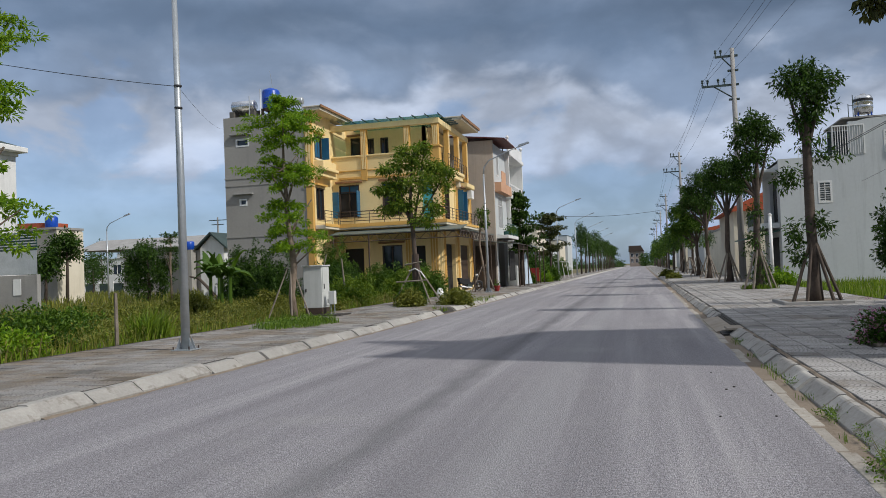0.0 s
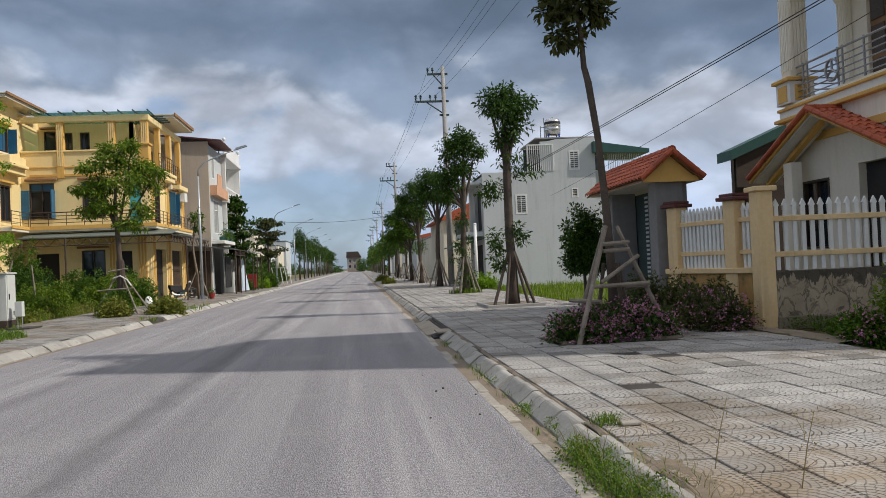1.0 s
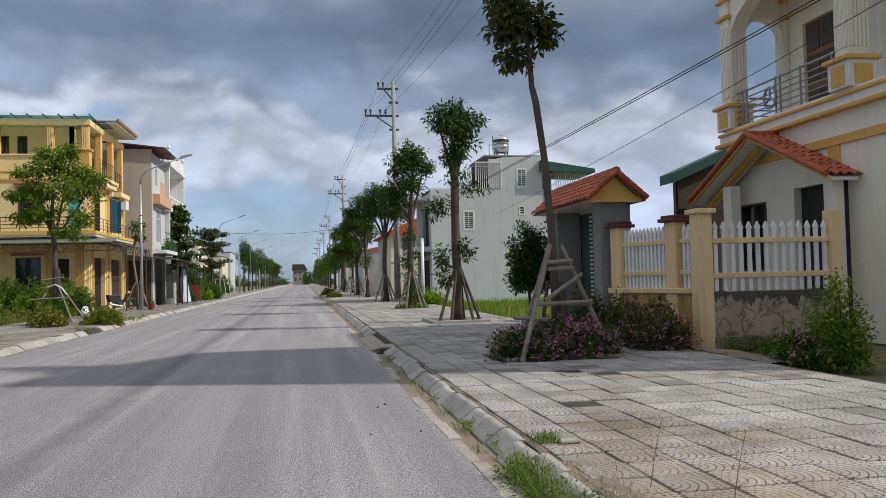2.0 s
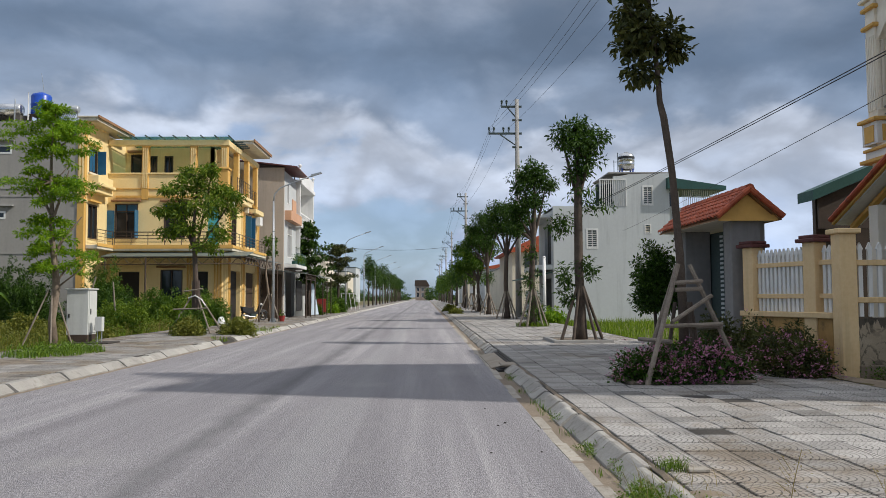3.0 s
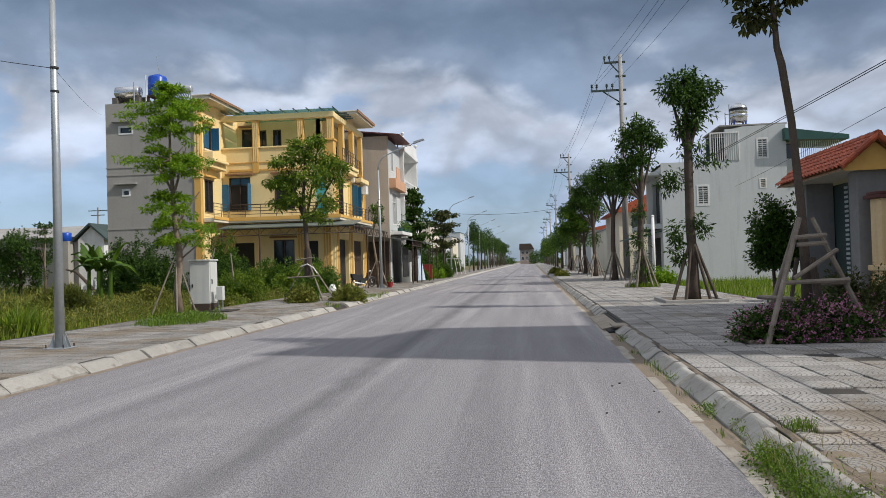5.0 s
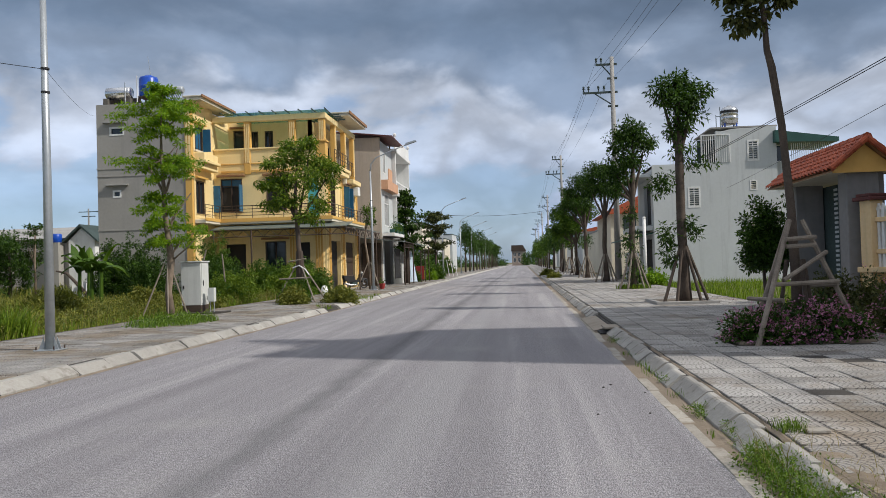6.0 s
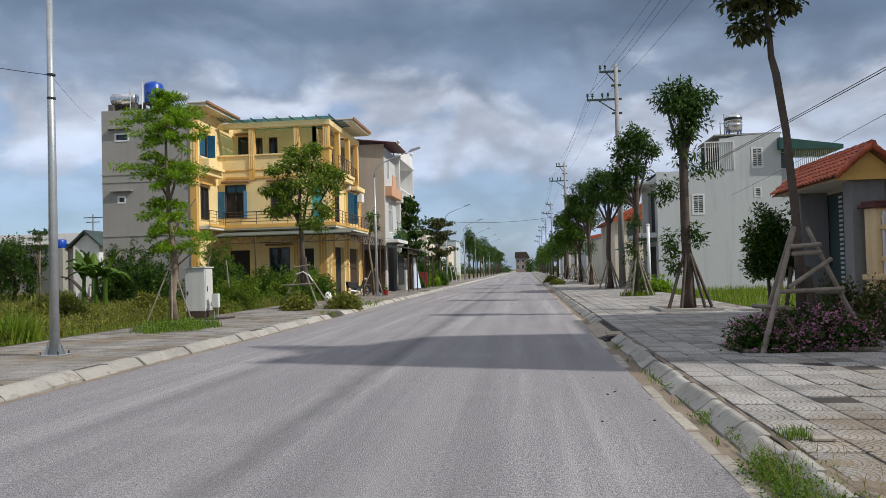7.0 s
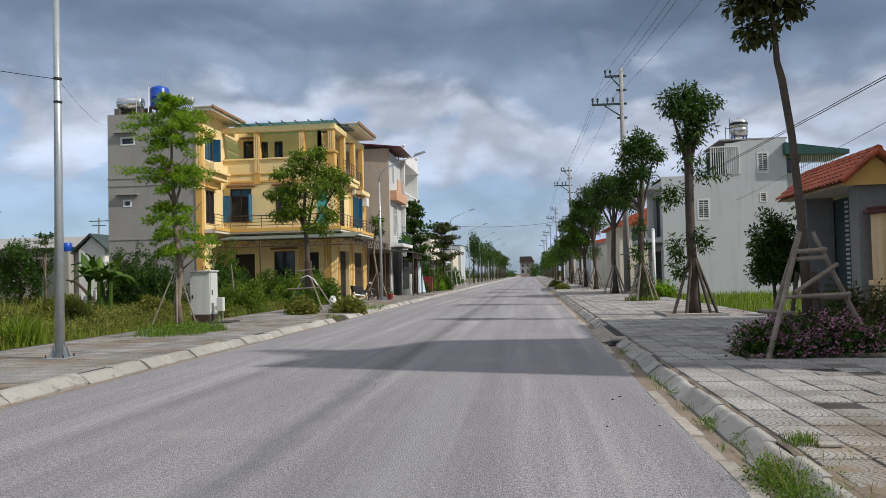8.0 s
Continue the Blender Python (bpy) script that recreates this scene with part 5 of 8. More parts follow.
def balcony_house():
    X = 12.0
    h = thing("balcony_house", (14, 18, 0), "cream house with fluted columns, a steel-railed balcony and a tiled porch", "house")
    part("wall", wall_with_holes(bmesh.new(), "x", X, 0.25, 13.9, 21.0, 0, 5.12, [(19.1, 20.3, 1.6, 3.4), (15.9, 17.9, 0.3, 3.6)]), M_IVORY, h)
    part("side_wall", boxes((X + 0.26, 20, 20.75, 21.0, 0, 5.12), (13.9, 20, 20.8, 21.0, 5.6, 9.48)), M_IVORY, h)
    window(h, "x", X, 19.1, 20.3, 1.6, 3.4, -1, M_BROWN, M_WIN, 1, 0.12)
    # dark sheet whose colour stands for the shade in the doorway
    part("doorway", boxes((X + 0.2, X + 0.25, 15.9, 17.9, 0.3, 3.6)), M_DARK, h)
    part("band", boxes((X - 0.06, X - 0.002, 13.9, 21.03, 4.4, 4.6)), M_OCH, h)
    part("panel", boxes((X - 0.04, X - 0.002, 16.1, 16.5, 3.5, 4.4)), M_OCH, h)
    part("balcony_ledge", boxes((X - 0.18, X + 2, 13.9, 21.32, 5.12, 5.22), (X - 0.1, X + 2, 13.9, 21.28, 5.44, 5.52), bevel=0.015), M_OCH, h, "moulded ochre ledge")
    part("balcony_apron", boxes((X - 0.04, X + 2, 13.9, 21.24, 5.222, 5.438)), M_WHITE, h)
    part("balcony_floor", boxes((X, 20, 13.9, 21.0, 5.522, 5.6)), M_IVORY, h)
    for x, y in ((X - 0.13, 20.5), (X - 0.13, 15.55), (13.6, 20.5)):
        c = new("column")
        c.parent = h
        if x < 13:
            part("pedestal", boxes((x, x + 0.72, y, y + 0.72, 5.6, 6.2), bevel=0.012), M_WHITE, c)
            part("pedestal_panel", boxes((x - 0.02, x - 0.002, y + 0.14, y + 0.58, 5.66, 6.1), (x + 0.14, x + 0.58, y - 0.02, y - 0.002, 5.66, 6.1)), M_OCH, c)
            part("moulding", boxes((x - 0.1, x + 0.8, y - 0.08, y + 0.8, 6.2, 6.3), bevel=0.02), M_OCH, c)
        part("shaft", boxes((x + 0.06, x + 0.62, y + 0.06, y + 0.5, 6.3 if x < 13 else 5.6, 9.5), bevel=0.02), M_IVORY, c)
        for k in range(5):
            o = 0.105 + k * 0.078
            part("fluting", boxes((x + 0.03, x + 0.058, y + o - 0.012, y + o + 0.04, 6.5, 8.5)), M_IVORY, c)
            o = 0.12 + k * 0.1
            part("fluting", boxes((x + o - 0.012, x + o + 0.055, y + 0.03, y + 0.058, 6.5, 8.4)), M_IVORY, c)
        for z in (8.72, 9.22):
            part("moulding", boxes((x - 0.03, x + 0.71, y - 0.03, y + 0.59, z, z + 0.11), bevel=0.025), M_OCH, c)
    # arches between the columns and the slab over them
    front = [(20.55 - 4.28 * k / 12, 8.35 + 0.85 * math.sin(math.pi * k / 12) ** 0.7) for k in range(13)]
    part("arch", prism(bmesh.new(), front + [(16.27, 9.5), (20.55, 9.5)], "x", X + 0.0, X + 0.42), M_IVORY, h, "ivory round arch over the balcony")
    side = [(12.5 + 1.15 * k / 10, 8.4 + 0.4 * math.sin(math.pi * k / 10) ** 0.7) for k in range(11)]
    part("arch", prism(bmesh.new(), side + [(13.65, 9.5), (12.5, 9.5)], "y", 20.62, 20.98), M_IVORY, h)
    part("eave", boxes((X - 0.15, 20, 13.8, 21.2, 9.502, 9.6), bevel=0.02), M_IVORY, h)
    part("upper_wall", wall_with_holes(bmesh.new(), "x", 13.8, 0.2, 13.9, 20.9, 5.6, 9.48, [(18.6, 19.9, 5.6, 8.4)]), M_IVORY, h)
    part("door", boxes((13.9, 13.95, 18.6, 19.9, 5.6, 8.4)), M_TRIM, h, "dark brown panelled door")
    for i in range(2):
        for j in range(3):
            part("door_panel", boxes((13.86, 13.9, 18.68 + i * 0.62, 19.22 + i * 0.62, 5.8 + j * 0.9, 6.55 + j * 0.9), bevel=0.01), M_BROWN, h)
    r = new("railing")
    r.parent = h
    for z in (5.72, 5.88, 6.04, 6.2, 6.36, 6.55):
        part("rail", tube(bmesh.new(), [(X + 0.1, 16.27, z), (X + 0.1, 20.5, z)], 0.02 if z < 6.5 else 0.032, 8), M_RAIL, r)
        part("rail", tube(bmesh.new(), [(X + 0.74, 20.95, z), (13.6, 20.95, z)], 0.02 if z < 6.5 else 0.032, 8), M_RAIL, r)
    for y in (16.4, 17.6, 18.45, 18.65, 20.0, 20.2):
        part("post", boxes((X + 0.08, X + 0.12, y - 0.02, y + 0.02, 5.6, 6.6)), M_RAIL, r)
    bm = bmesh.new()
    for k in range(20):
        a, b = k * math.tau / 20, (k + 1) * math.tau / 20
        tube(bm, [(X + 0.06, 18.85 + 0.27 * math.cos(a), 6.08 + 0.27 * math.sin(a)), (X + 0.06, 18.85 + 0.27 * math.cos(b), 6.08 + 0.27 * math.sin(b))], 0.035, 6)
    for k in range(3):
        a = k * math.tau / 3 + math.pi / 2
        tube(bm, [(X + 0.06, 18.85, 6.08), (X + 0.06, 18.85 + 0.27 * math.cos(a), 6.08 + 0.27 * math.sin(a))], 0.03, 6)
    part("ornament", bm, M_RAIL, r, "round steel ornament")
    # tiled porch with its gable to the street
    PX, AY, AZ, EZ = 11.15, 18.5, 5.02, 3.62
    po = new("porch")
    po.parent = h
    for ya, yb in ((15.4, 21.6),):
        tile_slope(po, (PX, ya, EZ), (X + 0.0, ya, EZ), (PX, AY, AZ), (X, AY, AZ), 4, 10, M_TERRA)
        tile_slope(po, (X, yb, EZ), (PX, yb, EZ), (X, AY, AZ), (PX, AY, AZ), 4, 10, M_TERRA)
    ridge_tiles(po, (PX - 0.05, AY, AZ + 0.03), (X, AY, AZ + 0.03), 4, M_TERRA)
    part("soffit", prism(bmesh.new(), [(15.45, EZ - 0.03), (AY, AZ - 0.05), (21.55, EZ - 0.03), (21.55, EZ - 0.1), (AY, AZ - 0.13), (15.45, EZ - 0.1)], "x", PX + 0.08, X - 0.07), M_WHITE, po)
    part("verge_board", prism(bmesh.new(), [(15.4, EZ - 0.01), (AY, AZ - 0.01), (21.6, EZ - 0.01), (21.6, EZ - 0.09), (AY, AZ - 0.09), (15.4, EZ - 0.09)], "x", PX, PX + 0.075), M_OCH, po)
    ridge_tiles(po, (PX - 0.03, 15.4, EZ + 0.05), (PX - 0.03, AY, AZ + 0.05), 10, M_TERRA, 0.08)
    ridge_tiles(po, (PX - 0.03, 21.6, EZ + 0.05), (PX - 0.03, AY, AZ + 0.05), 10, M_TERRA, 0.08)
    part("soffit_strip", prism(bmesh.new(), [(AY + 0.2, AZ - 0.23), (21.4, EZ - 0.11), (21.4, EZ - 0.22), (AY + 0.2, AZ - 0.34)], "x", PX + 0.4, PX + 0.55), M_OCH, po)
    part("porch_post", boxes((PX + 0.3, PX + 0.6, 19.9, 20.3, 0, 3.9), bevel=0.012), M_IVORY, po)
    part("porch_post", boxes((PX + 0.3, PX + 0.6, 15.7, 16.0, 0, 3.65), bevel=0.012), M_IVORY, po)
    return h


balcony_house()


def shed():
    s = thing("shed", (13, 25, 0), "dark shed with a sloping slate-green metal roof", "shed")
    part("wall", boxes((12.0, 16, 24.2, 24.4, 0, 4.6)), M_BROWN, s)
    part("roof", prism(bmesh.new(), [(11.5, 4.42), (11.5, 4.73), (14.6, 6.02), (14.6, 5.7)], "y", 23.3, 24.3), M_DGREEN, s)
    part("fascia", prism(bmesh.new(), [(11.75, 3.6), (11.75, 4.5), (14.6, 5.68), (14.6, 3.6)], "y", 23.5, 23.58), M_BROWN, s)


shed()

# plain tall house, unseen off to the side, shaped to cast the road's shadow
nb = thing("neighbour_house", (17, 11.5, 0), "unseen plain tall house with single-pitch roof, added to shade the street", "house")
part("wall", prism(bmesh.new(), [(8.7, 0), (14.6, 0), (14.6, 14.3), (13.3, 14.9), (8.7, 16.75)], "x", 13.5, 19.5), M_CREAM, nb)
part("roof", prism(bmesh.new(), [(8.6, 16.8), (13.35, 14.91), (14.7, 14.3), (14.7, 14.4), (13.4, 15.02), (8.6, 16.92)], "x", 13.4, 19.6), M_MAROON, nb)


# ---- trees ----
def tree(name, place, trunk, radii, clumps, spread, per, size, leaf, bark, label, group="", droop=0.25, slim=0.42, seed=1, limbs=True, extra=(), flat=1.0):
    """A planted tree: bent trunk, limbs to each clump, a crown of leaves. trunk points and clumps are relative to its place."""
    rng = np.random.default_rng(seed)
    P = Vector(place)
    t = thing(name, place, label, "tree", group)
    pts = [P + Vector(p) for p in trunk]
    bm = bmesh.new()
    tube(bm, pts, radii, 9)
    part("trunk", bm, bark, t, "", True)
    cl = np.array(clumps) + np.array(place)
    if limbs:
        for c in cl[:: max(1, len(cl) // 12)]:
            c = Vector(c)
            k = min(range(len(pts)), key=lambda i: (pts[i] - (c - Vector((0, 0, 0.35 * (c - pts[i]).length)))).length)
            b = pts[k]
            mid = b.lerp(c, 0.55) + Vector((0, 0, -0.06))
            part("limb", tube(bmesh.new(), [b, mid, c], [0.035, 0.022, 0.008], 5, False), bark, t)
    v, f = leaves(rng, cl, spread, per, size, droop, slim, flat)
    for c2, s2, p2, z2 in extra:
        v, f = join((v, f), leaves(rng, np.array(c2) + np.array(place), s2, p2, z2, droop, slim))
    mesh_stuff("crown", v, f, leaf, t)
    return t


def blob(rng, n, centre, radius, hollow=0.45):
    """Clump centres in a rough ellipsoid, denser towards its skin."""
    d = rng.normal(0, 1, (n, 3))
    d /= np.linalg.norm(d, axis=1)[:, None]
    lump = 0.85 + 0.3 * np.sin(d @ np.array([[3.1], [2.3], [4.0]]) + rng.uniform(0, 6)) * np.cos(d @ np.array([[-2.0], [3.7], [1.5]]))
    return np.array(centre) + d * np.array(radius) * lump * (hollow + (1.12 - hollow) * rng.random((n, 1)) ** 0.6)


def stakes(place, feet, top, r, label, bars=(), wood=None):
    wood = wood or M_STAKE
    s = thing("tree_stakes", place, label, "tree stake", "tree stakes")
    P = Vector(place)
    for fx, fy in feet:
        part("stake", tube(bmesh.new(), [P + Vector((fx, fy, 0)), P + Vector((fx * 0.12, fy * 0.12, top))], [r, r * 0.85], 7), wood, s)
    for a, b in bars:
        part("cross_bar", tube(bmesh.new(), [P + Vector(a), P + Vector(b)], r * 0.8, 7), wood, s)
    return s


rng = np.random.default_rng(3)
# tall thin tree over the flower bed
c = np.concatenate([blob(rng, 16, (-0.72, 0.0, 6.15), (0.3, 0.5, 0.32)), blob(rng, 12, (-0.1, 0.1, 6.15), (0.24, 0.4, 0.3)), blob(rng, 12, (-0.85, 0, 6.7), (0.35, 0.5, 0.25)), blob(rng, 18, (-0.5, 0, 7.5), (0.8, 0.8, 0.5)), blob(rng, 6, (-0.68, 0, 5.55), (0.18, 0.3, 0.08)), blob(rng, 12, (-0.5, 0, 8.5), (0.6, 0.6, 0.5))])
tree("street_tree", (4.63, 14.2, 0.12), [(0, 0, 0), (-0.02, 0, 1.2), (-0.06, 0, 2.3), (-0.16, 0, 3.7), (-0.29, 0, 4.7), (-0.36, 0, 5.0), (-0.38, 0, 5.45), (-0.46, 0, 6.2), (-0.55, 0, 7.2), (-0.55, 0, 8.6)],
     [0.105, 0.085, 0.072, 0.064, 0.066, 0.055, 0.048, 0.042, 0.032, 0.02], c, 0.25, 38, 0.17, M_LEAF_D, M_BARKD, "tall thin street tree with dark drooping leaves over a flower bed", "street trees", 0.45, 0.5, 5)
st = stakes((4.6, 14.15, 0.12), [(-0.93, -0.92), (0.98, -0.2), (0.3, 0.85), (-0.62, 0.5)], 2.05, 0.047, "pyramid of weathered wooden stakes round the tall thin tree",
            [((-0.26, -0.36, 1.72), (0.24, -0.3, 1.75)), ((-0.24, -0.3, 1.6), (0.26, -0.24, 1.62)), ((-0.34, -0.45, 1.05), (0.42, -0.26, 1.5)), ((-0.55, -0.5, 0.98), (0.6, -0.24, 1.0)), ((-0.72, 0.3, 0.72), (-0.42, -0.62, 0.72)), ((0.6, -0.2, 0.95), (0.2, 0.6, 0.9))])
for k, (fx, fy) in enumerate(((0.12, -0.3), (0.35, 0.1), (-0.3, 0.2))):
    part("inner_stake", tube(bmesh.new(), [(4.6 + fx, 14.15 + fy, 0.12), (4.6 + fx * 0.4, 14.15 + fy * 0.4, 1.5)], 0.035, 6), M_BARKD, st)


def row_tree(x, y, lobes, fork, seed, leaf, shoots=(), lean=0.0, size=0.17, label="street tree with a rounded dark green crown and leafy trunk"):
    """A street tree whose crown is a few leafy lobes on a forked trunk. lobes: (dx, dy, z, radius, half height); shoots: (z, radius, half height, dx)."""
    rg = np.random.default_rng(seed)
    top = max(l[2] + l[4] for l in lobes)
    cl = np.concatenate([blob(rg, max(5, int(34 * r * r * 1.3 + 20 * r * h)), (dx, dy, z), (r, r, h), 0.3) for dx, dy, z, r, h in lobes])
    extra = [(np.concatenate([blob(rg, int(6 + 20 * h), (dx, 0, z), (r, r, h), 0.2) for z, r, h, dx in shoots]), 0.19, 15, 0.17)] if shoots else []
    t = tree("street_tree", (x, y, 0.12), [(0, 0, 0), (0.04, 0, 0.5), (0.02, 0, 1.2), (-0.03, 0.02, 2.4), (lean * 0.5, 0, fork), (lean, 0, (fork + top) / 2), (lean, 0, top - 0.4)], [0.25, 0.17, 0.155, 0.15, 0.135, 0.075, 0.02], cl, 0.27, 36, size, leaf, M_BARKD, label, "street trees", 0.4, 0.36, seed, True, extra)
    B = Vector((x, y, 0.12))
    for dx, dy, z, r, h in lobes:
        if abs(dx) + abs(dy) > 0.3:
            part("limb", tube(bmesh.new(), [B + Vector((lean * 0.4, 0, fork - 0.25)), B + Vector((dx * 0.6, dy * 0.6, (fork + z) / 2)), B + Vector((dx, dy, z))], [0.085, 0.06, 0.02], 7), M_BARKD, t)
    return t


SHOOTS = ((4.9, 0.45, 0.25, 0.1), (4.5, 0.55, 0.28, 0.6), (4.1, 0.45, 0.28, -0.55), (3.8, 0.3, 0.22, -0.75), (2.1, 0.45, 0.6, -0.45), (2.4, 0.35, 0.5, 0.25), (1.4, 0.35, 0.3, -0.5))
row_tree(5.15, 26.5, ((-0.1, 0, 7.1, 0.62, 0.4), (-0.5, 0.1, 6.7, 0.42, 0.38), (0.48, 0, 6.75, 0.46, 0.4), (0.0, -0.2, 6.4, 0.7, 0.5), (0.2, 0, 5.85, 0.45, 0.35), (-0.2, 0, 5.5, 0.32, 0.3)), 5.0, 11, M_LEAF_C, SHOOTS, -0.05)
row_tree(5.3, 39.5, ((0.1, 0, 7.7, 0.85, 0.6), (-0.35, 0, 7.1, 0.85, 0.6), (0.75, 0.1, 7.05, 0.65, 0.55), (-0.1, 0, 6.2, 0.85, 0.6), (-0.65, 0, 5.55, 0.75, 0.7), (-0.9, -0.1, 4.95, 0.45, 0.4)), 4.5, 12, M_LEAF_C, ((3.6, 0.4, 0.6, -0.1), (2.2, 0.5, 0.9, -0.15), (1.2, 0.5, 0.6, 0.0), (0.6, 0.6, 0.35, 0.0)), 0.15)
row_tree(5.4, 53.5, ((-0.4, 0, 7.3, 1.0, 0.6), (0.6, 0, 7.2, 0.95, 0.65), (-0.9, 0, 6.4, 0.9, 0.7), (0.3, 0, 6.2, 1.1, 0.7), (1.1, 0, 6.0, 0.6, 0.6)), 4.4, 13, M_LEAF_C, (), 0.1)
row_tree(5.2, 66.5, ((-0.2, 0, 7.9, 1.1, 0.7), (-1.1, 0, 7.0, 1.0, 0.7), (0.7, 0, 7.2, 1.0, 0.8), (-0.4, 0, 6.2, 1.2, 0.8), (-1.5, 0, 5.9, 0.6, 0.5)), 4.2, 14, M_LEAF_C, ((3.2, 0.5, 0.8, 0.1),), -0.1)
row_tree(5.2, 79.0, ((-0.3, 0, 7.2, 1.3, 0.8), (-1.4, 0, 6.0, 1.2, 0.9), (0.9, 0, 6.2, 1.2, 0.9), (-0.6, 0, 4.9, 1.5, 0.8), (-1.8, 0, 4.4, 0.8, 0.7)), 3.2, 15, M_LEAF_B, (), 0.0, 0.22)
for i, (x, y) in enumerate(((5.15, 26.5), (5.3, 39.5), (5.4, 53.5), (5.2, 66.5), (5.2, 79), (5.2, 91), (5.2, 104))):
    stakes((x, y, 0.15), [(-0.72, -0.4), (-0.36, -0.6), (0.42, -0.5), (0.68, -0.3), (0.3, 0.6)], 1.85, 0.055, "wooden stakes leaning together on a street tree's trunk", (), M_BARKD if i == 0 else M_STAKE)
bd = thing("tree_bed", (5.0, 26.2, 0.15), "low square concrete rim round a street tree", "tree bed")
part("rim", boxes((4.05, 5.95, 25.2, 25.35, 0.1, 0.24), (4.05, 5.95, 27.4, 27.55, 0.1, 0.24), (4.05, 4.2, 25.36, 27.39, 0.1, 0.24), (5.8, 5.95, 25.36, 27.39, 0.1, 0.24), bevel=0.012), M_CONC, bd)
part("earth", boxes((4.21, 5.79, 25.36, 27.39, 0.1, 0.2)), M_SOIL, bd)


# slender tree with layered fronds on the far pavement
def frond_tree(P, seed, staked):
    rg = np.random.default_rng(seed)
    P = np.array(P)
    cl = []
    # layers: height, reach to one side, reach to the other, number of fronds
    for z, r0, r1, n in ((2.45, 0.45, 1.25, 7), (2.95, 0.7, 1.5, 8), (3.55, 1.2, 0.8, 6), (3.95, 0.6, 0.7, 5), (4.7, 0.8, 0.9, 6), (5.1, 1.95, 1.1, 10), (5.35, 0.9, 1.2, 6),
                         (6.05, 0.9, 1.3, 7), (6.45, 1.1, 0.9, 6), (6.75, 1.65, 1.3, 9), (7.1, 0.9, 1.2, 7), (7.45, 0.5, 0.5, 6)):
        a0 = rg.uniform(0, math.tau)
        for k in range(n):
            a = a0 + k * math.tau / n + rg.uniform(-0.4, 0.4)
            side = 0.5 + 0.5 * math.cos(a - 0.43)
            rise, dz, far_ = rg.uniform(0.0, 0.5), rg.uniform(-0.12, 0.12), rg.uniform(0.75, 1.15)
            for s in (0.25, 0.42, 0.58, 0.74, 0.88, 1.0):
                q = (r0 + (r1 - r0) * side) * s * far_
                cl.append((-0.1 + q * math.cos(a), q * math.sin(a), z + dz + rise * s - 0.3 * s * s + rg.uniform(-0.03, 0.03)))
    tr_ = tree("street_tree", tuple(P), [(0.1, 0, 0), (0.02, 0, 0.8), (0.14, 0, 1.8), (0.06, 0, 2.6), (-0.05, 0, 3.4), (-0.06, 0, 4.2), (-0.12, 0, 5.2), (-0.12, 0, 6.2), (-0.1, 0, 7.2)], [0.145, 0.115, 0.12, 0.10, 0.085, 0.07, 0.055, 0.035, 0.015],
         cl, 0.17, 30, 0.135, M_LEAF_A, M_BARK, "slender street tree with layered bright green fronds", "street trees", 0.1, 0.36, seed + 1, True, (), 0.42)
    B = Vector(P)
    for mid, tip, r in (((0.22, 0.1, 3.3), (0.75, 0.3, 4.1), 0.06), ((-0.3, 0, 4.55), (-0.75, -0.1, 5.3), 0.055), ((0.2, 0, 4.7), (0.4, 0.1, 5.6), 0.05), ((0.35, 0.15, 2.4), (1.0, 0.4, 2.9), 0.04)):
        part("limb", tube(bmesh.new(), [B + Vector((0.0, 0, mid[2] - 0.6)), B + Vector(mid), B + Vector(tip)], [r, r * 0.8, r * 0.3], 6, False), M_BARK, tr_)
    if not staked:
        return
    stakes(tuple(P), [(-0.75, -0.3), (0.6, 0.15), (0.2, -0.45)], 1.75, 0.028, "three thin stakes round the slender frond tree")


frond_tree((-11.85, 25.7, 0.15), 21, True)
frond_tree((-12.35, 12.3, 0.15), 27, False)
# round tree before the yellow house
rg = np.random.default_rng(31)
LOOSE = ((-0.35, 6.75, 0.5, 0.42), (0.62, 6.8, 0.55, 0.45), (0.2, 6.2, 0.95, 0.55), (-0.85, 5.95, 0.7, 0.38), (0.95, 6.0, 0.6, 0.42), (-0.75, 5.15, 0.85, 0.5), (0.35, 5.25, 0.95, 0.6), (1.3, 5.35, 0.42, 0.5),
         (-1.3, 5.1, 0.45, 0.28), (-1.1, 4.3, 0.5, 0.25), (-0.35, 4.4, 0.55, 0.3), (0.95, 4.3, 0.5, 0.4), (0.5, 3.7, 0.55, 0.28), (1.6, 5.75, 0.25, 0.2))
c = np.concatenate([blob(rg, int(7 + 17 * r * r + 6 * h), (x, dy, z), (r, r, h), 0.25) for (x, z, r, h), dy in zip(LOOSE, (0.2, -0.3, 0.1, -0.4, 0.4, 0.3, -0.4, 0.1, -0.2, 0.2, -0.3, 0.3, -0.1, 0.0))])
lt = tree("street_tree", (-9.7, 34.0, 0.15), [(0, 0, 0), (0.05, 0, 1.2), (0.0, 0, 2.4), (-0.05, 0, 3.4), (-0.12, 0, 4.3), (-0.05, 0, 5.4), (0.05, 0, 6.6)], [0.15, 0.12, 0.105, 0.1, 0.075, 0.05, 0.02], c, 0.30, 34, 0.185, M_LEAF_E, M_BARKD, "street tree with a loose rounded green crown", "street trees", 0.45, 0.36, 32, True, (), 0.6)
for x, z, r, h in LOOSE[1:8:2]:
    part("limb", tube(bmesh.new(), [(-9.72, 34.0, 3.5), (-9.7 + x * 0.5, 34.0, 0.15 + (z + 3.3) / 2), (-9.7 + x, 34.0, z + 0.1)], [0.07, 0.05, 0.015], 6), M_BARKD, lt)
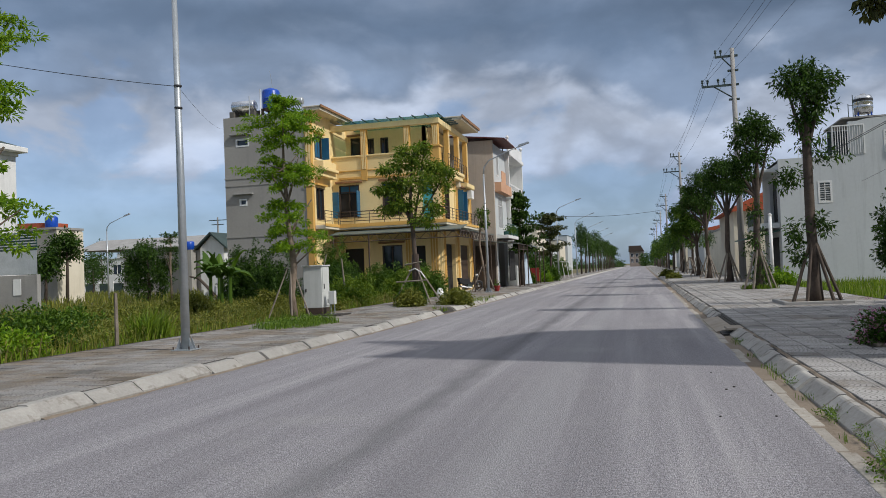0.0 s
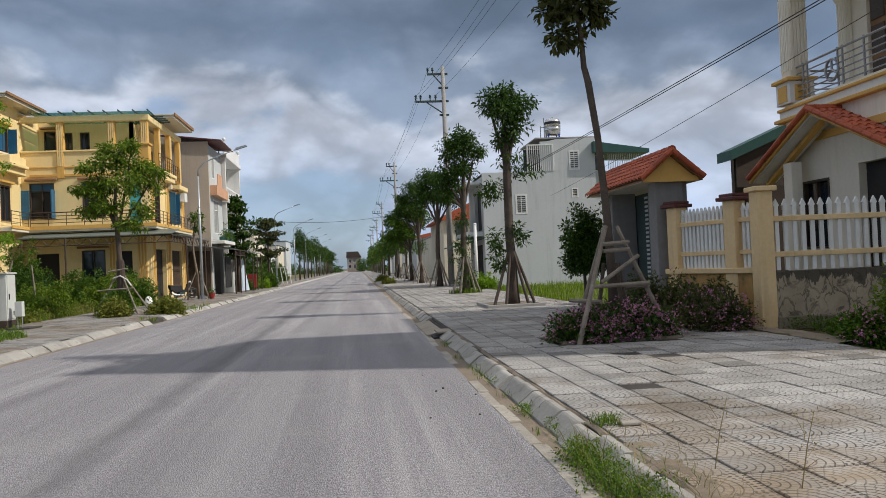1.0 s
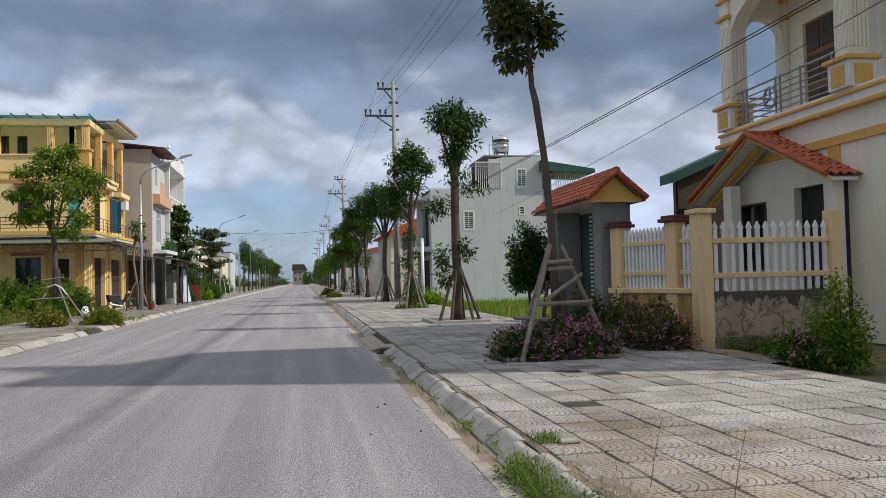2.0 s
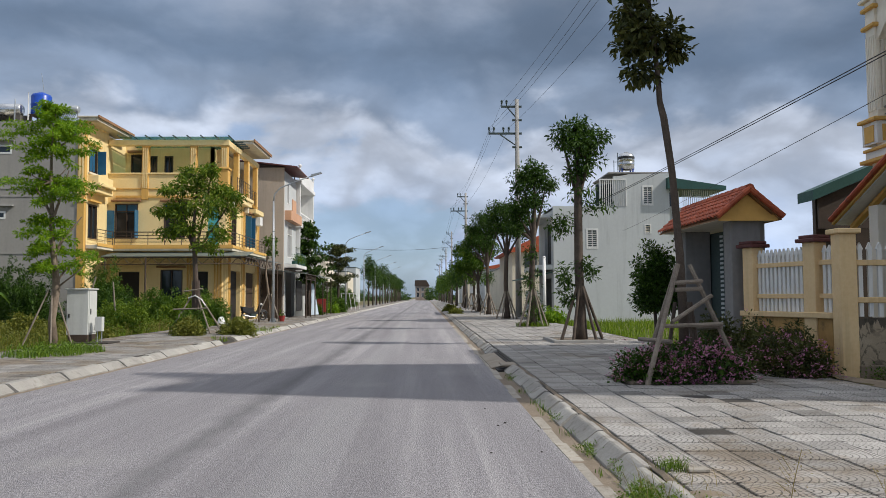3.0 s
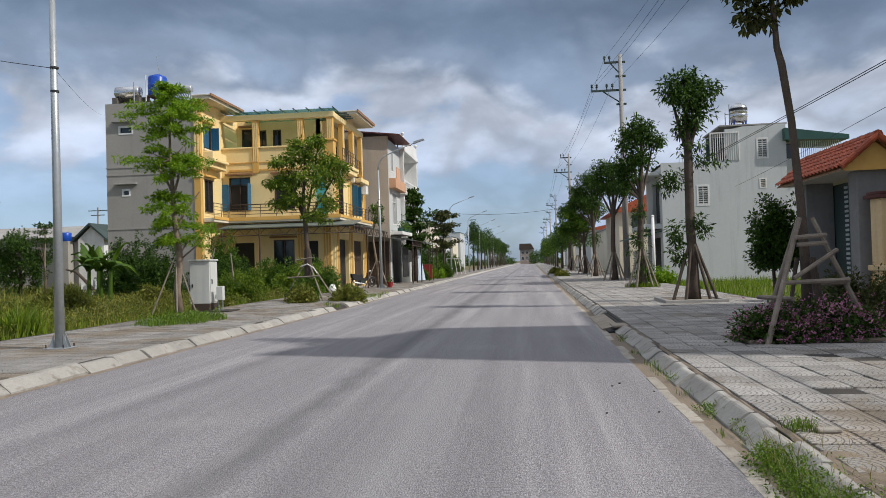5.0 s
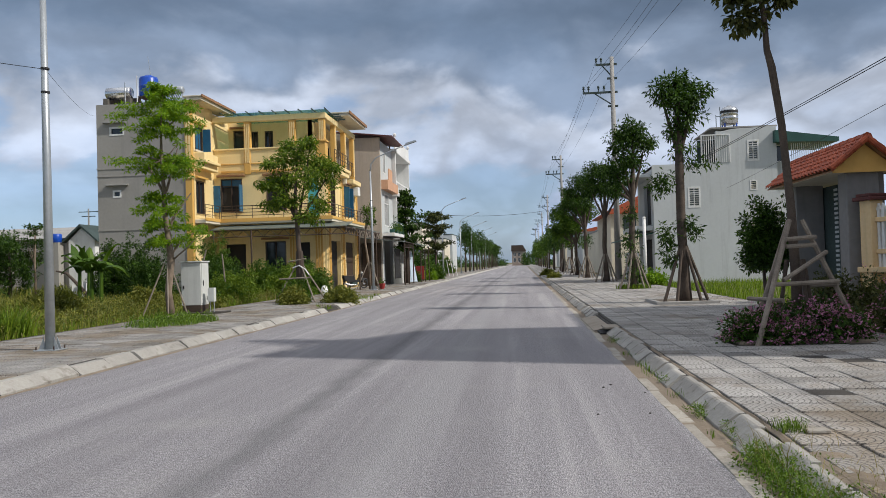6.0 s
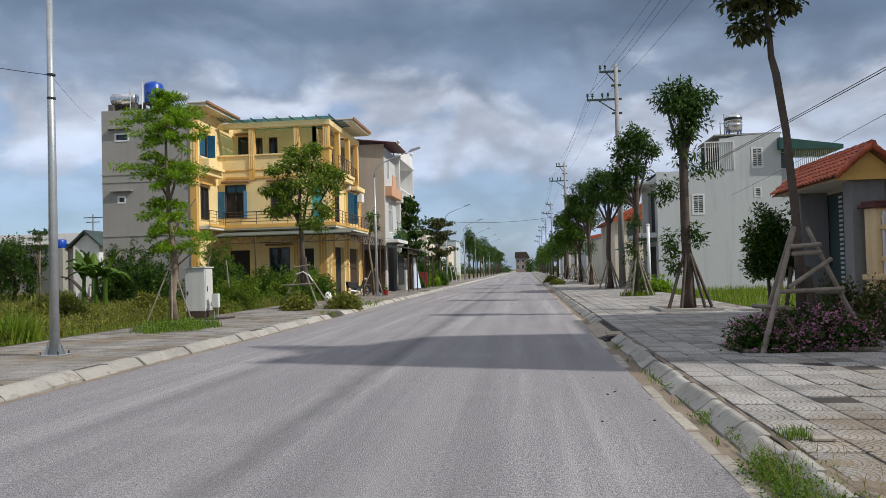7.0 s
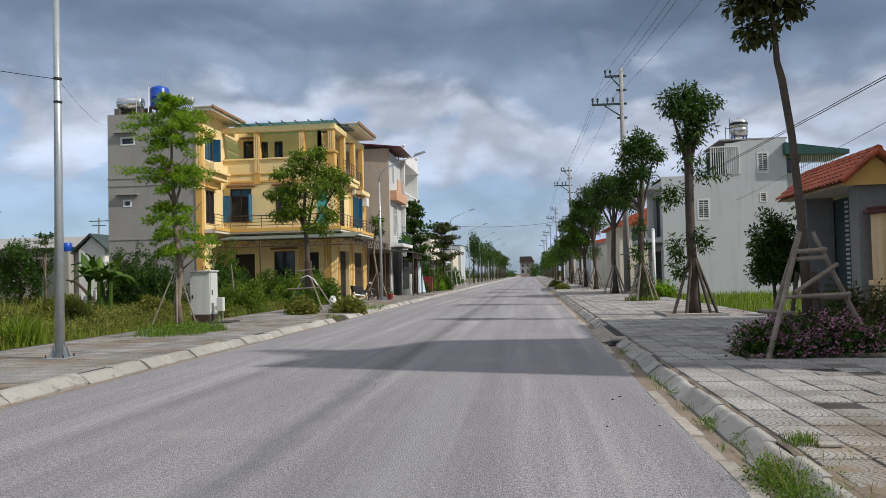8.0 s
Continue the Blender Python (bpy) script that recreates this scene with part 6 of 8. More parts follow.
part("wrapping", tube(bmesh.new(), [(-9.65, 34.0, 0.5), (-9.66, 34.0, 1.4), (-9.68, 34.0, 2.35)], [0.19, 0.185, 0.15], 10), M_BROWN, lt, "dark netting wrapped round the trunk")
part("tie", tube(bmesh.new(), [(-9.95, 33.85, 1.62), (-9.65, 33.8, 1.72), (-9.4, 33.85, 1.55), (-9.25, 33.9, 1.3)], 0.03, 6), M_WHITE, lt, "pale cloth tie")
stakes((-9.7, 34.0, 0.15), [(-0.95, -0.5), (0.85, -0.75), (1.15, 0.1), (-0.3, 0.8)], 1.6, 0.04, "wooden stakes with cross bars round the loose-crowned tree", [((-0.75, -0.5, 1.0), (0.7, -0.6, 1.05)), ((-0.4, -0.3, 1.75), (0.4, -0.35, 1.85))])


def far_rows():
    """Rows of street trees that close the view down the street."""
    rg = np.random.default_rng(41)
    specs = [(-9.5, 65, 7.0, 2.6, 1.9, M_LEAF_C), (-9.4, 86, 6.7, 2.5, 1.9, M_LEAF_D)]
    for i in range(16):
        specs.append((-9.6, 134 + i * 11, 8.0 + rg.uniform(-0.7, 0.7), 3.4, 1.9, M_LEAF_C))
    for i in range(18):
        specs.append((5.2 + rg.uniform(-0.3, 0.3), 91 + i * 13, 7.4 + rg.uniform(-1.3, 0.9), 2.6 + rg.uniform(-0.4, 0.4), 2.0 + rg.uniform(-0.3, 0.4), M_LEAF_B if i % 3 != 1 else M_LEAF_C))
    for k, (x, y, top, low, r, leaf) in enumerate(specs):
        n = 34 if y > 150 else 62
        if k < 2:
            # flat tiers with gaps between them
            tiers = ((3.0, 1.5, 1.3), (3.7, 1.0, 1.9), (4.5, 1.7, 1.2), (5.2, 1.2, 1.7), (5.9, 1.1, 0.7), (6.6, 0.7, 0.8), (7.0, 0.35, 0.3)) if k == 0 else ((3.0, 1.9, 1.6), (3.5, 1.2, 1.9), (4.6, 1.3, 1.5), (5.4, 1.9, 1.5), (6.2, 1.5, 1.6), (6.6, 0.7, 0.8))
            cl = []
            for z, ra, rb in tiers:
                for j in range(7):
                    a = j * math.tau / 7 + rg.uniform(-0.35, 0.35)
                    q, dz = (ra if math.cos(a) < 0 else rb) * rg.uniform(0.45, 1.1), rg.uniform(-0.3, 0.3)
                    cl += [(q * f * math.cos(a), q * f * math.sin(a), z + dz + 0.25 * f + rg.uniform(-0.12, 0.12)) for f in (0.35, 0.6, 0.8, 1.0)]
            cl = np.array(cl)
        else:
            mid = (top + low) / 2
            cl = np.concatenate([blob(rg, n // 3, (rg.uniform(-0.5, 0.5) * r, rg.uniform(-0.3, 0.3), mid + dz * (top - low)), (r * q, r * q, (top - low) * 0.28), 0.3) for dz, q in ((0.22, 0.65), (0.0, 0.9), (-0.2, 0.75))])
        tree("street_tree", (x, y, 0.12), [(0, 0, 0), (0.05, 0, low), (0, 0, top - 0.5)], [0.16, 0.12, 0.02], cl, 0.5 if k >= 2 else 0.26, 26 if y > 150 else 30, 0.42 if y > 150 else 0.27, leaf, M_BARKD, "street tree in the long row down the street" if k >= 2 else "street tree with flat dark tiers of leaves", "street trees", 0.3, 0.5, 60 + k, y < 100, (), 1.0 if k >= 2 else 0.45)


far_rows()


# ---- street lamps, poles, cables ----
def street_lamp():
    l = thing("street_lamp", (-9.17, 14.68, 0.15), "galvanised street lamp with a tapered pole and curved arm", "street lamp", "street lamps")
    x, y, z = -9.17, 14.68, 0.15
    part("pole", tube(bmesh.new(), [(x, y, z + 0.02), (x, y, z + 3.5), (x - 0.02, y, z + 7.3)], [0.092, 0.078, 0.055], 14), M_GALV, l, "", True)
    part("base_plate", boxes((x - 0.22, x + 0.22, y - 0.22, y + 0.22, z, z + 0.025), bevel=0.005), M_GALV, l)
    for i in (-1, 1):
        for j in (-1, 1):
            part("gusset", prism(bmesh.new(), [(x + i * 0.1, z + 0.025), (x + i * 0.2, z + 0.025), (x + i * 0.1, z + 0.28)], "y", y + j * 0.05 - 0.006, y + j * 0.05 + 0.006), M_GALV, l)
            part("bolt", tube(bmesh.new(), [(x + i * 0.18, y + j * 0.18, z + 0.02), (x + i * 0.18, y + j * 0.18, z + 0.09)], 0.014, 6), M_BROWN, l)
    for zc in (5.0, 5.46):
        part("clamp", tube(bmesh.new(), [(x, y, z + zc), (x, y, z + zc + 0.035)], 0.082, 12), M_CABLE, l)
    part("arm", tube(bmesh.new(), [(x - 0.02, y, z + 7.28), (x + 0.03, y, z + 7.7), (x + 0.35, y, z + 8.1), (x + 1.2, y, z + 8.45), (x + 2.3, y, z + 8.85)], [0.055, 0.05, 0.04, 0.035, 0.03], 10), M_GALV, l, "", True)
    part("lamp_head", prism(bmesh.new(), [(x + 2.2, z + 8.78), (x + 2.25, z + 8.92), (x + 2.85, z + 9.08), (x + 2.9, z + 9.0)], "y", y - 0.13, y + 0.13), M_GALV, l)
    return l


lamp = street_lamp()
for y in (48.4, 92, 119, 145, 172, 200):
    copy_thing(lamp, pose(-9.17, y, 0.15))
copy_thing(lamp, pose(-55.8, 75, 0.0))


def power_pole():
    x, y, z = 6.75, 58.0, 0.1
    p = thing("power_pole", (x, y, z), "tall concrete power pole with two steel crossarms and insulators", "power pole", "power poles")
    part("pole", tube(bmesh.new(), [(x, y, z), (x, y, z + 16.0)], [0.24, 0.14], 12), M_CONC, p, "", True)
    for zz, reach in ((15.4, 1.15), (13.4, 2.1)):
        arm = part("crossarm", boxes((x - reach, x + 0.35, y - 0.06, y + 0.06, z + zz, z + zz + 0.14)), M_SLATE, p)
        part("brace", tube(bmesh.new(), [(x - reach * 0.6, y, z + zz), (x + 0.1, y, z + zz - 0.95)], 0.05, 5), M_SLATE, p)
        part("bracket", boxes((x - 0.35, x + 0.35, y - 0.1, y + 0.1, z + zz - 1.0, z + zz - 0.88)), M_SLATE, p)
        for k in (0.05, 0.4) if reach < 2 else (0.05, 0.4, 1.1, 1.5):
            part("insulator", lathe(bmesh.new(), x - reach + k, y, [(0.04, z + zz + 0.14), (0.04, z + zz + 0.3), (0.1, z + zz + 0.34), (0.06, z + zz + 0.42), (0.1, z + zz + 0.46), (0.05, z + zz + 0.56)], 8), M_SLATE, arm)
    return p


pole = power_pole()
POLES = [(6.75, 58.0), (5.6, 111.0), (5.75, 177), (6.0, 238), (6.0, 300), (6.0, 355)]
for x, y in POLES[1:]:
    copy_thing(pole, pose(x, y, 0.1))


def cable(name, a, b, sag, r, label):
    a, b = Vector(a), Vector(b)
    pts = [a.lerp(b, i / 24) - Vector((0, 0, sag * 4 * (i / 24) * (1 - i / 24))) for i in range(25)]
    return solo(name, tube(bmesh.new(), pts, r, 5), M_CABLE, label, "cable")


for (x0, y0), (x1, y1) in zip([(10.2, 2.0)] + POLES[:3], POLES[:4]):
    for dx, z in ((-2.0, 14.0), (-1.7, 14.0), (-1.1, 15.9), (-0.6, 14.0)):
        cable("power_line", (x0 + dx, y0, z), (x1 + dx, y1, z), 0.9, 0.009, "thin bare power line between the poles")
for dz in (0.0, 0.075):
    cable("service_cable", (9.3, 49.9, 6.7 + dz), (10.8, 6.0, 7.27 + dz), 0.12, 0.014, "pair of black service cables to the grey house")
cable("service_cable", (12.4, 49.9, 5.7), (8.45, 7.0, 5.7), 0.12, 0.008, "thin black service cable to the grey house")
cable("lamp_cable", (-9.17, 14.68, 5.62), (-24.7, 44.65, 10.9), 0.25, 0.004, "thin cable from the street lamp to the corner house")
cable("lamp_cable", (-9.17, 14.68, 5.62), (-24, 12, 9.8), 0.5, 0.007, "thin cable that leaves the street lamp")
cable("street_cable", (-9.17, 92, 7.3), (5.6, 111, 8.9), 0.5, 0.022, "black cable slung across the street")


# ---- cabinet ----
def cabinet():
    c = thing("utility_cabinet", (-11.2, 26.6, 0.15), "light grey steel utility cabinet on a concrete plinth", "utility cabinet")
    part("plinth", boxes((-11.6, -10.95, 26.3, 26.95, 0.1, 0.44), bevel=0.015), M_BROWN, c)
    part("base_slab", boxes((-11.75, -10.2, 26.1, 27.1, 0.1, 0.2), bevel=0.015), M_JOINT, c, "dark wet base slab")
    part("body", boxes((-11.65, -10.95, 26.3, 26.95, 0.44, 1.9), bevel=0.012), M_CAB, c)
    part("top", boxes((-11.7, -10.9, 26.25, 27.0, 1.9, 1.95), bevel=0.012), M_CAB, c)
    d = part("door", boxes((-10.948, -10.925, 26.34, 26.92, 0.5, 1.86), bevel=0.005), M_CAB, c)
    part("handle", boxes((-10.924, -10.9, 26.4, 26.44, 1.1, 1.28), bevel=0.004), M_CABLE, d, "black lock handle")
    part("latch", boxes((-11.58, -11.54, 26.27, 26.298, 1.0, 1.12)), M_CABLE, c)
    part("vent", boxes(*[(-10.924, -10.915, 26.7, 26.88, 0.6 + k * 0.035, 0.615 + k * 0.035) for k in range(4)]), M_SLATE, d)
    b = thing("meter_box", (-10.6, 26.4, 0.15), "small light grey meter box on two short legs", "meter box")
    part("box", boxes((-10.72, -10.5, 26.3, 26.5, 0.55, 1.02), bevel=0.01), M_CAB, b)
    part("leg", tube(bmesh.new(), [(-10.68, 26.4, 0.12), (-10.68, 26.4, 0.55)], 0.018, 6), M_GALV, b)
    part("leg", tube(bmesh.new(), [(-10.54, 26.4, 0.12), (-10.54, 26.4, 0.55)], 0.018, 6), M_GALV, b)


cabinet()


# ---- planting ----
def shrub(name, place, size, n, per, leaf_size, material, label, seed, flowers=0, category="shrub"):
    rg = np.random.default_rng(seed)
    s = thing(name, place, label, category)
    cl = np.array(place) + np.abs(blob(rg, n, (0, 0, 0), size, 0.35)) * np.array([1, 1, 1]) * np.sign(np.stack([rg.normal(0, 1, n), rg.normal(0, 1, n), np.ones(n)], 1))
    bm = bmesh.new()
    for c in cl[:: max(1, n // 16)]:
        tube(bm, [Vector(place) + Vector((rg.uniform(-0.1, 0.1), rg.uniform(-0.1, 0.1), -0.02)), Vector(c)], [0.015, 0.006], 4, False)
    part("stems", bm, M_BARKD, s)
    mesh_stuff("foliage", *leaves(rg, cl, 0.2, per, leaf_size, 0.1, 0.45), material, s)
    if flowers:
        flowers = int(flowers * 2.4)
        k = rg.integers(0, n, flowers)
        p = cl[k] + rg.normal(0, 0.13, (flowers, 3)) + np.array([0, -0.06, 0.05])
        p[:, 2] = np.maximum(p[:, 2], place[2] + 0.06)
        mesh_stuff("blossom", *leaves(rg, p, 0.05, 7, 0.04, -0.3, 0.8), M_PINK, s, "clusters of small pink flowers", "", "", "stuff")
    return s


bed = solo("flower_bed", boxes((3.45, 5.6, 13.45, 14.9, 0.1, 0.19), bevel=0.03), M_SOIL, "dark earth of a square flower bed", "flower bed")
for i, (x, y, sx, sz, fl) in enumerate(((3.72, 13.85, 0.4, 0.5, 70), (4.25, 13.75, 0.48, 0.5, 90), (4.8, 13.8, 0.48, 0.5, 110), (5.2, 13.9, 0.38, 0.42, 90), (4.3, 14.5, 0.5, 0.55, 40), (4.95, 14.6, 0.45, 0.58, 40))):
    shrub("flowering_shrub", (x, y, 0.15), (sx, sx, sz), 70, 46, 0.085, M_LEAF_C, "low dark-leaved shrub with pink flowers under the thin tree", 80 + i, fl)
for i, (x, y, sx, sz, fl) in enumerate(((6.4, 17.2, 0.65, 0.98, 10), (6.75, 16.3, 0.7, 0.98, 20), (6.8, 15.3, 0.7, 0.85, 50), (6.8, 14.5, 0.5, 0.6, 70), (7.35, 15.9, 0.45, 0.9, 10))):
    shrub("flowering_shrub", (x, y, 0.12), (sx, sx, sz), 100, 46, 0.09, M_LEAF_D, "bushy dark shrub with scattered pink flowers along the fence", 90 + i, fl)
for i, (x, y, sx, sz, fl) in enumerate(((8.42, 11.5, 0.42, 1.2, 0), (7.85, 11.8, 0.3, 0.4, 45), (8.2, 12.4, 0.35, 0.28, 14))):
    shrub("green_bush", (x, y, 0.1), (sx, sx, sz), 90, 46, 0.09, M_LEAF_E if i == 0 else M_LEAF_B, "leafy green bush with a few pink flowers by the stained wall", 100 + i, fl)
# climber beside the gate
shrub("climbing_shrub", (6.62, 22.6, 1.3), (0.66, 0.6, 1.75), 230, 48, 0.12, M_LEAF_C, "dense dark green climber hanging by the gateway", 110)
part("stem", tube(bmesh.new(), [(6.6, 22.7, 0.05), (6.5, 22.6, 1.6)], [0.06, 0.04], 7), M_BARKD, bpy.data.objects["climbing_shrub"])

# grass plot between the gate and the grey house
weeds("plot_grass", 15000, (7.35, 30), (23.2, 50), (0.16, 0.42), 0.014, M_GRASS, "bright green rough grass of an empty plot", None, -0.03, "grass")
weeds("plot_grass", 2500, (5.9, 7.9), (27.5, 60), (0.12, 0.32), 0.014, M_GRASS, "green grass along the pavement's back edge", lambda x, y: x > 7.25, 0.1, "grass")

weeds("reed_tuft", 500, (-13.1, -12.4), (18.2, 19.2), (0.5, 0.95), 0.014, M_GRASS, "tall tuft of reed grass at the field's edge", None, -0.04, "grass", 0.7)

# field beyond the far pavement
near_field = lambda x, y: x < -11.95 - 0.15 * np.sin(y * 1.7) - 0.2 * np.sin(y * 0.6)
weeds("field_weeds", 20000, (-34, -11.9), (11, 47), (0.16, 0.5), 0.016, M_WEED, "tall olive weeds of an overgrown plot", near_field, -0.04)
weeds("field_grass", 22000, (-30, -11.9), (11, 44), (0.12, 0.36), 0.016, M_GRASS, "green grass of an overgrown plot", near_field, -0.04, "grass")
weeds("field_straw", 9000, (-34, -12.2), (13, 44), (0.25, 0.6), 0.012, M_STRAW, "dry straw-coloured stalks among the weeds", lambda x, y: near_field(x, y) & patchy(0.25, 0.0, 3.0)(x, y), -0.04)
weeds("far_weeds", 16000, (-90, -25), (30, 110), (0.4, 0.9), 0.035, M_WEED, "far weeds of the open field", None, -0.04)
rg = np.random.default_rng(120)
for i, (x, y, s, zz, m) in enumerate(((-12.6, 30.5, 0.7, 0.55, M_WEED), (-13.6, 35, 1.2, 1.0, M_LEAF_E), (-14.6, 39, 1.5, 1.4, M_LEAF_E), (-16.5, 42, 1.8, 2.0, M_LEAF_C), (-12.2, 41, 1.2, 1.7, M_LEAF_E), (-13.4, 43.5, 1.3, 1.8, M_LEAF_B),
                                       (-19.6, 40.5, 1.3, 2.9, M_LEAF_C), (-22.5, 42.8, 1.7, 3.3, M_LEAF_C), (-17.2, 43.5, 1.2, 3.3, M_LEAF_B), (-16.8, 27, 1.3, 1.1, M_WEED), (-15.2, 17.6, 1.2, 0.95, M_LEAF_B), (-13.4, 14.6, 0.75, 0.6, M_LEAF_A), (-14.3, 15.8, 1.0, 0.85, M_LEAF_B), (-16.8, 20.5, 1.2, 0.8, M_LEAF_B), (-17.5, 24, 1.3, 0.7, M_WEED), (-20, 30, 1.4, 0.45, M_WEED), (-15.5, 31.5, 1.2, 0.9, M_WEED),
                                       (-9.3, 31.8, 0.6, 0.6, M_WEED), (-8.1, 35.2, 0.5, 0.42, M_WEED), (-7.55, 32.6, 0.7, 0.5, M_WEED), (-9.75, 33.7, 0.75, 0.95, M_LEAF_B), (-11.6, 43.4, 1.0, 1.7, M_LEAF_B), (-14.9, 44.2, 1.1, 1.9, M_LEAF_B))):
    shrub("wild_bush", (x, y, 0.0 if x < -12 else 0.12), (s, s, zz), int(60 + 85 * s * zz), 50, 0.13, m, "wild leafy bush among the weeds", 130 + i)


def banana_plant(place, seed):
    rg = np.random.default_rng(seed)
    b = thing("banana_plant", place, "banana plant with long torn leaves in the field", "plant", "banana plants")
    P = Vector(place)
    part("stem", tube(bmesh.new(), [P, P + Vector((0.05, 0, 1.9))], [0.11, 0.08], 8), M_LEAF_B, b)
    for k in range(9):
        a, L, w, lift = k * 2.4 + rg.uniform(-0.4, 0.4), rg.uniform(1.2, 1.8), rg.uniform(0.18, 0.26), rg.uniform(0.7, 1.9)
        d, s = Vector((math.cos(a), math.sin(a), 0)), Vector((-math.sin(a), math.cos(a), 0))
        bm = bmesh.new()
        rows = []
        for i in range(8):
            q = i / 7
            c = P + Vector((0, 0, 1.75)) + d * (L * q * (1.05 - 0.25 * lift)) + Vector((0, 0, L * (lift * q - 0.95 * q * q)))
            ww = w * math.sin(min(1, q * 1.1 + 0.12) * math.pi) ** 0.6 * rg.uniform(0.7, 1.0)
            rows.append([bm.verts.new(c + s * ww - Vector((0, 0, 0.08))), bm.verts.new(c), bm.verts.new(c - s * ww - Vector((0, 0, 0.08)))])
        for r0, r1 in zip(rows, rows[1:]):
            for i in range(2):
                bm.faces.new((r0[i], r0[i + 1], r1[i + 1], r1[i]))
        part("leaf", bm, M_LEAF_C if k % 3 else M_LEAF_B, b)


mesh_stuff("field_leafage", *leaves(RNG, np.stack([RNG.uniform(-30, -12.3, 7000), RNG.uniform(11.5, 43, 7000), RNG.uniform(0.08, 0.42, 7000)], 1), 0.22, 11, 0.10, -0.3, 0.4), M_WEED, None, "broad weed leaves among the field's grass", "weeds", "", "stuff")
banana_plant((-20.7, 36.6, 0), 7)
banana_plant((-20.0, 36.2, 0), 8)
banana_plant((-21.4, 37.6, 0), 9)
banana_plant((-22.3, 38.3, 0), 10)

# weeds in the gutter and tree pits
def leafy_weeds(name, pts, spread, per, size, material, label, droop=-0.5):
    return mesh_stuff(name, *leaves(RNG, pts, spread, per, size, droop, 0.5), material, None, label, "weeds", "", "stuff")


leafy_weeds("gutter_herbs", np.stack([RNG.normal(1.80, 0.12, 170), RNG.uniform(3.6, 6.4, 170), RNG.uniform(0.02, 0.11, 170)], 1), 0.09, 70, 0.026, M_HERB, "low leafy herbs spilling over the near kerb", 0.25)
leafy_weeds("gutter_herbs", np.stack([RNG.normal(1.72, 0.05, 40), RNG.choice([7.3, 8.1, 8.4, 10.5, 15.8], 40) + RNG.normal(0, 0.14, 40), RNG.uniform(0.02, 0.07, 40)], 1), 0.05, 26, 0.022, M_HERB, "small herbs in the gutter")
leafy_weeds("fence_herbs", np.stack([RNG.uniform(8.2, 10.6, 90), RNG.normal(14.75, 0.2, 90), RNG.uniform(0.05, 0.2, 90)], 1), 0.12, 14, 0.06, M_LEAF_B, "low green creeper at the foot of the stained wall")
for i in range(3):
    bx_, by_ = (2.35, 5.35, 2.62)[i], (5.2, 4.9, 4.6)[i]
    wd = thing("dry_weed", (bx_, by_, PAVE_Z), "thin dry weed stalk growing from the pavement", "weed", "dry weeds")
    part("stalk", tube(bmesh.new(), [(bx_, by_, PAVE_Z - 0.02), (bx_ + 0.05, by_, 0.4), (bx_ + 0.12, by_ + 0.02, 0.62)], [0.004, 0.003, 0.002], 5), M_STRAW, wd)
    for k in range(5):
        a = RNG.uniform(0, math.tau)
        part("twig", tube(bmesh.new(), [(bx_ + 0.04, by_, 0.28 + k * 0.05), (bx_ + 0.04 + 0.12 * math.cos(a), by_ + 0.12 * math.sin(a), 0.36 + k * 0.06)], 0.0018, 4), M_STRAW, wd)
    mesh_stuff("seed_head", *leaves(RNG, np.array([[bx_ + 0.06, by_, 0.45], [bx_ + 0.1, by_, 0.58]]), 0.1, 14, 0.022), M_STRAW, wd, "", "", "", "stuff")

weeds("gutter_weeds", 1900, (1.62, 2.25), (3.6, 6.7), (0.05, 0.17), 0.0035, M_HERB, "green weeds sprouting over the near kerb", lambda x, y: np.abs(x - 1.85) < 0.12 + 0.2 * np.clip(6.6 - y, 0, 1), 0.03, "weeds", 1.3)
weeds("gutter_straw", 420, (1.6, 2.3), (3.6, 6.6), (0.08, 0.26), 0.0028, M_STRAW, "dry straws among the weeds on the near kerb", None, 0.05, "weeds", 1.5)
weeds("gutter_weeds", 700, (1.58, 1.78), (6.5, 16), (0.04, 0.10), 0.0035, M_HERB, "small weeds along the gutter", patchy(1.3, 0.18, 5.0), 0.0)
weeds("gutter_weeds", 170, (2.0, 2.24), (6.68, 6.95), (0.03, 0.13), 0.003, M_HERB, "tuft of grass beside a loose tile", None, PAVE_Z, "weeds", 1.2)
leafy_weeds("gutter_herbs", np.stack([RNG.normal(2.12, 0.05, 12), RNG.normal(6.8, 0.05, 12), RNG.uniform(0.16, 0.23, 12)], 1), 0.04, 14, 0.02, M_HERB, "small herbs beside a loose tile")
weeds("pit_grass", 3800, (-11.4, -8.4), (19.6, 24.6), (0.04, 0.2), 0.009, M_HERB, "low oval of grass before the frond tree", lambda x, y: ((x + 9.95) / 1.1) ** 2 + ((y - 21.9) / 1.9) ** 2 < 1 - 0.3 * np.sin(x * 5) * np.sin(y * 4), PAVE_Z, "grass", 0.8)
leafy_weeds("pit_herbs", np.stack([RNG.normal(-9.95, 0.5, 130), RNG.normal(21.9, 0.75, 130), RNG.uniform(0.18, 0.34, 130)], 1), 0.14, 20, 0.06, M_HERB, "leafy herbs in the grass before the frond tree")
weeds("pit_grass", 900, (4.4, 6.3), (38.8, 40.2), (0.1, 0.3), 0.012, M_GRASS, "grass round a street tree's foot", lambda x, y: ((x - 5.3) / 0.85) ** 2 + ((y - 39.5) / 0.7) ** 2 < 1, PAVE_Z, "grass")
weeds("kerb_weeds", 900, (-7.9, -7.0), (28, 40), (0.06, 0.22), 0.012, M_GRASS, "grass growing through broken kerb joints", patchy(0.9, 0.1, 9.0), 0.1)

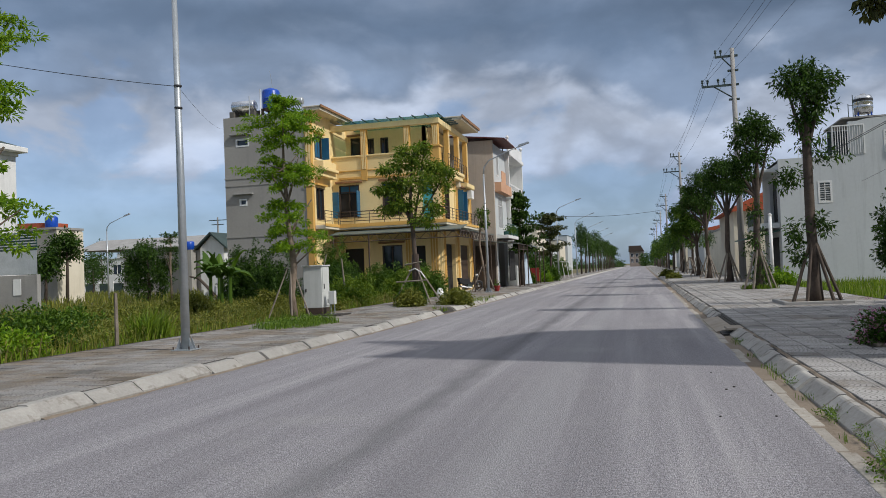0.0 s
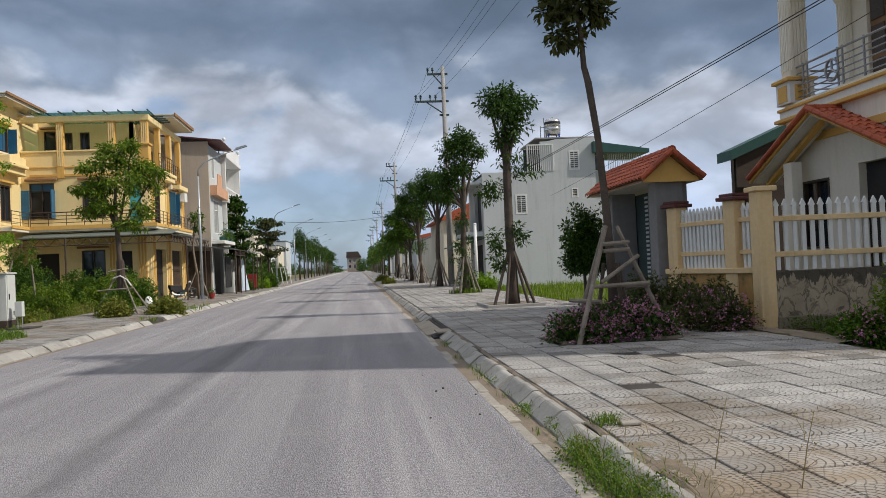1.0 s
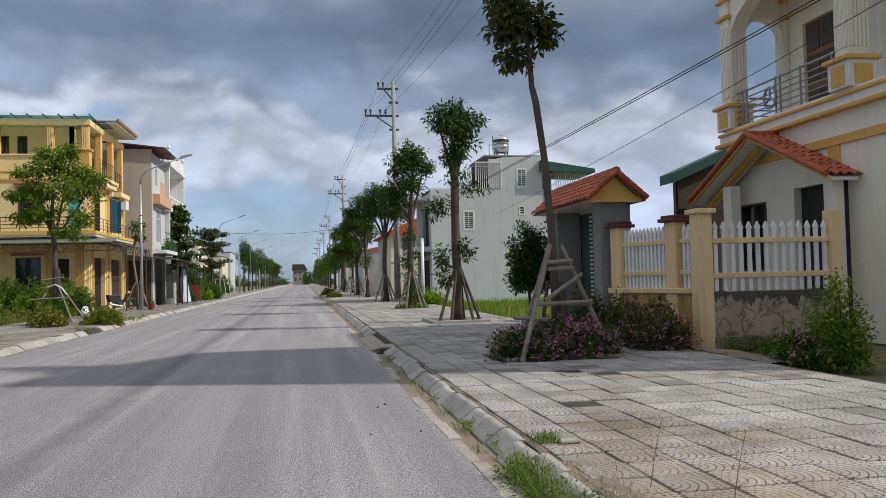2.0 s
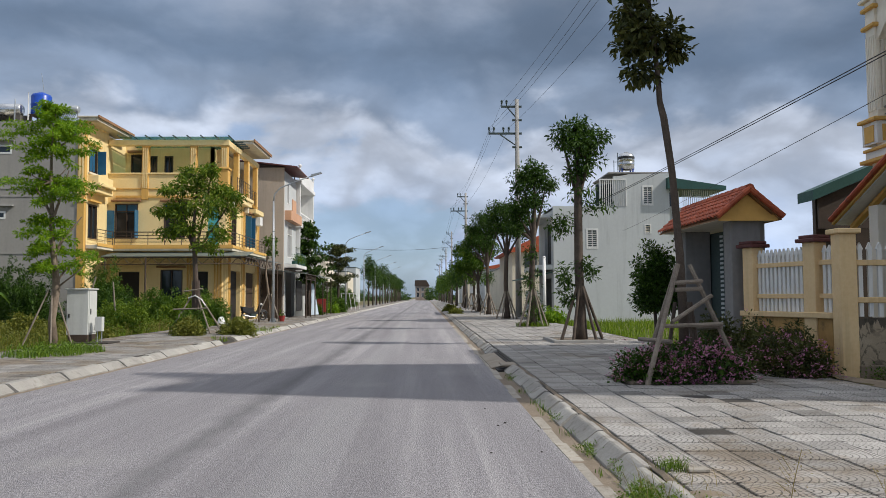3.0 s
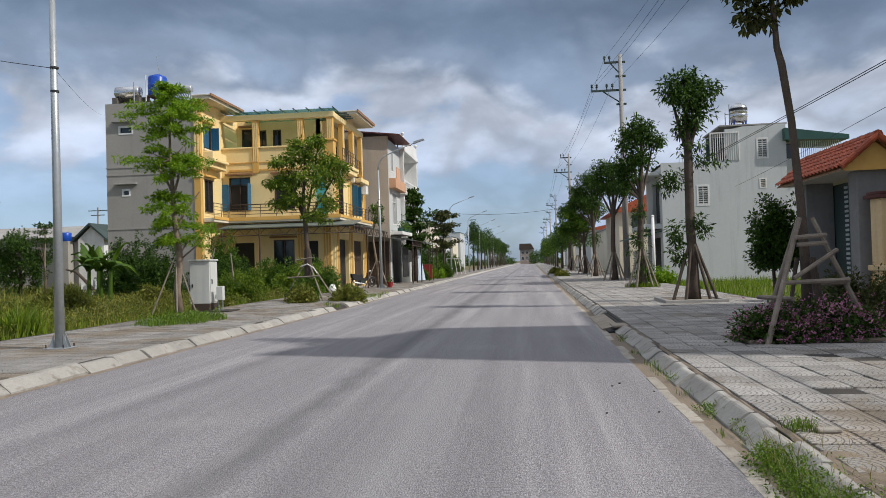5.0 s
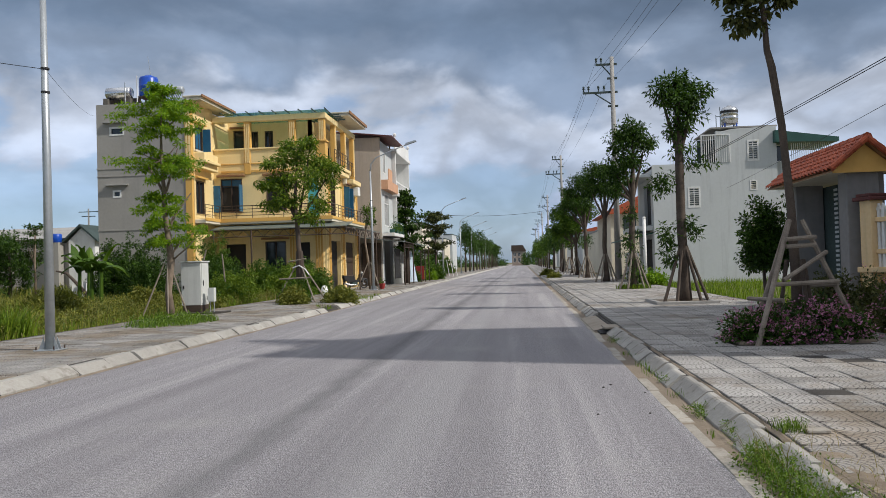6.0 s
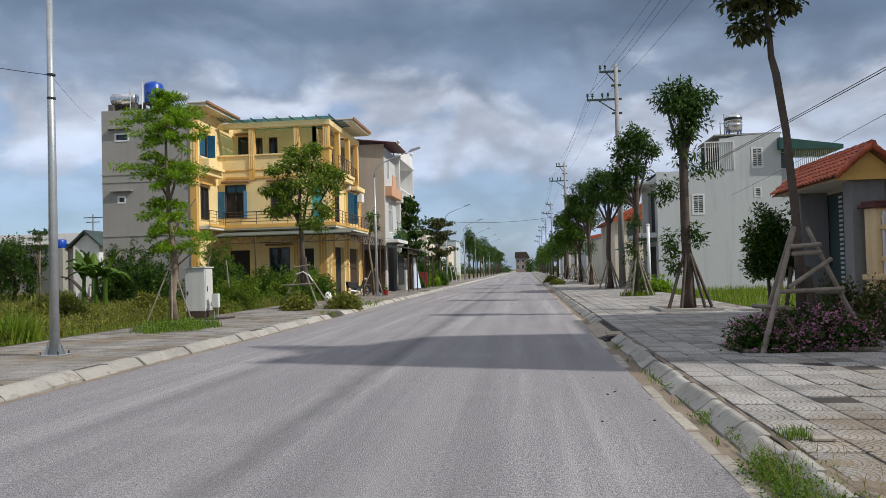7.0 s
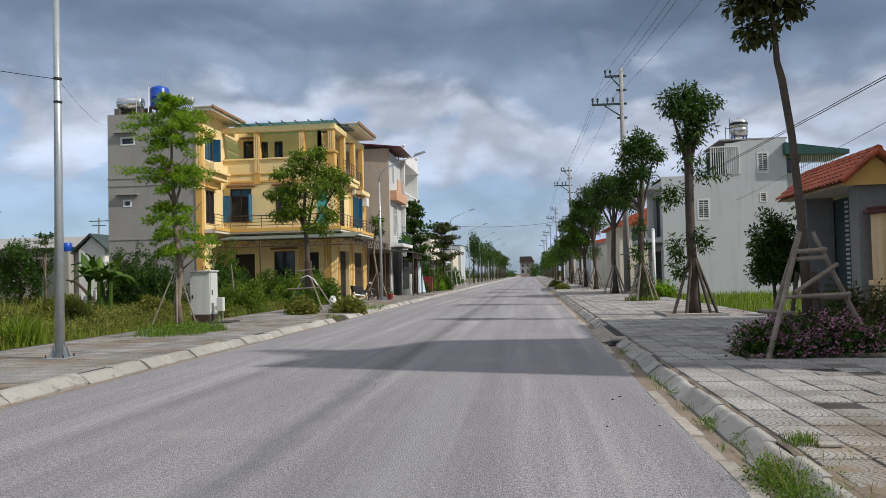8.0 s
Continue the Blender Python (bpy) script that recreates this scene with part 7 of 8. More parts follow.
wp = thing("white_post", (7.0, 47.0, 0.1), "slim white painted post at the pavement's back edge", "post")
part("shaft", tube(bmesh.new(), [(7.0, 47.0, 0.05), (7.0, 47.0, 3.9)], [0.1, 0.09], 10), M_WHITE, wp, "", True)
part("cap", lathe(bmesh.new(), 7.0, 47.0, [(0.11, 3.9), (0.11, 3.95), (0.03, 4.0)], 10), M_WHITE, wp)
lt = solo("loose_tile", boxes((2.2, 2.38, 6.66, 6.78, 0.155, 0.185), bevel=0.008), M_GUTTER, "loose broken paving tile lying on the pavement", "tile")




def dirt_strip(name, x0, x1, y0, y1, z, wander, label):
    """Soil washed against an edge: a thin sheet with ragged sides."""
    n = int((y1 - y0) / 0.12)
    v, f = [], []
    for i in range(n + 1):
        y = y0 + (y1 - y0) * i / n
        a = x0 + wander * noise.noise(Vector((y * 1.3, x0, 2.0))) + wander * 0.5 * noise.noise(Vector((y * 5.0, x0, 7.0)))
        b = x1 + wander * 0.7 * noise.noise(Vector((y * 1.7, x1, 4.0)))
        m = (a + b) / 2
        v += [(a, y, z - 0.004), (m, y, z + 0.012 + 0.01 * noise.noise(Vector((y * 3, 0, 0)))), (b, y, z - 0.004)]
    for i in range(n):
        f += [(3 * i, 3 * i + 1, 3 * i + 4, 3 * i + 3), (3 * i + 1, 3 * i + 2, 3 * i + 5, 3 * i + 4)]
    return mesh_stuff(name, v, f, M_SOIL, None, label, "soil", "", "stuff")


dirt_strip("gutter_soil", 1.57, 1.77, 3.0, 30, -0.012, 0.05, "brown soil washed along the gutter")
dirt_strip("kerb_soil", 1.965, 2.035, 3.0, 17.2, PAVE_Z - 0.012, 0.06, "brown soil caught behind the kerb stones")
dirt_strip("kerb_soil", -7.02, -6.9, 8.0, 45, 0.004, 0.07, "thin line of dark soil along the far kerb")
dirt_strip("kerb_soil", 1.88, 2.28, 3.0, 6.1, PAVE_Z - 0.008, 0.3, "sandy soil spilled over the near kerb and tiles")
dirt_strip("fence_soil", 7.3, 7.75, 11.5, 14.6, PAVE_Z + 0.004, 0.4, "bare earth where the pavement meets the plot")
for i in range(6):
    cx, cy, r = RNG.uniform(0.5, 1.4), RNG.uniform(8, 13), RNG.uniform(0.01, 0.018)
    solo("stone", lathe(bmesh.new(), cx, cy, [(r * 0.7, 0.0), (r, r * 0.4), (r * 0.5, r * 0.9)], 6), M_JOINT, "small dark stone lying on the road", "stone", "stones")


# ---- far houses ----
def simple_house(name, place, x0, x1, y0, y1, zt, wall, label, roof=None, ridge=None, wins=()):
    h = thing(name, place, label, "house", "far houses")
    holes = [(a, b, c, d) for a, b, c, d in wins]
    part("wall", wall_with_holes(bmesh.new(), "y", y0, 0.25, x0, x1, 0, zt, holes), wall, h)
    part("wall", boxes((x0, x0 + 0.25, y0 + 0.26, y1, 0, zt), (x1 - 0.25, x1, y0 + 0.26, y1, 0, zt), (x0 + 0.26, x1 - 0.26, y1 - 0.25, y1, 0, zt)), wall, h)
    for w in wins:
        window(h, "y", y0, *w, -1, M_WHITE, M_WIN, 1, 0.1, None, None, 0.08)
    if ridge:
        part("roof", prism(bmesh.new(), [(x0 - 0.5, zt - 0.1), (x1 + 0.5, zt - 0.1), (x1 + 0.5, zt + 0.05), ((x0 + x1) / 2, ridge), (x0 - 0.5, zt + 0.05)], "y", y0 - 0.4, y1 + 0.4), roof, h)
    else:
        part("roof", boxes((x0 - 0.1, x1 + 0.1, y0 - 0.1, y1 + 0.1, zt, zt + 0.2)), roof or M_CONC, h)
    return h


def left_white_house():
    h = simple_house("white_house", (-38, 34, 0), -44, -34.1, 27, 38, 9.0, M_WHITE, "white two-storey house behind a green metal gate", M_WHITE, None, [])
    part("eave", boxes((-44.6, -33.5, 26.4, 38.3, 9.2, 9.5), bevel=0.03), M_WHITE, h)
    part("roof_cap", prism(bmesh.new(), [(-44.5, 9.5), (-33.6, 9.5), (-39, 11.2)], "y", 26.5, 38.2), M_SLATE, h)
    window(h, "x", -34.1, 34.8, 36.2, 5.4, 8.0, 1, M_BROWN, M_WIN, 1, 0.05)
    f = thing("yard_wall", (-35, 33.5, 0), "grey yard wall with a green metal panel on top", "wall")
    part("wall", boxes((-42, -28.9, 33.4, 33.65, 0, 2.2), bevel=0.02), M_CONC, f)
    part("green_panel", boxes((-42, -31.5, 33.45, 33.5, 2.22, 4.3)), M_DGREEN, f)
    part("louvre_panel", boxes((-31.45, -28.95, 33.45, 33.48, 2.22, 3.4)), M_GALV, f)
    part("backing", boxes((-31.45, -28.95, 33.49, 33.52, 3.41, 4.3)), M_DGREEN, f)
    for k in range(6):
        part("slat", boxes((-31.45, -28.95, 33.43, 33.47, 3.5 + k * 0.14, 3.56 + k * 0.14)), M_GALV, f)
    for x in (-31.8, -30.3):
        part("notice", boxes((x, x + 0.45, 33.37, 33.398, 1.2, 2.0)), M_WHITE, f, "pale paper notice")
    return h


left_white_house()
hr = simple_house("grey_shed_house", (-54, 61, 0), -64, -49.8, 60, 63.4, 6.6, M_GREYW, "grey house with a pale end wall and a red roof", M_CONC)
part("end_wall", boxes((-49.79, -49.7, 60, 63.4, 0, 6.5)), M_CREAM, hr)
part("red_roof", prism(bmesh.new(), [(-64, 6.82), (-51.2, 6.82), (-51.2, 7.3), (-63, 7.6)], "y", 61, 63.3), M_TERRA, hr)
part("blue_tank", lathe(bmesh.new(), -50.9, 60.8, [(0.5, 6.8), (0.55, 6.9), (0.55, 7.7), (0.4, 7.85)], 14), M_TANKB, hr, "blue water tank", True)
h3 = thing("white_gable_house", (-46, 80, 0), "grey house with a white gable and a slate roof", "house", "far houses")
part("wall", boxes((-56, -46.2, 78, 86, 0, 5.4)), M_GREYW, h3)
part("front_wall", prism(bmesh.new(), [(-46.2, 0), (-43.4, 0), (-43.4, 5.1), (-44.8, 6.4), (-46.2, 5.1)], "y", 77.6, 84), M_WHITE, h3, "white gable wall")
part("roof", prism(bmesh.new(), [(-46.7, 4.9), (-44.8, 6.5), (-42.9, 4.9), (-42.9, 5.1), (-44.8, 6.75), (-46.7, 5.1)], "y", 77.2, 86), M_SLATE, h3)
part("roof", prism(bmesh.new(), [(78 - 0.3, 5.4), (82, 6.75), (86.3, 5.4)], "x", -62, -45.6), M_CONC, h3)
part("blue_tank", lathe(bmesh.new(), -47.4, 77.4, [(0.5, 4.95), (0.55, 5.0), (0.55, 5.75), (0.45, 5.85)], 12), M_TANKB, h3, "blue water tank", True)
part("tank_stand", boxes((-47.9, -46.9, 76.9, 77.95, 0, 4.95)), M_GREYW, h3)
simple_house("white_house", (-127, 182, 0), -131, -124, 180, 190, 9.2, M_WHITE, "far white house of three storeys", M_CONC, None, [(-130, -128.5, 6.2, 8.2), (-127, -125.4, 6.2, 8.2), (-130, -128.5, 2.8, 4.8)])
simple_house("white_house", (-103, 142, 0), -110, -99, 140, 150, 6.5, M_WHITE, "far white house with dark windows", M_CONC, None, [(-108, -106, 3.5, 5.5), (-103, -101, 3.5, 5.5)])
fw = thing("low_fence", (-88, 112, 0), "far low white fence with dark bars", "fence")
for k in range(9):
    part("pier", boxes((-98 + k * 2.6, -97.3 + k * 2.6, 111, 111.3, 0, 2.0)), M_WHITE, fw)
part("bar_panel", boxes((-97.3, -76, 111.1, 111.2, 0.3, 1.7)), M_SLATE, fw)
for i, (x, y, t_, l_, r_) in enumerate(((-61, 90, 6.6, 1.0, 2.5), (-57.6, 91, 7.6, 4.8, 1.1), (-89, 118, 8.6, 2.5, 2.6), (-47.6, 58.5, 6.3, 3.6, 1.3), (-48.5, 57, 4.8, 2.2, 1.2), (-80, 104, 5.5, 1.2, 2.2), (-95, 122, 6, 1.2, 3), (-70, 112, 5.5, 1.0, 2.6), (-112, 150, 8, 1.5, 4), (-38, 80, 6, 1.5, 2.6))):
    rg = np.random.default_rng(300 + i)
    tree("field_tree", (x, y, -0.04), [(0, 0, 0), (0.1, 0, l_), (0, 0, t_ - 0.6)], [0.16, 0.11, 0.03], blob(rg, 70, (0, 0, (t_ + l_) / 2), (r_, r_, (t_ - l_) / 2)), 0.45, 28, 0.3, M_LEAF_C, M_BARKD, "dark green tree at the far side of the field", "field trees", 0.25, 0.5, 310 + i, False)
rg = np.random.default_rng(360)
tree("field_tree", (-30.6, 45, -0.04), [(0, 0, 0), (0.1, 0, 1.2), (0, 0, 3.6)], [0.14, 0.11, 0.03], blob(rg, 150, (0, 0, 2.5), (1.6, 1.6, 1.75)), 0.34, 60, 0.18, M_LEAF_C, M_BARKD, "round dense tree in the field", "field trees", 0.25, 0.45, 361, False)
tree("field_tree", (-28.9, 45, -0.04), [(0, 0, 0), (-0.05, 0, 2.2), (0.05, 0, 4.4)], [0.08, 0.06, 0.02], np.concatenate([blob(rg, 9, (0, 0, z), (q, q, 0.08), 0.2) for z, q in ((3.7, 0.7), (4.15, 0.85), (4.55, 0.5))]), 0.22, 26, 0.15, M_LEAF_C, M_BARK, "slim pale-stemmed tree with a flat layered crown", "field trees", 0.1, 0.4, 362, True, (), 0.5)
solo("fallen_branch", tube(bmesh.new(), [(-27.6, 45, 1.85), (-26.9, 44.9, 1.7), (-26.1, 44.6, 1.1), (-25.0, 44.4, 0.0)], [0.05, 0.08, 0.1, 0.12], 7), M_BARKD, "dark fallen branch lying bent in the field", "branch")
sb = thing("scrap_heap", (-25.9, 44.8, 0), "white crumpled sheets heaped in the field", "scrap")
for k in range(4):
    bm = bmesh.new()
    cs = [[bm.verts.new((-26.6 + k * 0.4 + 0.25 * i, 44.9 + 0.1 * k + 0.12 * math.sin(i * 2 + k), 0.25 + 0.28 * j + 0.18 * math.sin(i * 1.9 + k * 2 + j))) for j in range(4)] for i in range(4)]
    for i in range(3):
        for j in range(3):
            bm.faces.new((cs[i][j], cs[i + 1][j], cs[i + 1][j + 1], cs[i][j + 1]))
    part("sheet", bm, M_WHITE, sb)
py = thing("far_pylon", (-85, 150, 0), "far power pole with a crossarm above the roofs", "power pole")
part("mast", tube(bmesh.new(), [(-85, 150, 0), (-85, 150, 14.6)], [0.25, 0.15], 6), M_CONC, py)
part("crossarm", boxes((-87, -83, 149.9, 150.1, 13.9, 14.05), (-86.4, -83.6, 149.9, 150.1, 13.0, 13.15)), M_SLATE, py)

# houses further along both sides
hb = simple_house("red_roof_house", (11, 75, 0), 7.6, 16, 70, 82, 5.6, M_CREAM, "cream house with an orange tiled roof and a blue front", M_TERRA, 7.8)
simple_house("brick_house", (-1, 385, 0), -5.0, 1.4, 380, 395, 6.6, mat("weathered_brick", (0.34, 0.28, 0.23), (0.24, 0.19, 0.16), 1, 8, 0.9, 0.1), "unfinished brick house that closes the street's end", M_CONC, None, [(-4.4, -3.2, 4.4, 6.0), (-2.2, -1.0, 4.4, 6.0), (0.0, 1.0, 4.4, 6.0), (-4.4, -3.2, 1.6, 3.6), (-2.2, -1.0, 1.6, 3.6), (0.0, 1.0, 1.6, 3.6)])
bpr = prism(bmesh.new(), [(-5.4, 6.8), (1.8, 6.8), (0.2, 9.6), (-5.2, 9.6)], "y", 379.5, 392)
part("roof_cap", bpr, M_BROWN, bpy.data.objects["brick_house"])
sh = simple_house("open_shelter", (-14, 100, 0), -24, -12.5, 88, 104, 3.2, M_GREYW, "low grey shed with a blue-grey roof", M_SLATE, 5.0)
for i in range(6):
    simple_house("far_house", (-28, 125 + i * 24, 0), -34, -21, 120 + i * 24, 136 + i * 24, 6.5 + (i % 3) * 2, (M_GREYW, M_GREYW, M_CREAM, M_PALE, M_CREAM, M_PALE)[i], "far street house half hidden by trees", M_SLATE, None, [(-32, -30, 4, 6), (-26, -24, 4, 6)])
for i in range(6):
    simple_house("far_house", (14, 100 + i * 26, 0), 9, 20, 96 + i * 26, 112 + i * 26, 5.0 + (i % 2), (M_CREAM, M_PALE, M_WHITE)[i % 3], "far street house half hidden by trees", M_TERRA if i % 2 else M_CONC, 7.2 if i % 2 else None)


rg = np.random.default_rng(400)
fx = np.concatenate([rg.uniform(-90, -7.5, 420), rg.uniform(0.3, 70, 380)])
fy = rg.uniform(345, 376, len(fx))
mesh_stuff("far_woods", *leaves(rg, np.stack([fx, fy, rg.random(len(fx)) * (3.6 + 1.6 * np.sin(fx * 0.35) + np.sin(fx * 0.9))], 1), 1.3, 26, 0.9, 0.2, 0.5), M_LEAF_C, None, "dark low woods closing the view beyond the street", "woods", "", "stuff")


# ---- motorbike and bits before the shops ----
def motorbike():
    x, y, z = -10.95, 51.5, 0.17
    m = thing("motorbike", (x, y, z), "black step-through motorbike parked on its stand", "motorbike")
    for dx in (-0.6, 0.6):
        w = part("wheel", tube(bmesh.new(), [(x + dx, y - 0.06, z + 0.3), (x + dx, y + 0.06, z + 0.3)], 0.05, 10), M_STEEL, m)
        bm = bmesh.new()
        for k in range(16):
            a, b = k * math.tau / 16, (k + 1) * math.tau / 16
            tube(bm, [(x + dx + 0.26 * math.cos(a), y, z + 0.3 + 0.26 * math.sin(a)), (x + dx + 0.26 * math.cos(b), y, z + 0.3 + 0.26 * math.sin(b))], 0.045, 6)
        part("tyre", bm, M_CABLE, w)
        bm = bmesh.new()
        for k in range(8):
            a = k * math.tau / 8
            tube(bm, [(x + dx, y, z + 0.3), (x + dx + 0.24 * math.cos(a), y, z + 0.3 + 0.24 * math.sin(a))], 0.008, 4)
        part("rim", bm, M_STEEL, w)
    part("body", prism(bmesh.new(), [(x - 0.7, z + 0.72), (x - 0.25, z + 0.45), (x + 0.2, z + 0.4), (x + 0.42, z + 0.85), (x + 0.5, z + 1.0), (x + 0.36, z + 0.95), (x + 0.15, z + 0.55), (x - 0.2, z + 0.62), (x - 0.3, z + 0.78), (x - 0.75, z + 0.85)], "y", y - 0.12, y + 0.12), M_CABLE, m)
    part("seat", boxes((x - 0.72, x - 0.1, y - 0.13, y + 0.13, z + 0.78, z + 0.88), bevel=0.03), M_BROWN, m)
    part("handlebar", tube(bmesh.new(), [(x + 0.38, y - 0.33, z + 1.02), (x + 0.45, y, z + 0.98), (x + 0.38, y + 0.33, z + 1.02)], 0.018, 6), M_STEEL, m)
    part("fork", tube(bmesh.new(), [(x + 0.45, y, z + 0.95), (x + 0.6, y, z + 0.3)], 0.035, 6), M_STEEL, m)
    part("tail", prism(bmesh.new(), [(x - 0.9, z + 0.9), (x - 0.85, z + 0.62), (x - 0.45, z + 0.42), (x - 0.1, z + 0.5), (x - 0.12, z + 0.78)], "y", y - 0.15, y + 0.15), M_CABLE, m)
    part("engine", boxes((x - 0.3, x + 0.12, y - 0.12, y + 0.12, z + 0.2, z + 0.48), bevel=0.04), M_SLATE, m)
    part("exhaust", tube(bmesh.new(), [(x + 0.0, y - 0.16, z + 0.24), (x - 0.4, y - 0.18, z + 0.26), (x - 0.85, y - 0.18, z + 0.36)], [0.025, 0.045, 0.055], 8), M_STEEL, m)
    for dx in (-0.6, 0.6):
        bm = bmesh.new()
        tube(bm, [(x + dx + 0.34 * math.cos(a), y, z + 0.3 + 0.34 * math.sin(a)) for a in (0.5, 1.0, 1.5, 2.0, 2.5)], 0.06, 6)
        part("mudguard", bm, M_CABLE, m)
    part("headlight", lathe(bmesh.new(), x + 0.47, y, [(0.05, z + 0.92), (0.09, z + 0.97), (0.09, z + 1.06), (0.04, z + 1.1)], 10), M_WHITE, m)
    part("front_fairing", boxes((x + 0.3, x + 0.46, y - 0.2, y + 0.2, z + 0.4, z + 0.95), bevel=0.05), M_CABLE, m)
    m.rotation_euler = (0, 0, radians(38))


motorbike()
tp = thing("tarpaulin", (-9.6, 66.5, 0.15), "pale blue tarpaulin hung beside a shop front", "tarpaulin")
bm = bmesh.new()
cols_ = [[bm.verts.new((-9.4 + 0.06 * math.sin(i * 1.7) + 0.5 * (1 - j / 6) * (i / 10), 65.2 + i * 0.22, 0.2 + j * 0.42)) for j in range(7)] for i in range(11)]
for i in range(10):
    for j in range(6):
        bm.faces.new((cols_[i][j], cols_[i + 1][j], cols_[i + 1][j + 1], cols_[i][j + 1]))
part("sheet", bm, mat("pale_blue_sheet", (0.55, 0.64, 0.72), (0.44, 0.53, 0.62), 2, 15, 0.6, 0.05), tp, "", True)
bx = thing("steel_locker", (-9.9, 63.5, 0.15), "pale grey steel cabinet standing on the pavement", "cabinet")
part("body", boxes((-10.6, -9.6, 63.2, 63.9, 0.15, 1.75), bevel=0.02), M_CAB, bx)
M_RED = mat("faded_red_board", (0.36, 0.04, 0.035), (0.28, 0.035, 0.03), 1.5, 12, 0.6, 0.05)
rb = thing("red_board", (-9.0, 70.5, 0.15), "faded red board leaning by the pavement", "board")
part("panel", boxes((-9.5, -8.75, 70.4, 70.5, 0.3, 1.5), bevel=0.01), M_RED, rb)
for x_ in (-9.45, -8.9):
    part("foot", boxes((x_, x_ + 0.1, 70.3, 70.6, 0.12, 0.35)), M_BROWN, rb)
# sapling and its stakes by the lamp post
rg = np.random.default_rng(410)
c = np.concatenate([blob(rg, 12, (0.05, 0, 5.0), (0.5, 0.5, 0.35), 0.3), blob(rg, 7, (-0.1, 0, 4.4), (0.35, 0.35, 0.3), 0.3)])
tree("street_tree", (-9.75, 50.3, 0.15), [(0, 0, 0), (-0.05, 0, 1.5), (-0.25, 0, 3.0), (-0.15, 0, 4.2), (0, 0, 5.1)], [0.09, 0.08, 0.065, 0.05, 0.02], c, 0.25, 26, 0.19, M_LEAF_B, M_BARK, "young bent street tree with a small pale crown", "street trees", 0.3, 0.4, 411)
stakes((-9.75, 50.3, 0.15), [(-0.8, -0.3), (0.7, -0.5), (0.5, 0.7)], 1.7, 0.04, "thin stakes leaning on a young street tree")
# plants and oddments past the shops
for i, (x, y, sx, sz, m) in enumerate(((-9.3, 68.3, 0.5, 0.75, M_LEAF_B), (-10.6, 67.8, 0.6, 1.1, M_LEAF_C), (-9.0, 74.5, 0.9, 0.95, M_LEAF_A), (-8.7, 79.0, 1.0, 1.35, M_LEAF_B), (-9.9, 81.5, 1.2, 1.5, M_LEAF_B), (-11.2, 77, 1.3, 2.2, M_LEAF_C), (-11.8, 84, 1.6, 2.9, M_LEAF_C),
                                       (-12.4, 90, 1.7, 3.2, M_LEAF_C), (-11.2, 96, 1.3, 2.0, M_LEAF_B), (-12.6, 106, 1.8, 2.8, M_LEAF_C), (-12.8, 114, 2.0, 3.4, M_LEAF_C), (-12.4, 124, 1.8, 2.6, M_LEAF_B), (6.9, 47.6, 0.6, 0.8, M_LEAF_A), (7.2, 44.5, 0.5, 0.6, M_LEAF_A), (2.6, 70.0, 0.5, 0.35, M_WEED), (2.5, 84.0, 0.7, 0.6, M_WEED))):
    shrub("pavement_bush", (x, y, 0.13), (sx, sx, sz), int(40 + 50 * sx * sz), 36, 0.2, m, "leafy bush growing beside the pavement", 420 + i)
sf = thing("drying_rack", (-9.4, 98, 0.15), "white steel drying racks standing by the pavement", "rack")
for k in range(3):
    x_, y_ = -10.0 + k * 0.45, 97.5 + k * 0.5
    part("rack_bar", tube(bmesh.new(), [(x_, y_, 0.12), (x_ - 0.3, y_, 2.1), (x_ + 0.7, y_, 2.1), (x_ + 1.0, y_, 0.12)], 0.035, 6), M_WHITE, sf)
rl = thing("low_railing", (-10.8, 101, 0.15), "dull green bar railing along the plot", "railing")
for k in range(24):
    part("bar", tube(bmesh.new(), [(-10.9, 94 + k * 0.7, 0.12), (-10.9, 94 + k * 0.7, 1.5)], 0.03, 5), M_SLATE, rl)
part("rail", boxes((-10.93, -10.87, 94, 110.2, 1.45, 1.52), (-10.93, -10.87, 94, 110.2, 0.4, 0.46)), M_SLATE, rl)
pt = thing("potted_plant", (-8.9, 49.9, 0.15), "small plant in a red and white pot by the lamp post", "plant")
part("pot", lathe(bmesh.new(), -8.9, 49.9, [(0.12, 0.14), (0.2, 0.45), (0.21, 0.5)], 12), M_RED, pt)
mesh_stuff("foliage", *leaves(np.random.default_rng(5), [(-8.9, 49.9, 0.65)], 0.2, 60, 0.14), M_LEAF_B, pt)
bg = thing("white_sack", (-10.2, 40.3, 0.1), "white plastic sack standing among bushes", "sack")
part("sack", lathe(bmesh.new(), -10.2, 40.3, [(0.14, 0.1), (0.2, 0.18), (0.2, 0.42), (0.14, 0.6), (0.06, 0.68)], 10), M_WHITE, bg, "", True)
for i, (x, y, h, l) in enumerate(((-12.37, 16.83, 1.35, 0.0), (-15.2, 15.2, 1.3, 0.35), (-14.5, 38, 2.4, 0.2), (-15.6, 36.5, 2.6, -0.7))):
    solo("dead_stick", tube(bmesh.new(), [(x, y, -0.1), (x - l * 0.5, y, h * 0.5), (x - l, y, h)], [0.05, 0.045, 0.035], 6), M_STAKE, "bare wooden stick standing in the weeds", "stick", "sticks")


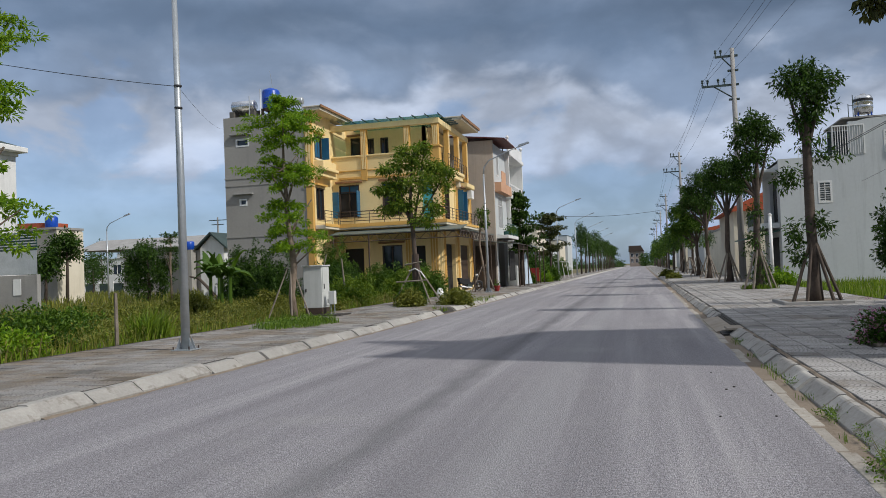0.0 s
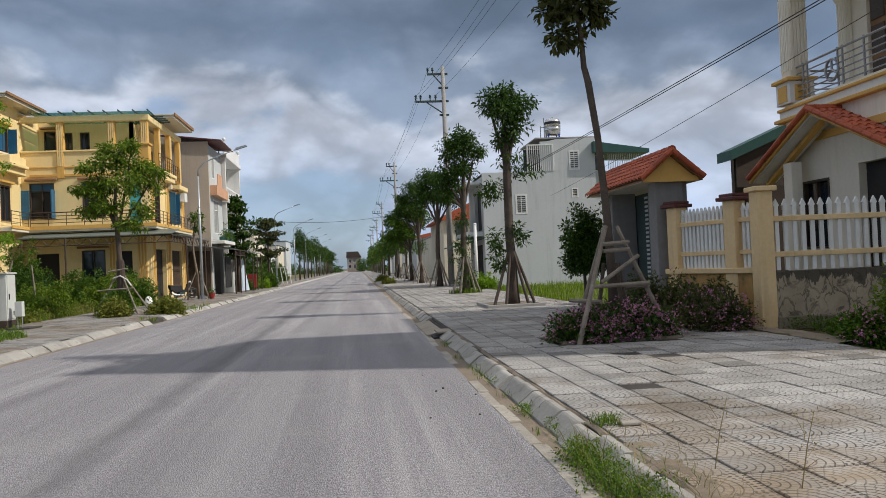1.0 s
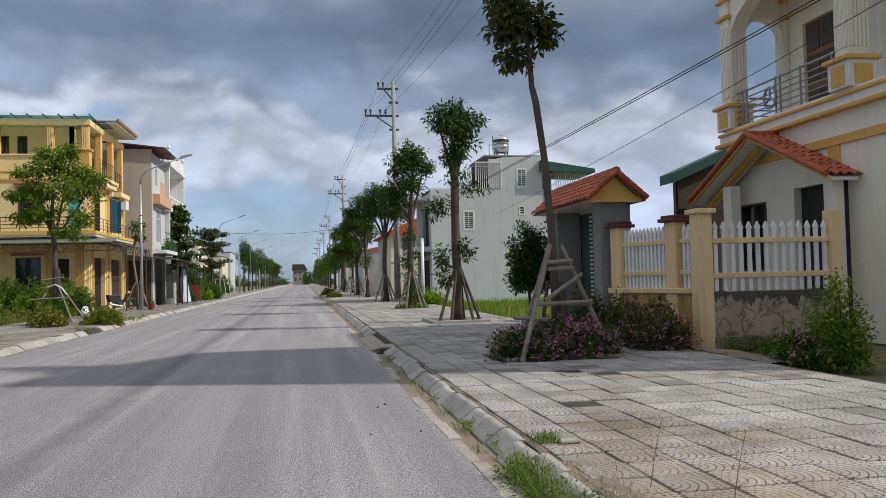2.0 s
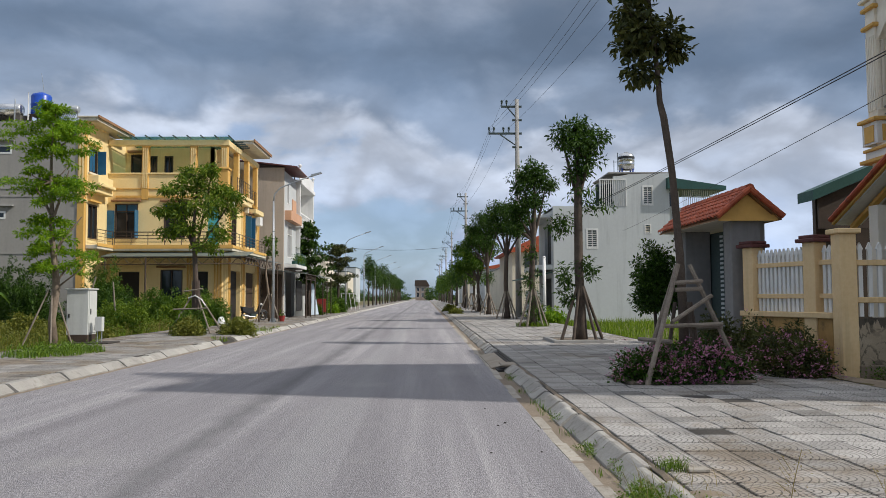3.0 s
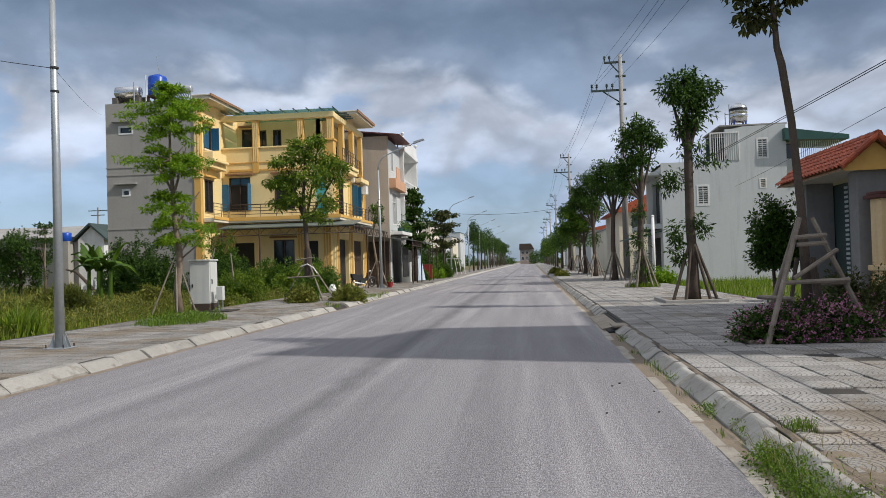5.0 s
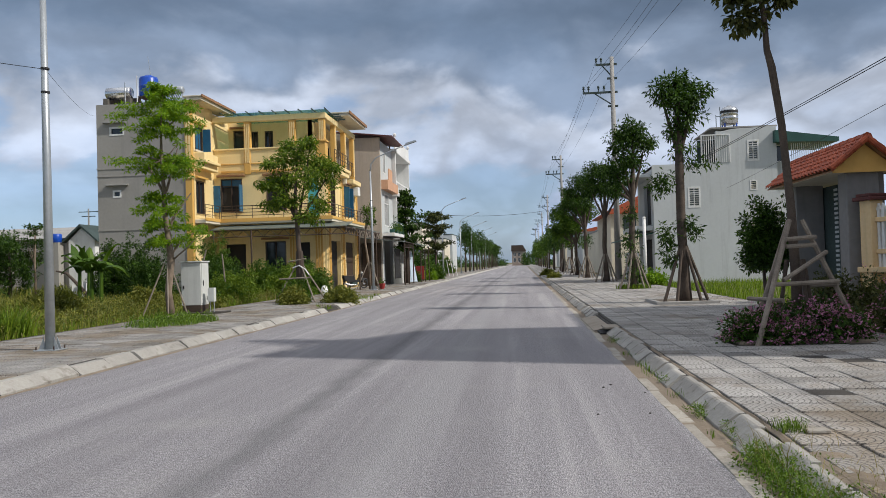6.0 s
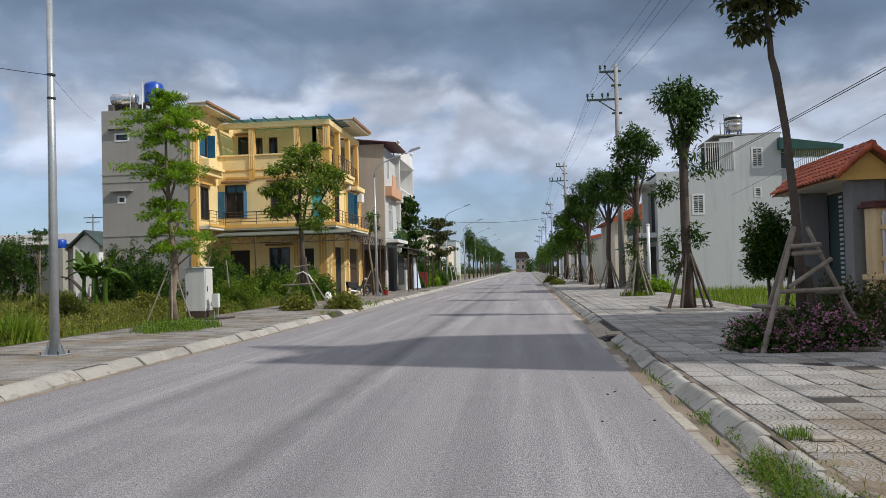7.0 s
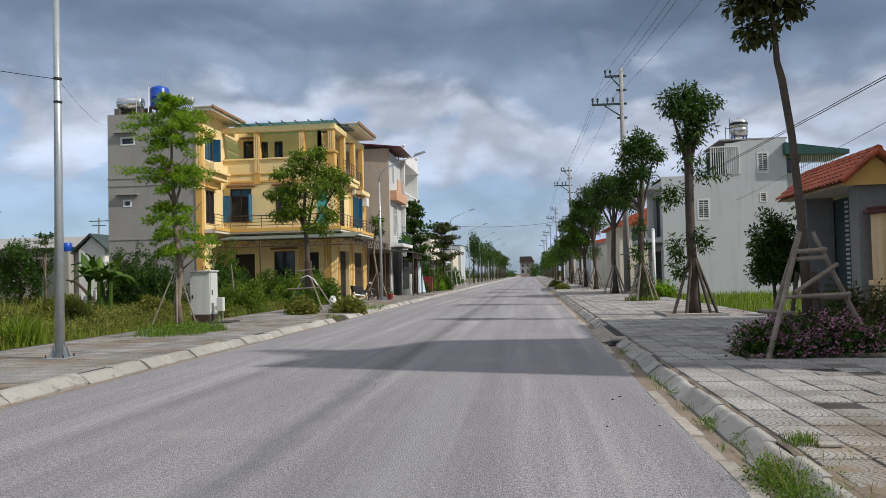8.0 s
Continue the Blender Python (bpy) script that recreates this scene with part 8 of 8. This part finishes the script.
# ---- paving tiles ----
def paving():
    g, gx = 0.009, 0.0065
    bm = bmesh.new()
    box(bm, gx, TILE - gx, g, TILE - g, -0.04, 0.0, 0.0)
    top = [e for e in bm.edges if all(v.co.z > -0.01 for v in e.verts)]
    bmesh.ops.bevel(bm, geom=top, offset=0.006, segments=1, affect="EDGES")
    me = bpy.data.meshes.new("paving_tile")
    bm.to_mesh(me)
    bm.free()
    me.materials.append(M_TILE)
    tv, tf = np.array([v.co for v in me.vertices]), [tuple(p.vertices) for p in me.polygons]

    def grid(x0, x1, y0, y1, base):
        i0, i1, j0, j1 = math.ceil((x0 - base) / TILE), math.floor((x1 - base) / TILE), math.ceil((y0 - 0.31) / TILE), math.floor((y1 - 0.31) / TILE)
        return [(base + i * TILE, 0.31 + j * TILE) for j in range(j0, j1) for i in range(i0, i1)]
    rg = np.random.default_rng(9)
    cells = grid(2.0, 7.4, 3.0, 60, 2.465)
    beds = lambda x, y: (3.3 < x < 5.4 and 13.2 < y < 14.7) or (4.0 < x < 5.75 and 25.1 < y < 27.3)
    cells = [c for c in cells if not beds(*c)]
    near = [c for c in cells if c[1] < 14.5 and c[0] < 6.6][:296]
    taken = set(near)
    for x, y in near:
        ob = new("paving_tile", me)
        ob.parent = PAVE_R
        ob.location = (x, y, PAVE_Z + rg.uniform(-0.006, 0.006) - (0.01 if rg.random() < 0.03 else 0))
        ob.rotation_euler = (rg.uniform(-0.01, 0.01), rg.uniform(-0.01, 0.01), rg.uniform(-0.006, 0.006))
    for parent, cs in ((PAVE_R, [c for c in cells if c not in taken]), (PAVE_L, grid(-12.0, -7.25, 6, 60, 2.465))):
        vf = [(tv + np.array([x, y, PAVE_Z + rg.uniform(-0.006, 0.006)]), tf) for x, y in cs]
        ob = mesh_stuff("tile_field", *join(*vf), M_TILE if parent is PAVE_R else M_TILE2, parent)
        ob["kind"] = "stuff"
    # the pavements go on beyond
    for parent, x0, x1 in ((PAVE_R, 2.02, 7.28), (PAVE_L, -11.9, -7.32)):
        part("far_tiles", boxes((x0, x1, 60.2, 600, PAVE_Z - 0.014, PAVE_Z)), M_TILE if x0 > 0 else M_TILE2, parent)
        part("near_tiles", boxes((x0, x1, -58, 3.31 if x0 > 0 else 6.32, PAVE_Z - 0.014, PAVE_Z)), M_TILE, parent)


paving()
